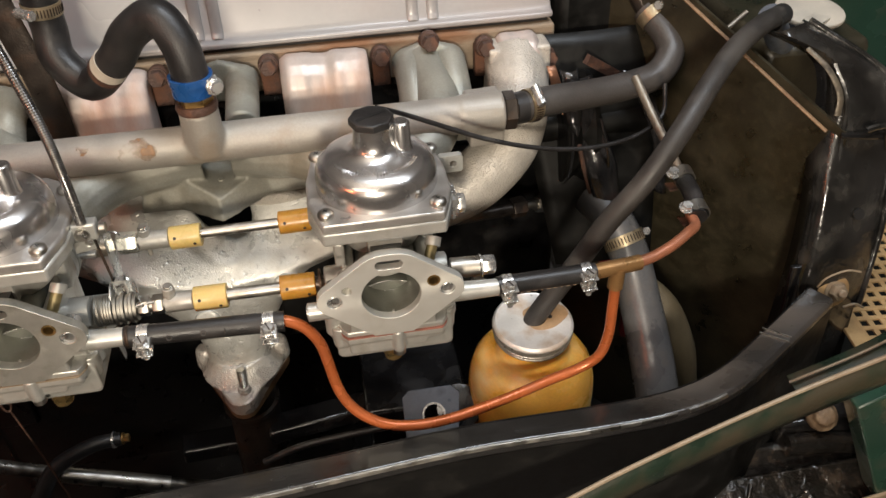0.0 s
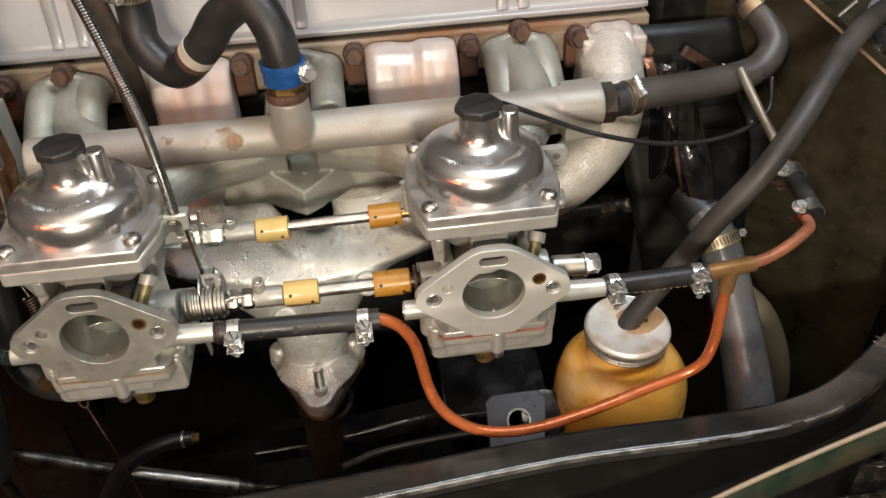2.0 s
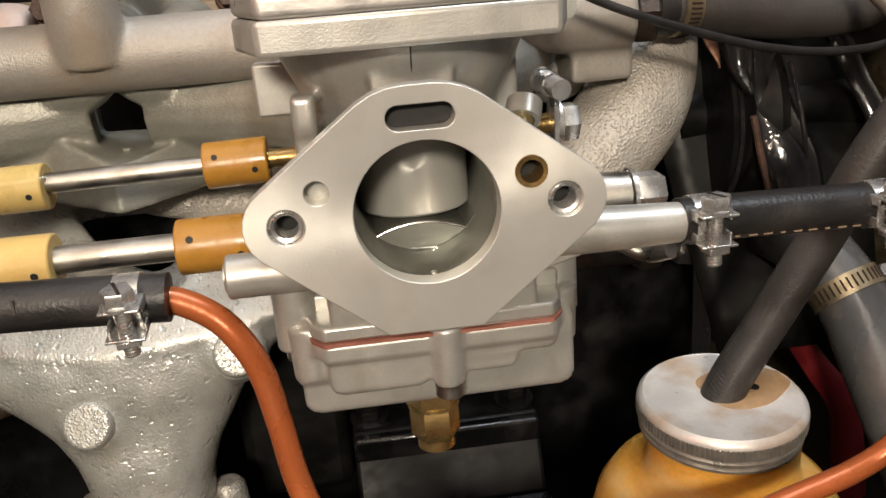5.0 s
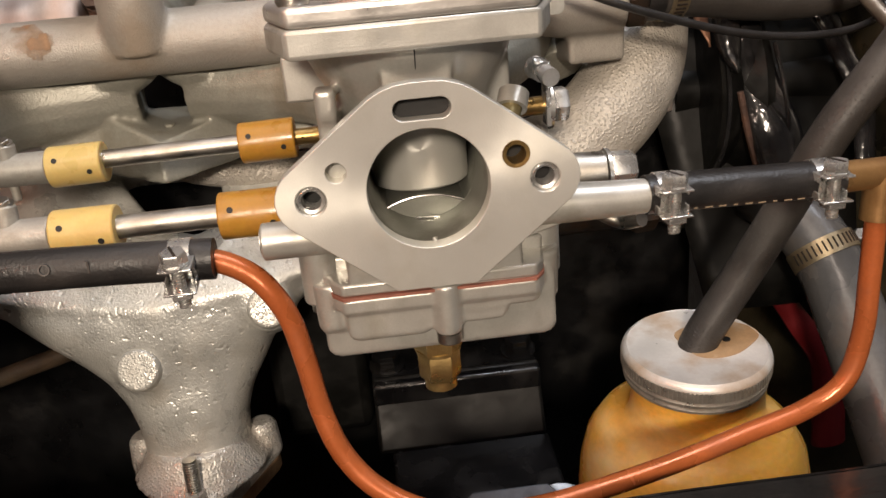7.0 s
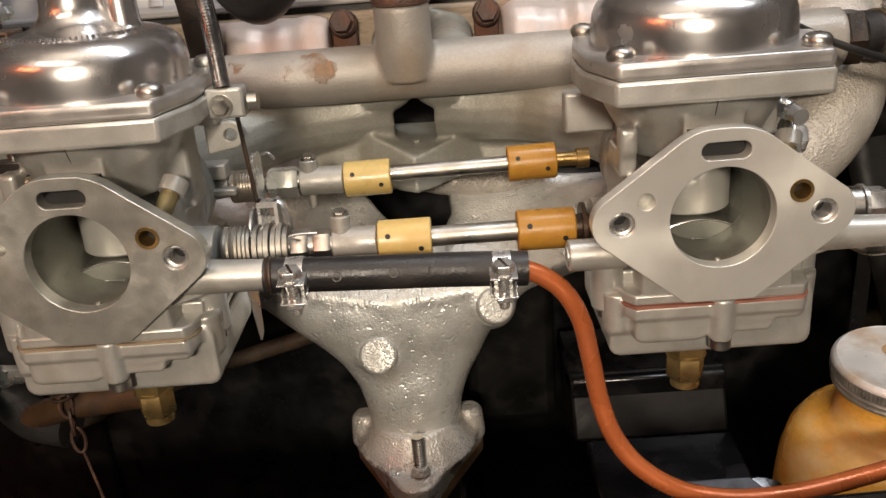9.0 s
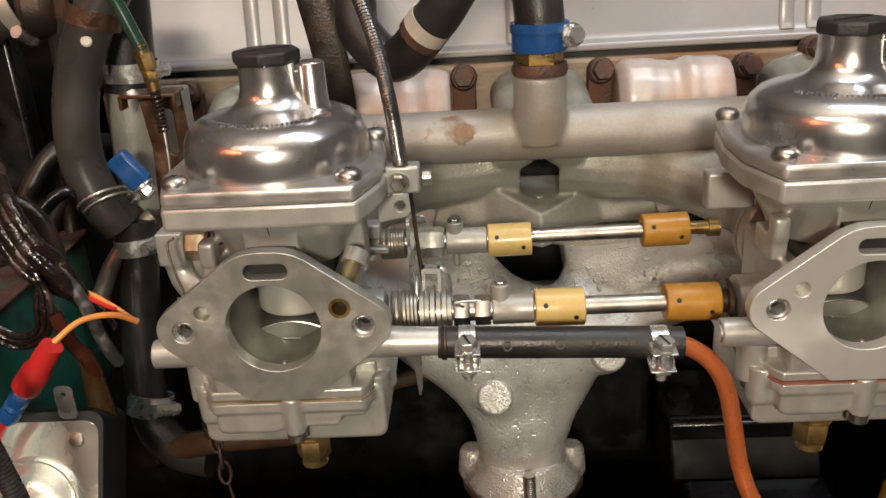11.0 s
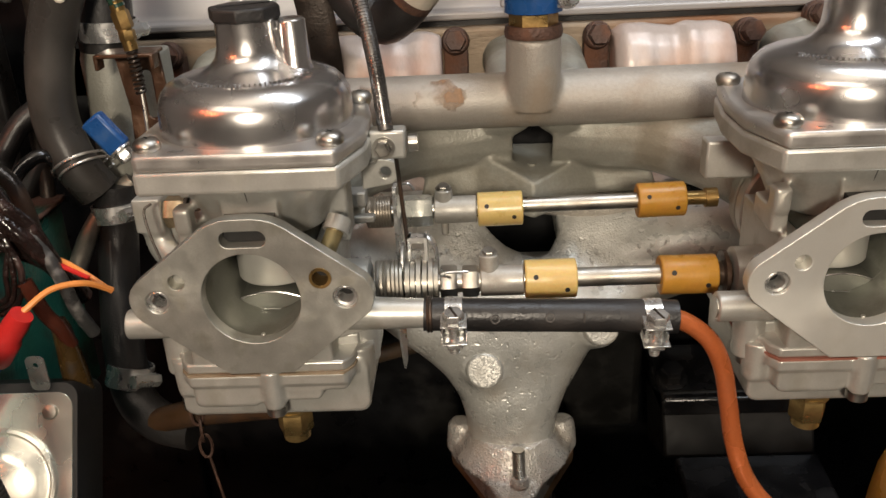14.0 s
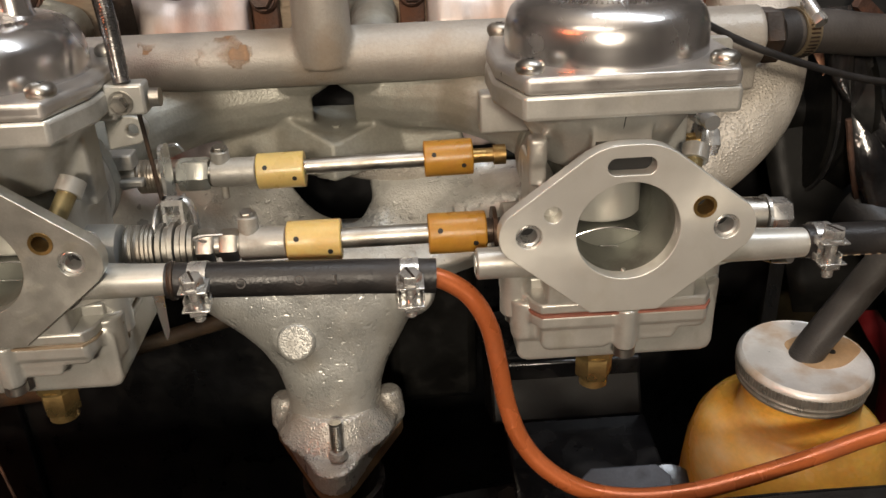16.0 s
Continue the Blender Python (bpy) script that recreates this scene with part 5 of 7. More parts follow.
bm = box(bmesh.new(), (-0.004, -0.017, 0.003), (0.062, 0.002, 0.028), (-16, 0, 0))
part("slot_plate", bm, M_BLACK, post, bevel=0.0006)
part("crease", tube(bmesh.new(), [(-0.004, 0.028, 0.150), (0.018, 0.023, 0.149), (0.042, 0.024, 0.146)], 0.0035, 8, 4), M_BLACK, post)
part("crease", tube(bmesh.new(), [(-0.010, 0.000, 0.06), (-0.001, 0.030, 0.150), (-0.002, 0.038, 0.184), (-0.012, 0.053, 0.210)], 0.0030, 8, 5), M_SCUFF, post)
part("scuffed_corner", tube(bmesh.new(), [(-0.009, 0.033, 0.168), (-0.0085, 0.038, 0.186), (-0.018, 0.050, 0.206), (-0.032, 0.068, 0.220)], lambda t: 0.0034 - 0.001 * t, 10, 6, flat=0.5), M_BARE, post, "corner scuffed to bare metal")
part("dent", tube(bmesh.new(), [(0.014, 0.019, 0.158), (0.024, 0.018, 0.161), (0.036, 0.021, 0.156), (0.040, 0.017, 0.136)], 0.0032, 8, 5), M_SCUFF, post)
part("rolled_flange", tube(bmesh.new(), [(0.033, -0.022, -0.02), (0.050, 0.002, 0.045), (0.057, 0.018, 0.095), (0.066, 0.031, 0.132), (0.064, 0.043, 0.164), (0.040, 0.060, 0.197), (-0.018, 0.096, 0.233)], 0.0036, 10, 6), M_SCUFF, post)
part("wire_tab", tube(bmesh.new(), [(-0.018, -0.022, 0.012), (-0.014, -0.026, 0.026), (0.004, -0.026, 0.032), (0.022, -0.024, 0.026)], 0.0010, 6, 5), M_LIP, post)
part("wire_tab", tube(bmesh.new(), [(0.014, -0.026, -0.016), (0.024, -0.028, -0.012), (0.036, -0.026, -0.020)], 0.0012, 6, 5), M_LIP, post)
part("bent_tab", box(bmesh.new(), (0.072, 0.034, 0.150), (0.022, 0.010, 0.003), (0, 20, 0)), M_BLACK, post, bevel=0.0006)
part("drain_hole", lathe(bmesh.new(), [(0.0055, 0), (0.0055, 0.002)], (0.018, 0.0, 0.078), (0.018, -0.03, 0.088), 18), M_HOLE, post)
bm = box(bmesh.new(), (-0.002, -0.014, -0.070), (0.078, 0.006, 0.200), (-4, 0, 0))
part("lower_tab", bm, M_BLACK, post, bevel=0.001)
for z in (-0.022, -0.055):
    part("rivet", lathe(bmesh.new(), [(0.005, 0), (0.004, 0.0015)], (0.016, -0.018, z), (0.016, -0.04, z), 14), M_GREYPAINT, post)

wing = thing("outer_wing", "dark green painted wing edge with a bare tan lip", "car body", (0.38, -0.09, 0.70))
LIP = [(-0.260, -0.045, -0.045), (-0.161, -0.0345, -0.0236), (-0.0878, -0.0208, -0.0049), (-0.0136, -0.0086, 0.0125), (0.062, 0.0029, 0.0281), (0.1394, 0.0124, 0.043), (0.178, 0.0175, 0.0510)]
bm = bmesh.new()
P = smooth_path(LIP, 5)
r1 = [bm.verts.new(p) for p in P]
r2 = [bm.verts.new(p + Vector((0.008, -0.002, -0.022))) for p in P]
r3 = [bm.verts.new(p + Vector((0.016, 0.012, -0.048))) for p in P]
for u, v in ((r1, r2), (r2, r3)):
    for i in range(len(P) - 1):
        bm.faces.new((u[i], u[i + 1], v[i + 1], v[i]))
ob = part("skin", bm, M_WING, wing)
md = ob.modifiers.new("thick", "SOLIDIFY")
md.thickness = 0.003
part("lip", tube(bmesh.new(), [p + Vector((0, 0.001, 0.001)) for p in P], 0.0019, 8, 2), M_LIP, wing, "bare tan edge")
bm = tube(bmesh.new(), [(0.085, 0.052, -0.024), (0.14, 0.050, 0.002), (0.185, 0.050, 0.030), (0.24, 0.050, 0.070)], 0.0105, 10, 4, flat=0.22)
part("second_lip", bm, M_WING, wing)
bm = tube(bmesh.new(), [(0.080, 0.050, -0.018), (0.14, 0.048, 0.0095), (0.185, 0.048, 0.0375), (0.24, 0.048, 0.0775)], 0.0012, 8, 4)
part("second_edge", bm, M_LIP, wing, "bare tan edge")
far = thing("opposite_wing", "plain dark green painted wing beyond the support", "car body", (1.0, 0.60, 0.0))
bm = box(bmesh.new(), (0, 0, 0.50), (0.70, 0.02, 1.0), (0, 0, -14))
part("sheet", bm, M_GREEN, far, bevel=0.004)
part("rolled_top", tube(bmesh.new(), [(-0.335, 0.083, 1.0), (0.0, 0.0, 1.0), (0.335, -0.083, 1.0)], 0.012, 12, 3), M_GREEN, far)

gr = thing("perforated_panel", "tan painted perforated steel panel behind the wing support", "grille", (0.740, 0.10, 0.60))
gr.rotation_euler = (0, 0, radians(-5))
bm = bmesh.new()
nx, ny, px, py = 17, 44, 0.0138, 0.0143
for i in range(nx + 1):
    box(bm, ((i - nx / 2) * px, 0, 0), (0.0056, ny * py, 0.0022))
for j in range(ny + 1):
    box(bm, (0, (j - ny / 2) * py, 0.0005), (nx * px, 0.0054, 0.0022))
part("mesh_sheet", bm, M_TAN, gr)
for x, w in ((-0.126, 0.020), (0.134, 0.040)):
    part("border", box(bmesh.new(), (x, 0, 0.001), (w, 0.64, 0.004)), M_TAN, gr, bevel=0.001)
part("edge_rod", tube(bmesh.new(), [(0.120, -0.30, 0.012), (0.120, 0.0, 0.012), (0.120, 0.28, 0.012)], 0.004, 10, 4), M_DARKSTEEL, gr, "dark rusty rod")
part("patch", box(bmesh.new(), (-0.03, -0.03, 0.003), (0.06, 0.045, 0.002), (0, 0, 12)), M_TAN, gr, "plain riveted patch", bevel=0.0006)
for x in (-0.045, -0.012):
    part("stud", lathe(bmesh.new(), [(0.006, 0), (0.005, 0.004)], (x, -0.03, 0.004), None, 14), M_RUST, gr)
# added dark sheet below the mesh, standing in for shade behind its holes
part("shade_sheet", box(bmesh.new(), (0.0, 0.0, -0.20), (0.30, 0.64, 0.01)), M_HOLE, gr)

grp = thing("green_body_rail", "dark green painted body rail with a big washer and bolt", "car body", (0.58, -0.05, 0.60))
bm = box(bmesh.new(), (-0.0065, 0, -0.027), (0.040, 0.03, 0.22), (0, -23.5, 0))
part("rail", bm, M_GREEN, grp, bevel=0.002)
bm = box(bmesh.new(), (0.024, 0.010, -0.012), (0.006, 0.03, 0.24), (0, -23.5, 0))
part("strip", bm, M_TAN, grp, bevel=0.001)
bm = lathe(bmesh.new(), [(0.017, 0), (0.017, 0.002)], (0.017, -0.0155, -0.086), (0.017, -0.05, -0.080), 26)
bolt_head(bm, (0.017, -0.0175, -0.0856), (0, -1, 0.17), 0.008, 0.006)
part("washer_bolt", bm, M_STEEL, grp)
bm = box(bmesh.new(), (-0.012, -0.0135, -0.088), (0.032, 0.004, 0.045), (6, -14, 0))
part("pale_bracket", bm, M_LIP, grp, "pale flaking bracket", bevel=0.002)

mnt = thing("wing_mounting", "rusty cage-nut mounting on a black bracket", "bracket", (0.54, 0.0, 0.56))
bm = box(bmesh.new(), (0.01, 0.02, -0.03), (0.09, 0.03, 0.07))
part("bracket", bm, M_BLACK, mnt, bevel=0.003)
bm = lathe(bmesh.new(), [(0.012, -0.009), (0.016, -0.005), (0.015, 0.001), (0.011, 0.003), (0.010, 0.010), (0.005, 0.012)], (0.003, 0.004, 0.012), (-0.006, -0.03, 0.05), 11)
cast(part("rubber", bm, mat("orange_brown_rust", (0.14, 0.092, 0.052), 0.6, 0.1, 0.4, 120, 500, 0.9, bump_scale=260, stain=(0.34, 0.26, 0.17), stain_amt=0.6, stain_scale=90), mnt, "crumbling rusty nut"), 0.002, 1)
bm = tube(bmesh.new(), [(-0.034, -0.004, -0.014), (0.01, -0.004, -0.020), (0.048, -0.004, -0.030)], 0.011, 14, 4)
part("rolled_edge", bm, M_WET, mnt)
inn = thing("wheel_arch_plate", "oily gloss black inner wheel arch plate", "car body", (0.40, -0.02, 0.45))
bm = bmesh.new()
box(bm, (0.10, 0.0, -0.02), (0.46, 0.012, 0.22), (-14, 0, 0))
part("plate", bm, M_WET, inn, bevel=0.004)
bm = bmesh.new()
bmesh.ops.create_grid(bm, x_segments=70, y_segments=34, size=0.5)
rng = random.Random(31)
waves = [(rng.uniform(15, 60), rng.uniform(15, 60), rng.uniform(0, 6.3), rng.uniform(0.0002, 0.0006)) for _ in range(6)]
for v in bm.verts:
    x, y = v.co.x * 0.26, v.co.y * 0.13
    z = sum(h * math.sin(a * x + b * y + c) for a, b, c, h in waves)
    v.co = Vector((0.075 + x, -0.065 + y, 0.045 + 0.55 * y + z))
ob = part("buckled_sheet", bm, M_WET, inn, "oily buckled black sheet", smooth=50)
md = ob.modifiers.new("thick", "SOLIDIFY")
md.thickness = 0.002
part("rib", tube(bmesh.new(), [(0.118, -0.085, 0.066), (0.113, -0.060, 0.073), (0.106, -0.030, 0.085)], 0.0052, 10, 4), M_WET, inn)
part("rib", tube(bmesh.new(), [(0.015, -0.085, 0.066), (0.034, -0.055, 0.085), (0.050, -0.025, 0.102)], 0.0024, 10, 4), M_WET, inn)
part("rib", tube(bmesh.new(), [(0.045, -0.050, 0.074), (0.085, -0.040, 0.083), (0.112, -0.032, 0.086)], 0.0034, 10, 4), M_WET, inn)

# ---- expansion jar and its hose ----
jar = thing("coolant_jar", "yellowed plastic coolant jar with a white screw lid", "jar", (0.2716, 0.093, 0.5605))
jar.rotation_euler = (radians(5.0), 0, 0)
bm = bmesh.new()
prof = [(0.050, -0.05), (0.0600, -0.03), (0.0622, -0.005), (0.0622, 0.020), (0.0612, 0.038), (0.0580, 0.053), (0.0520, 0.0635), (0.0450, 0.0695), (0.0380, 0.0728), (0.0350, 0.0765), (0.0342, 0.086), (0.0338, 0.106)]
lathe(bm, prof, (0.0025, 0, 0), None, 48)
part("body", bm, M_JAR, jar, "yellowed translucent plastic body", smooth=60)
bm = bmesh.new()
lathe(bm, [(0.0376, 0.1118), (0.0374, 0.1132), (0.0362, 0.1146), (0.0350, 0.1155), (0.0340, 0.1150), (0.0, 0.1150)], (0, 0, 0), None, 64, cap=False)
lid = part("lid", bm, M_LID, jar, "white painted screw lid stained with rust", smooth=50)
bm = bmesh.new()
lathe(bm, [(0.0352, 0.0985), (0.0366, 0.0990), (0.0366, 0.1003), (0.0354, 0.1012), (0.0356, 0.1020), (0.0371, 0.1027), (0.0371, 0.1040), (0.0358, 0.1050), (0.0360, 0.1056), (0.0373, 0.1060), (0.0373, 0.1122)], (0, 0, 0), None, 64, cap=False)
for i in range(110):
    a = 2 * math.pi * i / 110
    box(bm, (0.0374 * math.cos(a), 0.0374 * math.sin(a), 0.1090), (0.0011, 0.0011, 0.0050), (0, 0, math.degrees(a)))
part("knurled_skirt", bm, M_SKIRT, lid, "bare knurled and ringed steel skirt")
bm = plate(bmesh.new(), [(0.012 + 0.021 * math.cos(t) * (1 + 0.12 * math.sin(3 * t + 1)), 0.004 + 0.017 * math.sin(t) * (1 + 0.10 * math.sin(2 * t))) for t in [2 * math.pi * i / 40 for i in range(40)]], [], at(0, 0, 0.1151), 0.00025)
part("rust_patch", bm, mat("rust_bloom", (0.43, 0.27, 0.14), 0.55, 0.1, 0.18, 70, 500, 0.2, stain=(0.60, 0.54, 0.46), stain_amt=0.6, stain_scale=60), lid, "brown rust patch")
bm = bmesh.new()
lathe(bm, [(0.0022, 0), (0.0022, 0.0006)], (0.0165, 0.0015, 0.1153), None, 12)
lathe(bm, [(0.0012, 0), (0.0012, 0.0006)], (0.0150, 0.0065, 0.1153), None, 10)
part("vent_hole", bm, M_HOLE, lid)

jh = thing("overflow_hose", "dull black braided rubber overflow hose from the jar lid", "hose", (0.27, 0.08, 0.676))
pts = [(0.2700, 0.0840, 0.668), (0.2770, 0.0850, 0.682), (0.2960, 0.0870, 0.710), (0.3133, 0.0835, 0.7431), (0.3322, 0.0770, 0.7838), (0.3599, 0.0778, 0.8197), (0.3911, 0.0924, 0.8527), (0.4254, 0.1226, 0.8768), (0.464, 0.1612, 0.8895), (0.508, 0.2015, 0.8907), (0.550, 0.2400, 0.8819)]
part("hose_body", tube(bmesh.new(), [(x - 0.27, y - 0.08, z - 0.676) for x, y, z in pts], 0.0095, 20, 8), M_BRAID, jh)
tagged(part("braid", braid(bmesh.new(), [(x - 0.27, y - 0.08, z - 0.676) for x, y, z in pts], 0.0092, 0.00036, 0.017, 10), M_BRAID, jh, "worn textile braid"), kind="stuff")
part("end_cuff", tube(bmesh.new(), [(0.26, 0.1415, 0.2085), (0.28, 0.160, 0.2059)], 0.0103, 18, 3), M_RUBBER, jh)

rad = thing("radiator", "brown-black radiator header tank with a pale filler cap", "radiator", (0.60, 0.36, 0.55))
bm = box(bmesh.new(), (0.02, 0.32, -0.134), (0.12, 0.82, 0.828))
part("tank", bm, M_BROWN, rad, bevel=0.01)
bm = box(bmesh.new(), (-0.16, 0.02, 0.355), (0.02, 0.16, 0.025), (0, 0, 0))
part("tank_edge", bm, M_RUST, rad, bevel=0.004)
q = Vector((0.02, -0.055, 0.298))
bm = lathe(bmesh.new(), [(0.030, -0.09), (0.030, 0.0)], q, q + Vector((0.05, -0.1, 1)), 28)
cyl(bm, q + Vector((-0.03, -0.015, -0.03)), q + Vector((-0.075, -0.055, 0.028)), 0.013, n=18)
part("filler_neck", bm, M_GREYPAINT, rad)
bm = lathe(bmesh.new(), [(0.034, 0.0), (0.036, 0.002), (0.036, 0.006), (0.031, 0.008), (0.018, 0.010)], q, q + Vector((0.05, -0.1, 1)), 32)
box(bm, q + Vector((-0.01, -0.03, 0.0055)), (0.03, 0.018, 0.006), (0, 0, 35))
part("filler_cap", bm, M_WHITE, rad, "pale worn brass cap", bevel=0.001)

# ---- hoses at the front of the engine ----
wh = thing("bypass_hose", "grey-black rubber water hose bending up from the water pipe", "hose", (0.27, 0.19, 0.84))
pts = [(0.274, 0.187, 0.8405), (0.3100, 0.2000, 0.8380), (0.3578, 0.2206, 0.8290), (0.3989, 0.2347, 0.8255), (0.4319, 0.244, 0.8291), (0.4492, 0.2569, 0.8438), (0.4473, 0.2749, 0.8598), (0.4343, 0.2962, 0.8756)]
part("hose_body", tube(bmesh.new(), [(x - 0.27, y - 0.19, z - 0.84) for x, y, z in pts], 0.0138, 20, 8), M_HOSE, wh)
part("end_cuff", tube(bmesh.new(), [(0.003, -0.003, 0.0005), (0.014, 0.0, 0.0)], 0.0146, 20, 3), M_RUBBER, wh)


def worm_clip(c, d, r, material=None, width=0.011, screw=(0, -1, 0.2)):
    """A worm-drive hose clip: slotted band and screw housing."""
    b = thing("hose_clip", "worm-drive steel hose clip with a slotted band", "hose clip", c, group="worm-drive clips")
    dv = Vector(d).normalized()
    part("band", ring(bmesh.new(), -dv * width / 2, dv * width / 2, r + 0.0012, r, 36), material or M_ZINC, b)
    s = Vector(screw)
    s = (s - dv * s.dot(dv)).normalized()
    t = dv.cross(s).normalized()
    bm = bmesh.new()
    cyl(bm, s * (r + 0.003) - t * 0.009, s * (r + 0.003) + t * 0.004, 0.0042, n=14)
    hexagon(bm, s * (r + 0.003) + t * 0.004, s * (r + 0.003) + t * 0.010, 0.0046)
    part("worm_screw", bm, M_ZINC, b)
    bm = bmesh.new()
    for i in range(16):
        a = 0.5 + i * 0.16
        q = s * math.cos(a) + t * math.sin(a)
        p = q * (r + 0.0013)
        cyl(bm, p - dv * width * 0.3, p + dv * width * 0.3, 0.0006, n=6)
    tagged(part("band_slots", bm, M_DARKSTEEL, b), kind="stuff")
    return b


worm_clip((0.292, 0.1930, 0.8395), (1, 0.33, -0.05), 0.0142, M_AGED, screw=(0, -0.6, 0.8))
worm_clip((0.439, 0.289, 0.8715), (-0.45, 0.7, 0.55), 0.0142, M_AGED, screw=(0.6, -0.8, 0))
el = thing("pump_outlet", "dark water pump outlet under the bent hose", "pump", (0.42, 0.32, 0.885))
bm = cyl(bmesh.new(), (0.016, -0.02, -0.01), (-0.02, 0.02, 0.06), 0.012, n=18)
part("spigot", bm, M_DARKSTEEL, el)
bm = box(bmesh.new(), (-0.02, 0.03, -0.05), (0.10, 0.06, 0.16))
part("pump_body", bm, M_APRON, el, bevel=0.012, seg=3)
part("pump_strap", box(bmesh.new(), (-0.035, -0.05, -0.055), (0.05, 0.006, 0.010), (0, 35, 20)), M_RUST, el, "rusty strap")

gh = thing("bottom_hose", "grey bottom radiator hose running down beside the jar", "hose", (0.385, 0.11, 0.70))
pts = [(0.372, 0.235, 0.700), (0.386, 0.210, 0.690), (0.3985, 0.185, 0.664), (0.404, 0.158, 0.630), (0.407, 0.1225, 0.5924), (0.408, 0.0850, 0.550), (0.410, 0.060, 0.48)]
part("hose_body", tube(bmesh.new(), [(x - 0.385, y - 0.11, z - 0.70) for x, y, z in pts], lambda t: 0.0195 + 0.004 * t, 22, 8), M_GREYHOSE, gh)
part("end_cuff", tube(bmesh.new(), [(-0.013, 0.125, 0.0), (-0.006, 0.113, -0.004), (0.001, 0.100, -0.010)], 0.0207, 22, 4), M_RUBBER, gh)
worm_clip((0.3965, 0.190, 0.670), (0.25, -0.62, -0.72), 0.0205, M_AGED, 0.012, screw=(1, 0.2, 0.3))
th = thing("brown_pipe", "dusty ochre pipe standing behind the grey hose", "pipe", (0.44, 0.13, 0.50))
part("pipe", tube(bmesh.new(), [(0.023, 0.010, 0.000), (0.014, 0.012, 0.050), (-0.002, 0.030, 0.095), (-0.030, 0.055, 0.120)], lambda t: 0.0190 * (1 - 0.25 * t * t), 18, 5), mat("dusty_brown_pipe", (0.095, 0.074, 0.042), 0.5, 0.0, 0.2, 30, 400, 0.2), th)
ro = thing("red_strap", "dull red painted strap slanting down behind the coolant jar", "strap", (0.400, 0.225, 0.606))
part("strap", tube(bmesh.new(), [(-0.024, 0.002, 0.028), (-0.012, 0.0, 0.017), (0.004, 0.0, -0.006), (0.023, 0.0, -0.034), (0.030, 0.0, -0.065), (0.034, 0.0, -0.110)], lambda t: 0.0062 + 0.007 * t, 14, 6, flat=0.5, up=(0, -1, 0.2)), M_DARKRED, ro)

spc = thing("spring_cable", "thin grey cable wound with a fine spring beside the bent hose", "cable", (0.460, 0.26, 0.83))
SP = [(-0.010, -0.004, -0.008), (0.004, 0.0, 0.004), (0.038, 0.0, 0.026), (0.070, 0.010, 0.044)]
part("core", tube(bmesh.new(), SP, 0.0026, 10, 6), M_DULLPIPE, spc)
part("spring", coil(bmesh.new(), SP[1], (0.022, 0.0, 0.0156), 0.0042, 0.0009, 11, 6, 14), M_SPRING, spc)

pul = thing("fan_pulley", "glossy black double fan pulley with a ring for its rim highlight", "pulley", (0.375, 0.285, 0.762))
bm = bmesh.new()
lathe(bm, [(0.02, -0.034), (0.060, -0.034), (0.064, -0.030), (0.056, -0.018), (0.064, -0.006), (0.062, 0.0), (0.040, 0.004), (0.02, 0.002)], (0, 0, 0), (1, 0, 0), 48)
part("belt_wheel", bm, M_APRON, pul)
# lighter glossy ring puts a highlight on the otherwise black wheel
part("rim", ring(bmesh.new(), (-0.032, 0, 0), (-0.0295, 0, 0), 0.0645, 0.0600, 48), M_GLINT, pul, "glossier ring added for the rim's highlight")
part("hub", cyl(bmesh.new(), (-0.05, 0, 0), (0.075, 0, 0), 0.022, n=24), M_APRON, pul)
part("hub_cap", cyl(bmesh.new(), (0.088, -0.022, 0.012), (0.112, -0.020, 0.012), 0.012, n=20), M_STEEL, pul, "bright steel cap")


def vane(name, left, right, y, bulge, material, label="", lean=0.30):
    """A dished sheet between two upright edges given as (x, z)."""
    off = Vector((0.375, 0.285, 0.762))
    A, B = smooth_path([Vector((x, y, z)) - off for x, z in left], 6), smooth_path([Vector((x, y, z)) - off for x, z in right], 6)
    bm = bmesh.new()
    rows = []
    for i, (p, q) in enumerate(zip(A, B)):
        rows.append([bm.verts.new(p.lerp(q, k / 8) + Vector((0, -bulge * math.sin(math.pi * k / 8) - 0.002 * math.sin(i * 0.7) + lean * (p.z + 0.012), 0))) for k in range(9)])
    for p, q in zip(rows, rows[1:]):
        for k in range(8):
            bm.faces.new((p[k], p[k + 1], q[k + 1], q[k]))
    ob = part(name, bm, material, pul, label, smooth=70)
    md = ob.modifiers.new("thick", "SOLIDIFY")
    md.thickness = 0.0016
    return ob


vane("fan_blade", [(0.337, 0.834), (0.349, 0.783), (0.360, 0.736), (0.377, 0.685), (0.386, 0.668)], [(0.367, 0.834), (0.381, 0.780), (0.392, 0.744), (0.395, 0.700), (0.392, 0.670)], 0.225, 0.007, M_GLINT, "dished gloss black fan blade")
vane("fan_blade", [(0.404, 0.826), (0.424, 0.790), (0.438, 0.750), (0.440, 0.700)], [(0.426, 0.824), (0.443, 0.788), (0.455, 0.750), (0.455, 0.694)], 0.245, 0.004, M_GLINT, "worn gloss black fan blade")
# added sheet, no known part: blackens the brown panel between the blades
vane("fan_backdrop", [(0.300, 0.860), (0.310, 0.760), (0.335, 0.620)], [(0.434, 0.860), (0.450, 0.760), (0.444, 0.620)], 0.264, 0.004, M_APRON, "matt black sheet added behind the blades as a dark backdrop")
vane("fan_blade", [(0.333, 0.846), (0.336, 0.806), (0.344, 0.786)], [(0.350, 0.846), (0.354, 0.804), (0.349, 0.785)], 0.212, 0.005, M_GLINT)
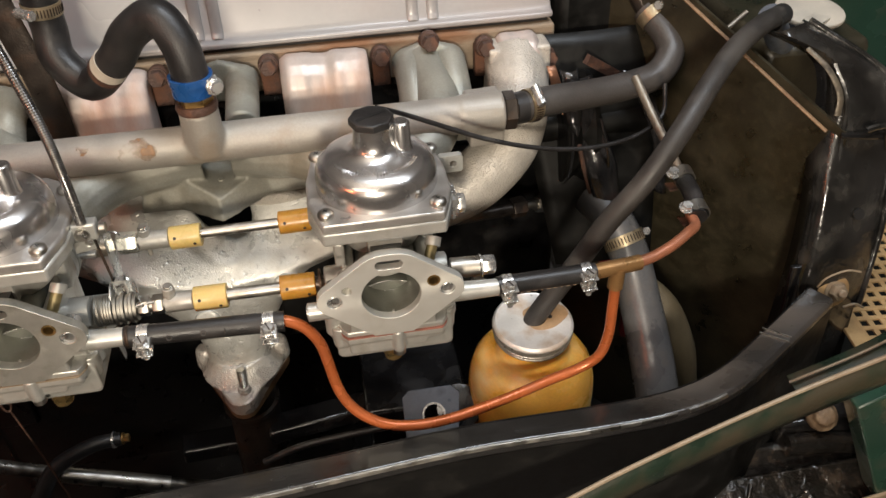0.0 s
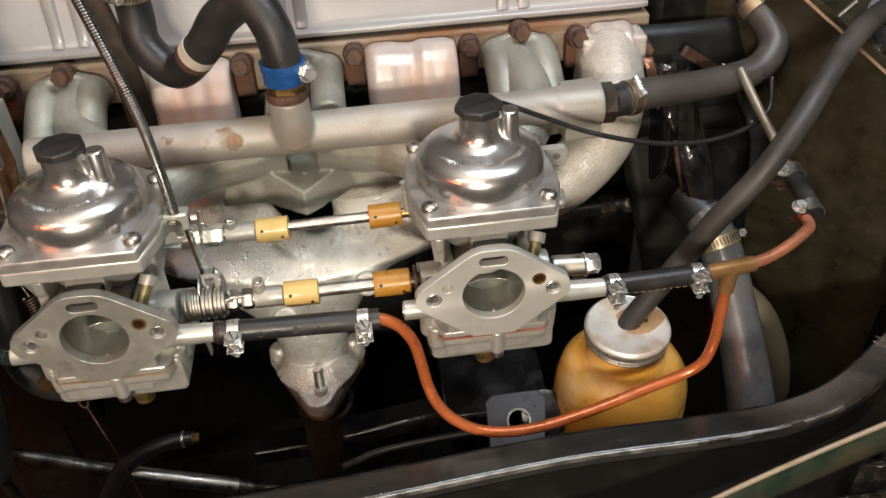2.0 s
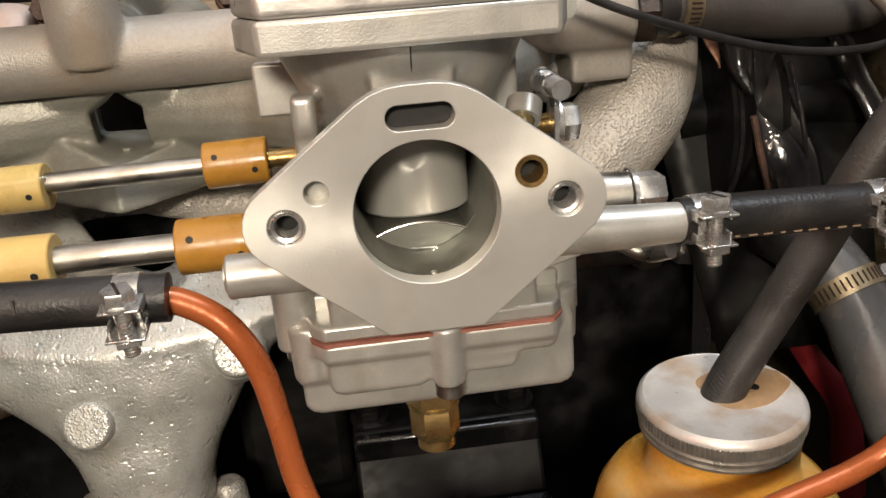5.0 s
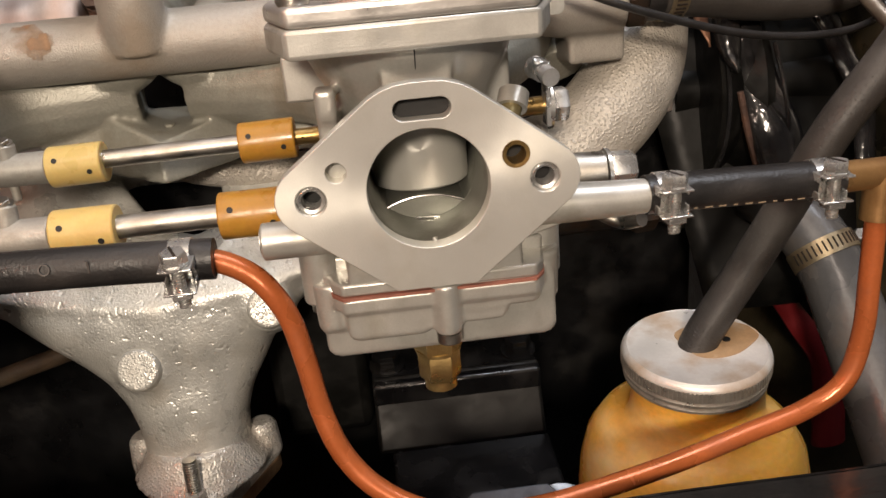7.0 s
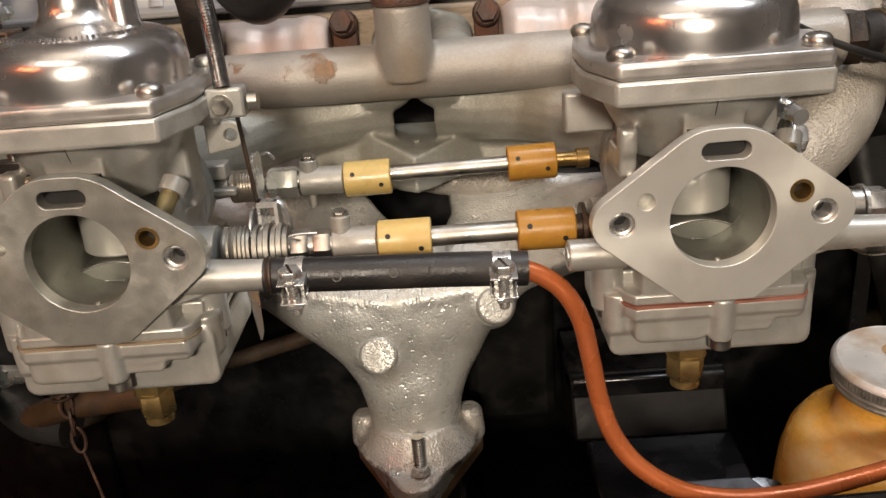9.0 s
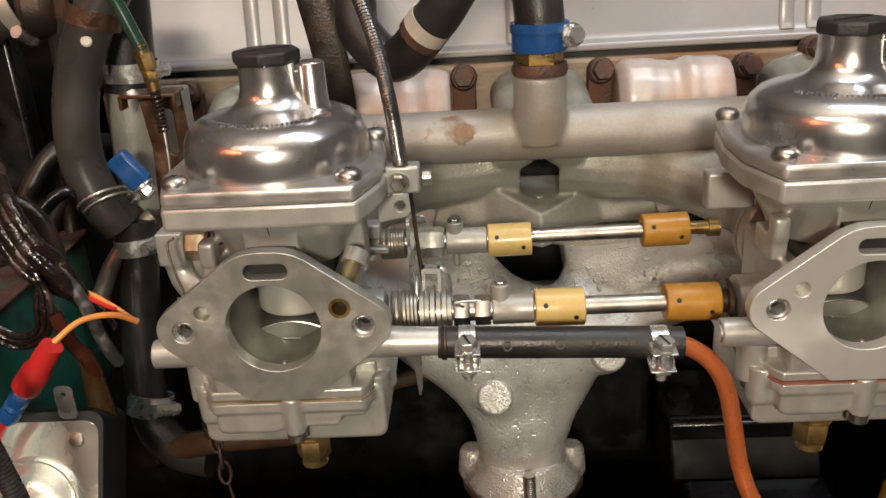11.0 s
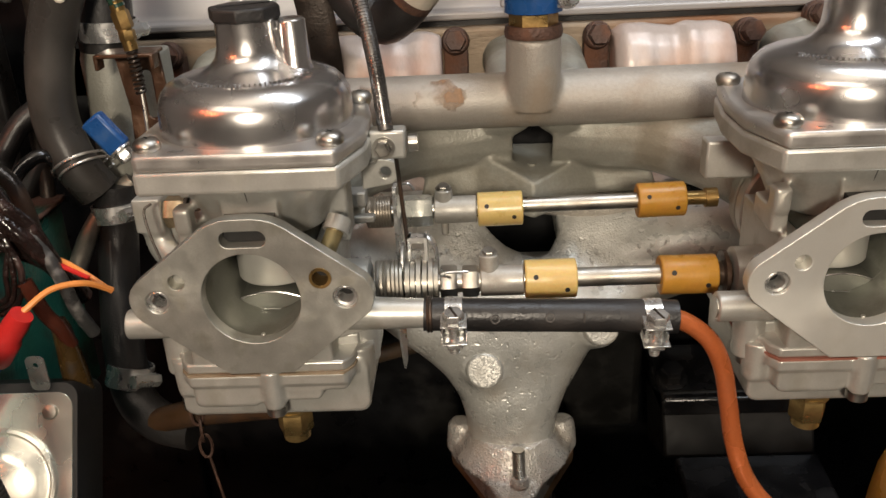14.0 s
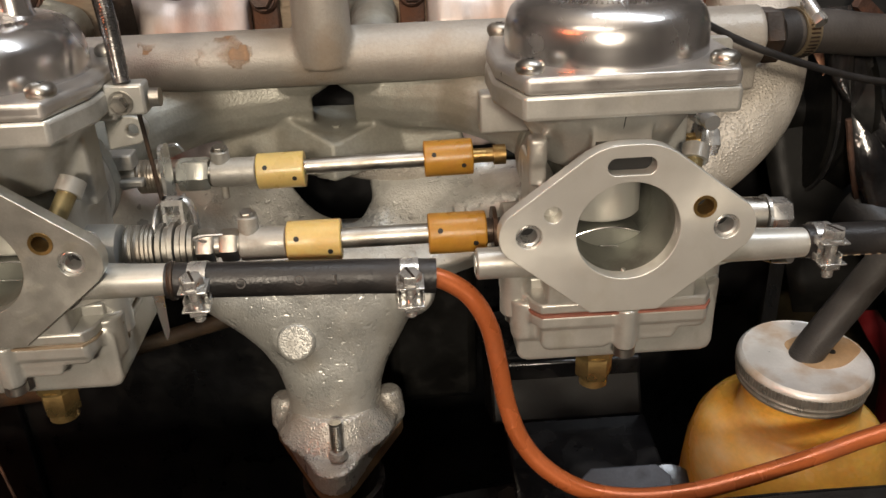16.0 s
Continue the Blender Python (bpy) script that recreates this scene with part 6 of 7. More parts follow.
vane("rust_strap", [(0.322, 0.846), (0.328, 0.820), (0.336, 0.800)], [(0.331, 0.846), (0.338, 0.820), (0.3375, 0.799)], 0.225, 0.001, M_COPPERRUST, "rusty strap")
part("blade_edge", tube(bmesh.new(), [(-0.024, -0.063, 0.010), (-0.016, -0.064, -0.024), (0.000, -0.064, -0.074), (0.012, -0.062, -0.094)], 0.0022, 8, 6), M_RUST, pul, "rusty worn blade edge")
part("blade_rib", tube(bmesh.new(), [(-0.006, -0.068, 0.040), (0.002, -0.069, 0.010), (0.006, -0.069, -0.020), (-0.004, -0.066, -0.044)], 0.0016, 8, 6), M_GLINT, pul)

sp = thing("metal_fuel_pipe", "thin plated fuel pipe with a clipped rubber joint", "pipe", (0.412, 0.10, 0.79))
part("upper_pipe", tube(bmesh.new(), [(-0.018, 0.105, 0.060), (-0.010, 0.070, 0.035), (0.000, 0.036, 0.010), (0.002, 0.022, 0.0)], 0.0042, 14, 6), M_DULLPIPE, sp)
part("rubber_joint", tube(bmesh.new(), [(0.003, 0.026, 0.0), (0.004, 0.000, -0.004), (-0.002, -0.030, -0.008)], 0.0082, 16, 5), M_RUBBER, sp)
for q in ((0.4165, 0.122, 0.7898), (0.4125, 0.078, 0.7830)):
    b = thing("pipe_clip", "rusty pinch clip on a rubber pipe joint", "hose clip", q, group="fuel pipe clips")
    part("strap", ring(bmesh.new(), (0, -0.006, -0.001), (0, 0.006, 0.001), 0.0094, 0.0083, 28), M_STEEL, b)
    bm = box(bmesh.new(), (-0.010, 0, 0.004), (0.008, 0.012, 0.0014))
    box(bm, (-0.010, 0, -0.010), (0.008, 0.012, 0.0014))
    part("ear", bm, M_RUST, b)
    bm = bolt_head(bmesh.new(), (-0.011, -0.001, 0.005), (0, -0.3, 1), 0.0048, 0.004)
    part("pinch_bolt", bm, M_ZINC, b)

wr = thing("thin_black_wire", "thin black sheathed cable sagging from the dome towards the pulley", "cable", (0.2, 0.13, 0.85))
pts = [(0.1450, 0.1088, 0.8990), (0.1672, 0.119, 0.8849), (0.1992, 0.126, 0.8662), (0.2344, 0.1295, 0.848), (0.2737, 0.1319, 0.8334), (0.3143, 0.1386, 0.8216), (0.3539, 0.1487, 0.8155), (0.3904, 0.1633, 0.8151), (0.4150, 0.180, 0.822), (0.4200, 0.195, 0.845)]
part("sheath", tube(bmesh.new(), [(x - 0.2, y - 0.13, z - 0.85) for x, y, z in pts], 0.0021, 10, 8), M_RUBBER, wr)

spk = thing("spark_plug_lead", "dark threaded sender and nut in the block", "sender", (0.30, 0.25, 0.686))
bm = bmesh.new()
cyl(bm, (-0.09, -0.02, 0.008), (-0.01, -0.004, 0.001), 0.0075, n=16)
part("stem", bm, M_DARKSTEEL, spk)
part("nut", hexagon(bmesh.new(), (-0.012, -0.004, 0.001), (0.004, 0.0, 0.0), 0.0115), M_DARKSTEEL, spk)
bm = bmesh.new()
hexagon(bm, (0.018, 0.006, -0.004), (0.034, 0.010, -0.008), 0.0095)
cyl(bm, (0.004, 0.0, 0.0), (0.046, 0.013, -0.011), 0.005, n=14)
part("terminal", bm, M_STEEL, spk)

# ---- engine mount, outlet pipe and low things in the dark ----
em = thing("engine_mount", "gloss black stepped engine mounting bracket", "bracket", (0.155, 0.19, 0.60))
part("top_plate", box(bmesh.new(), (0.0, 0.045, 0.0), (0.112, 0.08, 0.016)), M_MOUNT, em, bevel=0.0025)
part("gusset", box(bmesh.new(), (0.0, 0.030, -0.025), (0.112, 0.06, 0.05), (-24, 0, 0)), M_APRON, em, bevel=0.0025)
part("step_plate", box(bmesh.new(), (0.005, -0.045, -0.045), (0.105, 0.08, 0.012), (6, 0, 0)), M_MOUNT, em, bevel=0.0025)
part("front_plate", box(bmesh.new(), (0.005, -0.080, -0.07), (0.10, 0.012, 0.05)), M_MOUNT, em, bevel=0.0025)
for x in (-0.045, 0.045):
    part("mount_bolt", bolt_head(bmesh.new(), (x, 0.03, 0.009), (0, -0.2, 1), 0.009, 0.010), M_BLACK, em)
gp = thing("slotted_bracket", "grey-blue painted bracket with a keyhole slot", "bracket", (0.175, 0.075, 0.575))
m = pose(0, 0, 0, 40, 0, 0)
part("plate", plate(bmesh.new(), [(-0.032, -0.030), (0.014, -0.030), (0.020, -0.020), (0.026, 0.018), (0.018, 0.026), (-0.024, 0.026), (-0.031, 0.020)], [circle_pts(-0.002, 0.000, 0.0100, 28)], m, 0.003), M_GREYPAINT, gp, bevel=0.0008)
part("hole_rim", ring(bmesh.new(), m @ Vector((-0.002, 0.000, -0.002)), m @ Vector((-0.002, 0.000, 0.0042)), 0.0116, 0.0097, 32), M_ZINC, gp, "bright worn rim")
part("rubber", lathe(bmesh.new(), [(0.022, -0.006), (0.024, 0.0), (0.022, 0.005), (0.012, 0.007)], m @ Vector((0.024, 0.004, -0.006)), m @ Vector((0.024, 0.004, 0.05)), 28), M_MOUNT, gp, "black rubber bush")
part("bolt", bolt_head(bmesh.new(), m @ Vector((0.004, -0.036, -0.004)), (0, -0.6, 0.8), 0.006, 0.005), M_ZINC, gp)

dp = thing("exhaust_downpipe", "dark rusty exhaust downpipe under the manifold outlet", "exhaust pipe", (-0.012, 0.172, 0.560))
bm = bmesh.new()
plate(bm, hull(circle_pts(-0.002, -0.033, 0.015, 14) + circle_pts(-0.036, 0.023, 0.012, 14) + circle_pts(0.033, 0.023, 0.012, 14)), [], at(0, 0, -0.004) @ pose(0, 0, 0, 4, 0, 0), 0.011)
part("flange", bm, M_OCHRE, dp, bevel=0.002)
bm = tube(bmesh.new(), [(0.0, 0.005, 0.0), (0.0, 0.0, -0.06), (-0.004, -0.005, -0.20), (-0.01, -0.01, -0.40)], 0.027, 20, 6)
part("pipe", bm, M_DARKSTEEL, dp)
bm = ring(bmesh.new(), (0, -0.002, -0.028), (0, -0.003, -0.022), 0.030, 0.026)
part("collar", bm, M_DARKSTEEL, dp)

st = thing("steering_rod", "bright greasy steel steering rod low in the engine bay", "steering rod", (-0.2, 0.17, 0.45))
part("rod", tube(bmesh.new(), [(-0.20, 0.0, 0.09), (-0.04, 0.0, 0.012), (0.09, 0.0, -0.042), (0.20, 0.0, -0.08)], 0.0075, 16, 5), M_GREASE, st)
part("sleeve", tube(bmesh.new(), [(-0.03, -0.001, 0.008), (0.075, -0.001, -0.036)], 0.0092, 16, 4), M_STEEL, st, "bright bare sleeve")
lh = thing("low_hose", "black rubber elbow hose low in the engine bay", "hose", (-0.18, 0.17, 0.49))
part("hose_body", tube(bmesh.new(), [(-0.075, -0.02, -0.045), (-0.05, -0.01, -0.01), (-0.01, 0.0, 0.006), (0.02, 0.006, 0.004)], lambda t: 0.0095 - 0.002 * t, 16, 6), M_RUBBER, lh)
part("wire_band", ring(bmesh.new(), (0.012, 0.005, 0.005), (0.0145, 0.005, 0.005), 0.0092, 0.0075), M_ZINC, lh)
part("band_screw", bolt_head(bmesh.new(), (0.022, 0.006, 0.004), (1, 0, 0), 0.005, 0.006), M_BRASS, lh)
la = thing("low_rod", "bright greasy bent steel rod low beside the chassis", "rod", (-0.36, 0.17, 0.494))
part("rod", tube(bmesh.new(), [(-0.012, 0.004, 0.050), (0.0, 0.0, 0.0), (0.006, -0.006, -0.028), (0.018, -0.016, -0.056), (0.040, -0.030, -0.085)], 0.0055, 12, 6), M_GREASE, la)
lc = thing("low_cable", "dark grey cable looping down beside the downpipe", "cable", (0.0, 0.06, 0.56))
part("sheath", tube(bmesh.new(), [(0.136, -0.010, 0.037), (0.111, -0.010, 0.035), (0.079, -0.010, 0.032), (0.041, -0.010, 0.026), (0.008, -0.010, 0.012)], 0.0034, 12, 6), M_RUBBER, lc)
for c, s, r in (((-0.05, 0.18, 0.46), (0.10, 0.03, 0.02), 4), ((0.06, 0.16, 0.50), (0.12, 0.03, 0.02), -3), ((0.05, 0.10, 0.46), (0.30, 0.05, 0.03), 2)):
    b = thing("chassis_member", "oily black chassis member deep in the engine bay", "chassis", c, group="chassis members")
    part("bar", box(bmesh.new(), (0, 0, 0), s, (0, r, 6)), M_BLACK, b, bevel=0.004)
setting("under_tray", (0.0, 0.10, 0.30), (1.3, 0.5, 0.01), M_BLOCK, "oily black floor of the engine bay")

# ---- hoses above the intake ----
bh = thing("breather_hose", "thick black rubber breather hose in an S-bend with a taped label", "hose", (0.0, 0.2, 0.9))
pts = [(-0.122, 0.262, 0.985), (-0.119, 0.260, 0.931), (-0.1165, 0.250, 0.903), (-0.0915, 0.235, 0.8835), (-0.0615, 0.210, 0.913), (-0.0415, 0.200, 0.940), (-0.0165, 0.190, 0.9555), (-0.002, 0.178, 0.938), (0.002, 0.173, 0.916), (0.002, 0.173, 0.897)]
part("hose_body", tube(bmesh.new(), [(x, y - 0.2, z - 0.9) for x, y, z in pts], 0.0150, 22, 8), M_RUBBER, bh)
d = (Vector((-0.055, 0.206, 0.922)) - Vector((-0.072, 0.218, 0.902))).normalized()
c = Vector((-0.0665, 0.2135, 0.9080)) - Vector((0, 0.2, 0.9))
part("tape", ring(bmesh.new(), c - d * 0.005, c + d * 0.005, 0.0156, 0.0149), M_WHITE, bh, "dirty white tape")
part("label_band", ring(bmesh.new(), c - d * 0.011, c - d * 0.005, 0.0157, 0.0149), M_RUST, bh, "rust-red printed label")
worm_clip((-0.120, 0.2605, 0.945), (0.05, 0.02, 1), 0.0153, M_AGED, screw=(-0.6, -0.8, 0))
bc = thing("hose_clip", "blue plastic hose clip with a plated screw", "hose clip", (0.002, 0.173, 0.9035), group="blue clips")
part("band", ring(bmesh.new(), (0, 0, -0.0080), (0, 0, 0.0080), 0.0170, 0.0152, 40), M_BLUE, bc)
part("band_lip", ring(bmesh.new(), (0, 0, 0.0030), (0, 0, 0.0085), 0.0180, 0.0152, 40), M_BLUE, bc)
bm = bmesh.new()
box(bm, (0.0165, -0.006, 0.001), (0.008, 0.012, 0.013))
part("screw_housing", bm, M_ZINC, bc, bevel=0.001)
part("screw", bolt_head(bmesh.new(), (0.0185, -0.010, 0.001), (0.5, -1, 0.1), 0.0055, 0.006), M_ZINC, bc)
ss = thing("dark_strap", "dark brown oily steel strap in front of the rocker cover", "strap", (-0.14, 0.25, 0.85))
bm = bmesh.new()
tube(bm, [(-0.014, -0.001, 0.14), (-0.008, 0.0, 0.09), (0.0, 0.0, 0.045), (0.003, 0.002, 0.010), (0.003, 0.006, -0.03)], 0.0125, 12, 6, flat=0.22, up=(0, -1, 0.1))
part("band", bm, M_DARKSTEEL, ss)
upc = thing("upper_hose", "dark rubber hose passing above the breather hose", "hose", (0.02, 0.26, 0.96))
part("hose_body", tube(bmesh.new(), [(-0.03, 0.02, 0.03), (0.0, 0.0, 0.0), (0.03, 0.0, 0.02)], 0.013, 16, 6), M_RUBBER, upc)
fc = thing("flexible_cable", "ribbed grey steel throttle cable sheath", "cable", (-0.077, 0.052, 0.862))
pts = [(0.0, 0.0, 0.0), (-0.004, 0.010, 0.030), (-0.012, 0.026, 0.062), (-0.028, 0.050, 0.100), (-0.048, 0.080, 0.140)]
bm = tube(bmesh.new(), pts, 0.0034, 12, 8)
part("core", bm, M_DARKSTEEL, fc)
bm = bmesh.new()
P = smooth_path(pts, 24)
for i in range(0, len(P) - 1):
    dd = (P[i + 1] - P[i]).normalized() * 0.0006
    ring(bm, P[i] - dd, P[i] + dd, 0.0038, 0.0030, 12)
part("ribs", bm, M_SHEATH, fc)
iw = thing("inner_wire", "thin steel inner wire under the cable block", "cable", (-0.071, 0.052, 0.84))
part("wire", tube(bmesh.new(), [(-0.0025, 0.004, 0.008), (-0.0010, 0.005, -0.018), (0.0010, 0.006, -0.050)], 0.0011, 8, 4), M_DARKSTEEL, iw)

# ---- left of the engine: hoses, wiring and the regulator ----
lg = thing("heater_hose", "fat grey-black heater hose hanging beside the carburettor", "hose", (-0.28, 0.165, 0.88))
pts = [(-0.235, 0.175, 0.985), (-0.250, 0.168, 0.950), (-0.270, 0.165, 0.920), (-0.2855, 0.165, 0.882), (-0.2905, 0.165, 0.845), (-0.283, 0.163, 0.815), (-0.274, 0.166, 0.797), (-0.262, 0.172, 0.785)]
part("hose_body", tube(bmesh.new(), [(x + 0.28, y - 0.165, z - 0.88) for x, y, z in pts[:-1]], 0.0138, 22, 8), M_HOSE_PALE, lg)
part("dark_band", ring(bmesh.new(), (0.0135, 0.0015, 0.045), (0.017, 0.002, 0.055), 0.0166, 0.0150, 32), M_DARKRUST, lg, "brown stained band")
part("paint_speck", lathe(bmesh.new(), [(0.0034, 0), (0.0026, 0.0008)], (0.0145, -0.0135, 0.0375), (0.022, -0.035, 0.045), 14), M_WHITE, lg)
b2 = thing("hose_clip", "blue plastic hose clip with a plated screw and wire band", "hose clip", (-0.254, 0.148, 0.839), group="blue clips")
part("housing", box(bmesh.new(), (0, 0, 0), (0.0145, 0.009, 0.024), (0, 143.6, 0)), M_BLUE, b2, bevel=0.002)
part("screw", bolt_head(bmesh.new(), (0.0070, -0.001, -0.0095), (0.59, -0.1, -0.80), 0.0052, 0.007), M_ZINC, b2)
for k in (0.0, 0.0035):
    part("wire_band", coil(bmesh.new(), (-0.0255 + k, 0.012, -0.0215 - k), (-0.0250 + k, 0.0115, -0.0225 - k), 0.0168, 0.0009, 1.0, 6, 36), M_ZINC, b2)
hp = thing("heater_pipe", "grey cast pipe and clip behind the throttle bracket", "pipe", (-0.268, 0.20, 0.78))
bm = tube(bmesh.new(), [(-0.004, 0.0, -0.02), (-0.003, 0.0, 0.03), (0.002, 0.004, 0.10)], lambda t: 0.011 + 0.006 * t, 18, 5)
box(bm, (0.006, 0.02, 0.06), (0.05, 0.03, 0.07))
cast(part("casting", bm, M_INTAKE, hp), 0.002, 3)
worm_clip((-0.262, 0.20, 0.892), (0.05, 0.0, 1), 0.0175, None, 0.012, screw=(1, -0.3, 0))
part("rubber_cuff", cyl(bmesh.new(), (0.002, 0.004, 0.098), (0.008, 0.006, 0.17), 0.0172, n=22), M_RUBBER, hp)
vh = thing("water_hose", "straight black rubber water hose with two worm clips", "hose", (-0.27, 0.15, 0.73))
pts = [(-0.266, 0.172, 0.800), (-0.2700, 0.170, 0.766), (-0.2700, 0.155, 0.730), (-0.2685, 0.140, 0.694), (-0.262, 0.127, 0.668), (-0.245, 0.116, 0.656), (-0.22, 0.11, 0.652)]
part("hose_body", tube(bmesh.new(), [(x + 0.27, y - 0.15, z - 0.73) for x, y, z in pts], 0.0132, 18, 8), M_RUBBER, vh)
part("moulded_seam", tube(bmesh.new(), [(x + 0.27, y - 0.1632, z - 0.73) for x, y, z in pts[1:5]], 0.0009, 8, 6), M_HOSE, vh)
worm_clip((-0.2685, 0.171, 0.781), (-0.05, 0.1, 1), 0.0136, screw=(1, -0.5, 0))
worm_clip((-0.265, 0.133, 0.681), (0.2, 0.35, 1), 0.0138, None, 0.014, screw=(1, -0.7, 0.1))
orp = thing("brown_drain_hose", "brown stained drain hose under the carburettor", "hose", (-0.215, 0.10, 0.67))
part("hose_body", tube(bmesh.new(), [(-0.03, 0.012, -0.012), (0.0, 0.0, 0.002), (0.03, -0.005, 0.008), (0.065, -0.01, 0.014)], 0.0085, 14, 6), M_DRAIN, orp)

lr = thing("brown_rod", "dull brown rusty rod low between the block and the manifold", "pipe", (-0.149, 0.20, 0.639))
part("rod", tube(bmesh.new(), [(-0.150, 0.0, -0.052), (-0.069, 0.0, -0.023), (0.0, 0.0, 0.0), (0.075, 0.0, 0.021)], 0.0058, 12, 4), mat("dull_brown_rod", (0.040, 0.028, 0.016), 0.6, 0.0, 0.4, 60, 500, 0.4, stain=(0.075, 0.045, 0.022), stain_amt=0.6, stain_scale=30), lr)
tb = thing("throttle_bracket", "rusty folded steel bracket holding the throttle cable", "bracket", (-0.238, 0.176, 0.845))
bm = bmesh.new()
plate(bm, [(-0.014, 0.038), (0.014, 0.038), (0.016, 0.0), (0.008, -0.044), (-0.013, -0.044), (-0.010, 0.0)], [rounded(0.006, 0.030, 0.0028, 5, 0.004, 0.010)], FACE_Y, 0.0025)
box(bm, (0.0, -0.010, 0.0375), (0.034, 0.022, 0.0025))
box(bm, (-0.0165, -0.016, 0.034), (0.0025, 0.010, 0.009))
box(bm, (0.0165, -0.016, 0.034), (0.0025, 0.010, 0.009))
part("plate", bm, M_DARKRUST, tb, bevel=0.0008)
tc = thing("throttle_cable", "dark green sheathed throttle cable ending in a brass adjuster", "cable", (-0.234, 0.156, 0.90))
part("sheath", tube(bmesh.new(), [(-0.030, 0.010, 0.10), (-0.018, 0.0, 0.058), (-0.009, 0.0, 0.033), (-0.001, 0.0, 0.010)], 0.0042, 14, 6), M_GREEN, tc)
bm = bmesh.new()
hexagon(bm, (-0.001, 0, 0.008), (0.001, 0, -0.002), 0.0053)
hexagon(bm, (0.001, 0, -0.003), (0.0015, 0, -0.009), 0.0048)
cyl(bm, (-0.002, 0, 0.014), (0.002, 0, -0.014), 0.0042, n=14)
part("adjuster", bm, M_BRASS, tc, "brass cable adjuster")
bm = coil(bmesh.new(), (0.002, 0, -0.014), (0.003, 0, -0.040), 0.0028, 0.0009, 10, 5, 12)
part("thread", bm, M_DARKSTEEL, tc)
part("inner_wire", tube(bmesh.new(), [(0.003, 0, -0.036), (0.004, -0.004, -0.06), (0.001, -0.006, -0.088)], 0.0012, 8, 4), M_STEEL, tc)
part("wire_end", box(bmesh.new(), (0.0, -0.008, -0.096), (0.016, 0.010, 0.016)), M_DARKSTEEL, tc, bevel=0.001)
rs = thing("return_spring", "thin dark return spring with a wire hook beside the carburettor", "spring", (-0.205, 0.075, 0.785))
part("coil", coil(bmesh.new(), (0.004, -0.006, -0.014), (0.0, 0.0, 0.0), 0.0042, 0.0008, 7, 5, 12), M_DARKSTEEL, rs)
part("hook", tube(bmesh.new(), [(0.0, 0.0, 0.0), (-0.006, 0.006, 0.012), (-0.010, 0.012, 0.026), (-0.006, 0.014, 0.030)], 0.0007, 6, 5), M_DARKSTEEL, rs)
ch = thing("spring_and_chain", "rusty coil spring with wire links hanging below the float bowl", "spring", (-0.2080, 0.088, 0.69))
part("coil", coil(bmesh.new(), (0, 0, -0.005), (0, 0, 0.022), 0.0058, 0.0010, 8, 5, 12), M_DARKSTEEL, ch)
for i in range(3):
    bm = bmesh.new()
    z = -0.010 - i * 0.012
    a = 90 * i
    m = at(0.001 * i, 0, z) @ pose(0, 0, 0, 90, 0, a + 20)
    loop = [m @ Vector((0.0035 * math.cos(t), 0.0085 * math.sin(t), 0)) for t in [2 * math.pi * k / 16 for k in range(17)]]
    tube(bm, loop, 0.0010, 6, 1)
    part("link", bm, M_RUST, ch, "rusty wire link")
part("tail_wire", tube(bmesh.new(), [(0.003, 0, -0.042), (0.010, 0.0, -0.10), (0.016, 0.002, -0.18)], 0.0009, 6, 4), M_RUST, ch)

gb = thing("rusted_green_tray", "green painted battery-side tray eaten by rust along its front edge", "bracket", (-0.365, 0.075, 0.79))
bm = bmesh.new()
box(bm, (0, 0, -0.002), (0.120, 0.215, 0.004))
part("top_plate", bm, M_GREENRUST, gb, "rust-eaten green plate", bevel=0.001)
part("side_plate", box(bmesh.new(), (0.056, 0.0, -0.070), (0.004, 0.205, 0.130)), M_TRAY, gb, bevel=0.001)
part("front_plate", box(bmesh.new(), (-0.004, -0.101, -0.070), (0.110, 0.004, 0.130)), M_TRAY, gb, bevel=0.001)
part("edge_rust", tube(bmesh.new(), [(0.0605, -0.105, -0.001), (0.0610, 0.0, -0.0015), (0.0605, 0.100, -0.001)], 0.0014, 8, 6), M_RUST, gb, "rusted edge")
part("rear_rim", tube(bmesh.new(), [(-0.035, 0.030, 0.054), (0.015, 0.026, 0.055), (0.050, 0.024, 0.052), (0.072, 0.024, 0.040), (0.080, 0.022, 0.020), (0.081, 0.022, -0.01)], 0.0050, 12, 6), M_DARKSTEEL, gb, "dark rounded rim")
bm = bmesh.new()
plate(bm, [(0.030 * math.cos(t) * (1 + 0.2 * math.sin(3 * t)), 0.022 * math.sin(t) * (1 + 0.15 * math.sin(2 * t + 1))) for t in [2 * math.pi * i / 30 for i in range(30)]], [], at(0.010, 0.050, 0.0002), 0.0006)
part("tar_stain", bm, M_LOOM, gb, "dark oily stain")
ll = thing("wiring_loom", "dark brown oily wiring loom with a paint-flecked grey sheath", "wiring", (-0.265, 0.05, 0.80))
for k, (dx, dz, r) in enumerate(((0.0, 0.0, 0.0050), (-0.008, -0.003, 0.0042), (0.004, 0.006, 0.0038), (-0.013, -0.008, 0.0030), (-0.004, -0.010, 0.0026), (-0.010, 0.004, 0.0024), (0.001, -0.005, 0.0032))):
    part("strand", tube(bmesh.new(), [(-0.036 + dx * 0.6, 0.035, 0.058 + dz), (-0.018 + dx * 0.7, 0.006, 0.046 + dz), (-0.007 + dx * 0.7, 0.0, 0.026 + dz), (0.003 + dx * 0.6, 0.002 * (k % 3), 0.012 + dz * 0.7), (0.011 + dx * 0.4, 0.006 + 0.002 * (k % 2), -0.006), (0.015 + dx * 0.2, 0.020, -0.030)], r, 12, 7), M_LOOM, ll)
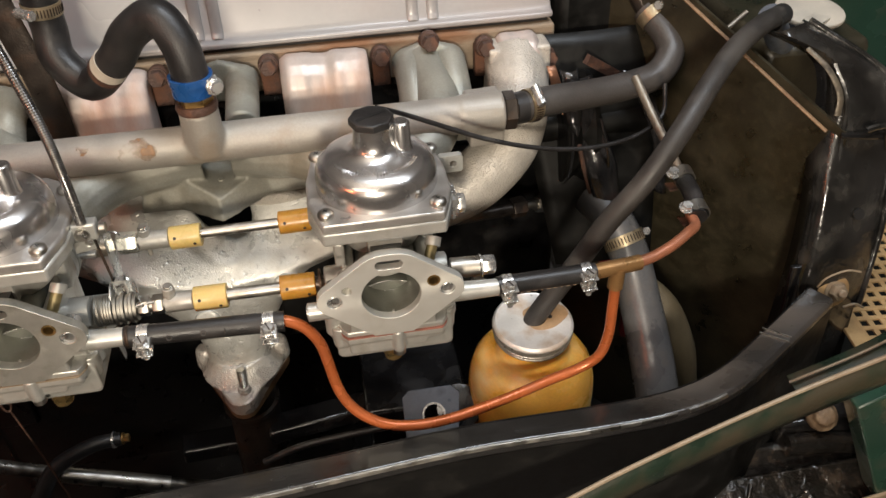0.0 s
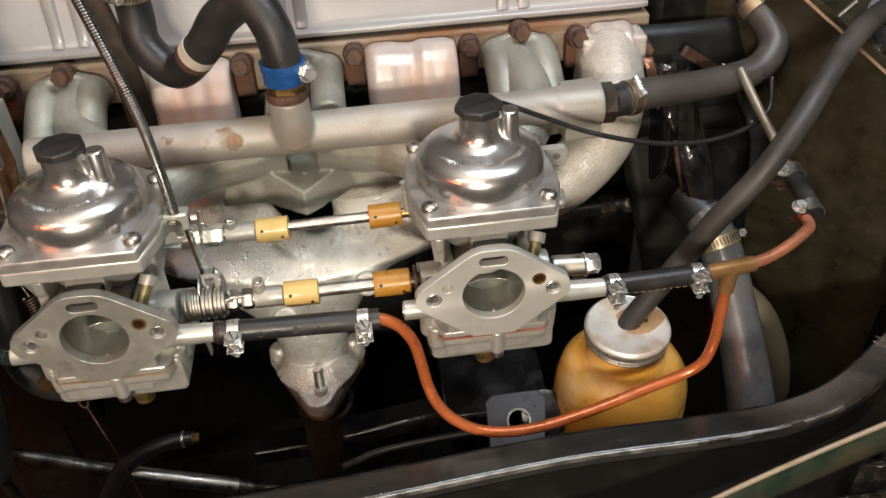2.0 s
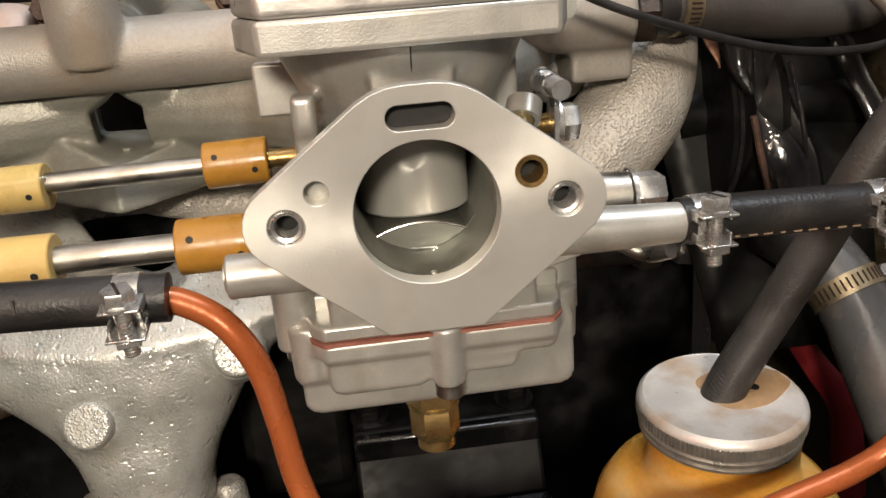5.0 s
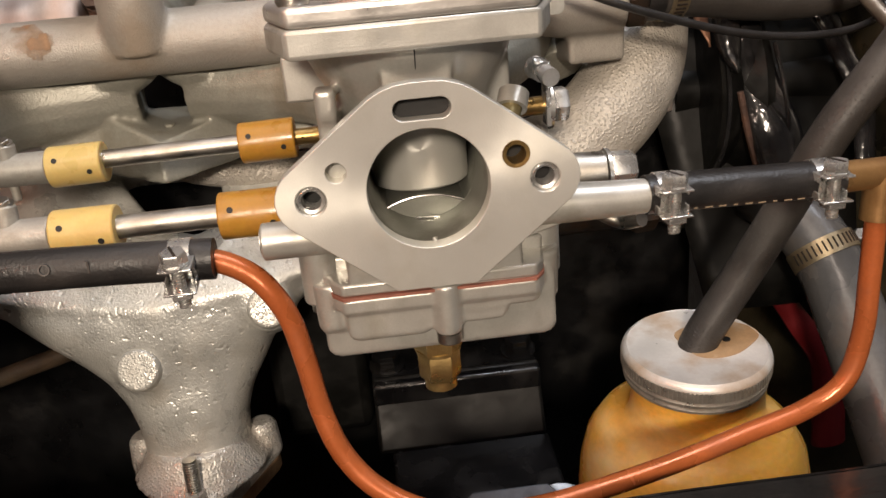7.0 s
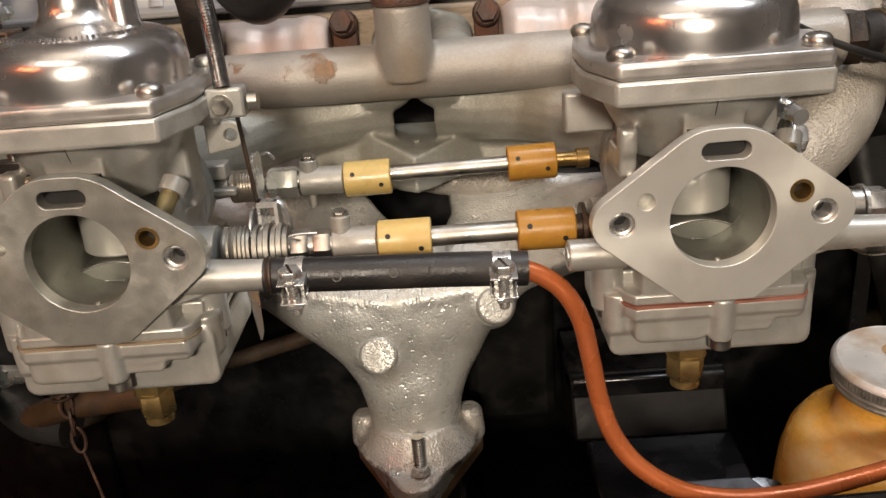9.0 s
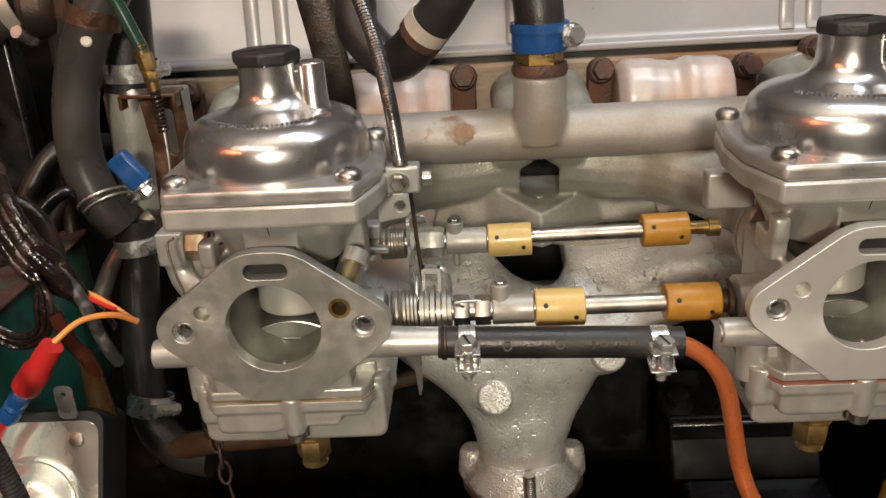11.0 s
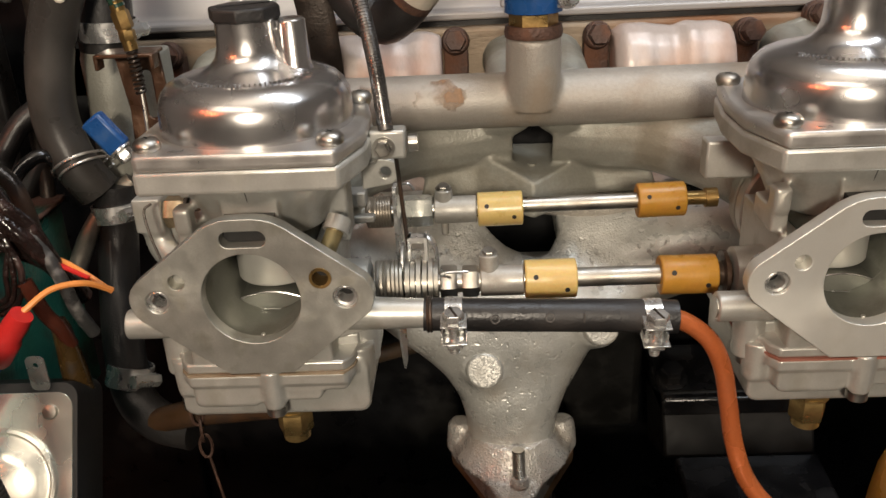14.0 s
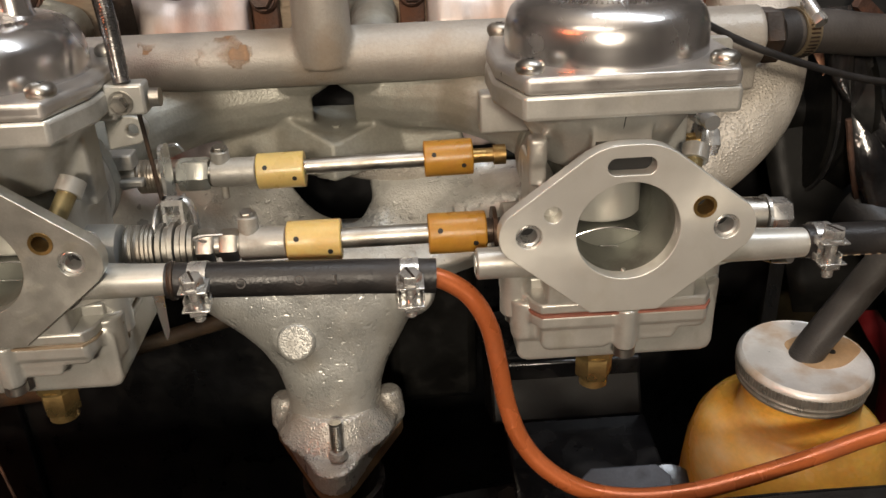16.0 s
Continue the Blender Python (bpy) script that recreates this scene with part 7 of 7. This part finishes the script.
part("grey_sheath", tube(bmesh.new(), [(-0.002, 0.004, 0.026), (0.006, 0.003, 0.012), (0.0140, 0.002, -0.008), (0.0180, 0.004, -0.030), (0.0200, 0.012, -0.048)], 0.0036, 14, 7), mat("flecked_sheath", (0.045, 0.045, 0.045), 0.34, 0, 0.3, 60, 500, 0.4, bump_scale=200, stain=(0.32, 0.31, 0.30), stain_amt=0.8, stain_scale=70), ll, "grey paint-flecked sheath")
for k, r in enumerate((0.0017, 0.0015, 0.0015)):
    q = 0.004 * k
    part("loose_wire", tube(bmesh.new(), [(-0.004, -0.006, 0.016 - q), (0.001 - q, -0.008, -0.002), (-0.006 - q * 0.5, -0.008, -0.020 + q * 0.5), (-0.022, -0.008, -0.026 + q), (-0.036, -0.008, -0.018 + q), (-0.046, -0.004, -0.012)], r, 8, 6), M_LOOM, ll)
part("brown_wire", tube(bmesh.new(), [(0.000, -0.006, -0.008), (0.006, -0.006, -0.026), (0.011, -0.004, -0.036), (0.0125, 0.0, -0.048)], 0.0040, 12, 5), mat("red_brown_wire", (0.060, 0.016, 0.009), 0.18, 0, 0.2, 60, 500, 0.2), ll, "red-brown plastic covered wire")
bo = thing("rubber_boot", "amber-brown rubber terminal boot", "wiring", (-0.2545, 0.05, 0.739))
bm = lathe(bmesh.new(), [(0.0034, 0.028), (0.0050, 0.023), (0.0056, 0.013), (0.0066, 0.002), (0.0072, -0.010), (0.0074, -0.020)], (0, 0, 0), (-0.05, 0, 1), 20)
part("boot", bm, M_BOOT, bo)
ow = thing("orange_wires", "pair of orange and red wires joined with a red crimp connector", "wiring", (-0.255, 0.03, 0.79))
part("wire", tube(bmesh.new(), [(-0.012, 0.037, 0.006), (0.004, 0.028, 0.007), (0.020, 0.020, 0.002), (0.032, 0.018, -0.007)], 0.0014, 8, 6), M_ORANGE, ow)
part("wire", tube(bmesh.new(), [(0.032, 0.018, -0.006), (0.024, 0.008, 0.003), (0.012, -0.002, 0.005), (0.002, -0.011, -0.001), (-0.004, -0.014, -0.006)], 0.0016, 8, 6), M_ORANGE, ow)
part("red_wire", tube(bmesh.new(), [(-0.012, 0.035, 0.004), (0.002, 0.026, 0.006), (0.022, 0.018, 0.001)], 0.0014, 8, 6), M_RED, ow)
cn = thing("crimp_connector", "red insulated crimp connector with a blue spade terminal", "wiring", (-0.265, 0.013, 0.775))
d1 = Vector((-0.021, 0.0, -0.026)).normalized()
p = Vector((0.012, 0.002, 0.0135))
bm = lathe(bmesh.new(), [(0.0055, 0), (0.0062, 0.008), (0.0058, 0.014), (0.0072, 0.017), (0.0074, 0.030), (0.0070, 0.031)], p, p + d1, 18)
part("red_sleeve", bm, M_RED, cn)
q = p + d1 * 0.031
bm = box(bmesh.new(), q + d1 * 0.003, (0.007, 0.002, 0.008), (0, 39, 0))
part("spade", bm, M_ZINC, cn)
q = q + d1 * 0.005
bm = lathe(bmesh.new(), [(0.0052, 0), (0.0055, 0.004), (0.0046, 0.006), (0.0055, 0.008), (0.0046, 0.010), (0.0055, 0.013), (0.0052, 0.017)], q, q + d1, 16)
part("blue_sleeve", bm, M_BLUE, cn)
q = q + d1 * 0.017
part("red_lead", tube(bmesh.new(), [q, q + d1 * 0.012 + Vector((-0.001, 0, -0.002)), q + d1 * 0.03 + Vector((0.004, -0.004, -0.015)), q + d1 * 0.04 + Vector((0.006, -0.008, -0.05))], 0.0030, 12, 6), M_RED, cn)
rg = thing("regulator_box", "plated square relay box with a round domed lid and black base", "relay", (-0.2875, 0.02, 0.685))
bm = bmesh.new()
m = at(-0.002, -0.006, 0.013) @ pose(0, 0, 0, 62, 0, 0)
plate(bm, rounded(0.083, 0.080, 0.008), [], m, 0.0016)
part("lid", bm, M_PASSIV, rg, "passivated zinc lid", bevel=0.0006)
q0 = m @ Vector((0.006, -0.006, 0.0014))
part("dome", lathe(bmesh.new(), [(0.0285, 0), (0.0280, 0.0022), (0.0262, 0.0028), (0.0250, 0.0018), (0.0235, 0.0020), (0.020, 0.0050), (0.012, 0.0078), (0.0, 0.0088)], q0, q0 + (m.to_3x3() @ Z), 44), M_PASSIV, rg, "round domed lid")
bm = plate(bmesh.new(), rounded(0.080, 0.086, 0.008), [], m @ at(0.0035, 0.002, -0.030), 0.030)
part("base", bm, M_HOLE, rg, "black moulded base", bevel=0.002)
for sx, sy in ((0.030, 0.030), (-0.030, 0.028)):
    q = m @ Vector((sx, sy, 0.0016))
    part("lid_screw", lathe(bmesh.new(), [(0.0042, 0), (0.0036, 0.0016), (0.001, 0.002)], q, q + (m.to_3x3() @ Vector((0, 0, 1))), 16), M_STEEL, rg)
bm = plate(bmesh.new(), rounded(0.010, 0.020, 0.003), [circle_pts(0, 0.005, 0.0015, 10)], at(0.0235, 0.012, 0.060) @ FACE_Y, 0.001)
part("spade_terminal", bm, M_ZINC, rg)
cb = thing("conduit_cable", "ribbed dark metal conduit crossing in front of the regulator", "cable", (-0.262, -0.05, 0.80))
pts = [(-0.030, 0.0, 0.065), (-0.012, 0.0, 0.031), (0.002, 0.0, 0.0), (0.010, 0.002, -0.042), (0.016, 0.004, -0.09)]
part("core", tube(bmesh.new(), pts, 0.0042, 12, 8), M_DARKSTEEL, cb)
bm = bmesh.new()
P = smooth_path(pts, 22)
for i in range(len(P) - 1):
    dd = (P[i + 1] - P[i]).normalized() * 0.0006
    ring(bm, P[i] - dd, P[i] + dd, 0.0048, 0.0040, 12)
part("ribs", bm, M_SHEATH, cb)
tl = thing("top_hose", "grey rubber hose with a wide clip entering a dirty casting", "hose", (-0.34, 0.215, 0.93))
part("hose_body", tube(bmesh.new(), [(-0.14, 0.0, -0.060), (-0.036, 0.0, -0.010), (-0.010, 0.0, 0.002), (0.008, 0.0, 0.0065)], 0.0190, 20, 6), M_HOSE_PALE, tl)
worm_clip((-0.3345, 0.215, 0.9355), (1, 0, 0.30), 0.0194, M_PASSIV, 0.010, screw=(0, -0.5, -1))
bm = bmesh.new()
cyl(bm, (0.008, 0.0, 0.004), (0.03, 0.004, 0.004), 0.021, n=24)
box(bm, (0.045, 0.02, -0.005), (0.05, 0.05, 0.07))
part("casting", bm, M_DARKSTEEL, tl, bevel=0.006)
fw = thing("bulkhead_panel", "rust-bitten black bulkhead panel beside the engine", "car body", (-0.42, 0.25, 0.80))
bm = box(bmesh.new(), (-0.03, 0.06, -0.05), (0.30, 0.01, 0.70))
box(bm, (0.04, 0.080, -0.42), (0.44, 0.012, 0.44))
box(bm, (0.02, -0.02, 0.05), (0.10, 0.02, 0.14))
part("panel", bm, M_BLOCK, fw, bevel=0.003)
bm = box(bmesh.new(), (0.014, -0.015, 0.03), (0.012, 0.03, 0.16), (0, 4, 0))
part("rusty_edge", bm, M_RUST, fw, "rusty tan edge", bevel=0.002)
rp = thing("rusted_side_plate", "rust-streaked brown steel plate behind the heater hose", "car body", (-0.432, 0.205, 0.85))
bm = plate(bmesh.new(), [(-0.045, 0.055), (0.006, 0.060), (0.012, 0.020), (0.030, 0.010), (0.058, 0.006), (0.060, -0.030), (0.020, -0.060), (-0.045, -0.062)], [circle_pts(-0.018, 0.020, 0.006, 14)], FACE_Y, 0.004)
part("plate", bm, M_SOOT, rp, bevel=0.001)
part("bolt", bolt_head(bmesh.new(), (-0.004, 0.0, 0.040), (0, -1, 0.1), 0.006, 0.005), M_RUST, rp)
for k, (pth, r, m) in enumerate((([(-0.330, 0.150, 0.770), (-0.338, 0.165, 0.805), (-0.322, 0.180, 0.838), (-0.300, 0.190, 0.852)], 0.0070, M_RUBBER), ([(-0.322, 0.120, 0.790), (-0.312, 0.140, 0.815), (-0.298, 0.150, 0.826), (-0.290, 0.160, 0.815)], 0.0042, M_BLACK), ([(-0.296, 0.150, 0.742), (-0.285, 0.160, 0.768), (-0.268, 0.170, 0.790), (-0.255, 0.175, 0.800)], 0.0060, M_DULLPIPE))):
    cbl = thing("side_cable", ("dull black hose looping behind the loom", "thin gloss black cable bending beside the heater hose", "dull brown pipe rising towards the water hose")[k], "cable", pth[0])
    part("sheath", tube(bmesh.new(), [Vector(p) - Vector(pth[0]) for p in pth], r, 12, 7), m, cbl)
ap = thing("low_loom", "dark tangle of pipes beside the heater hose", "pipe", (-0.33, 0.18, 0.80))
part("pipe_a", tube(bmesh.new(), [(-0.02, 0.0, -0.06), (0.0, 0.0, -0.01), (0.02, 0.01, 0.02)], 0.007, 12, 5), M_RUBBER, ap)
part("pipe_b", tube(bmesh.new(), [(0.01, -0.01, -0.05), (0.015, 0.0, -0.01), (0.012, 0.01, 0.03)], 0.005, 12, 5), M_DARKSTEEL, ap)
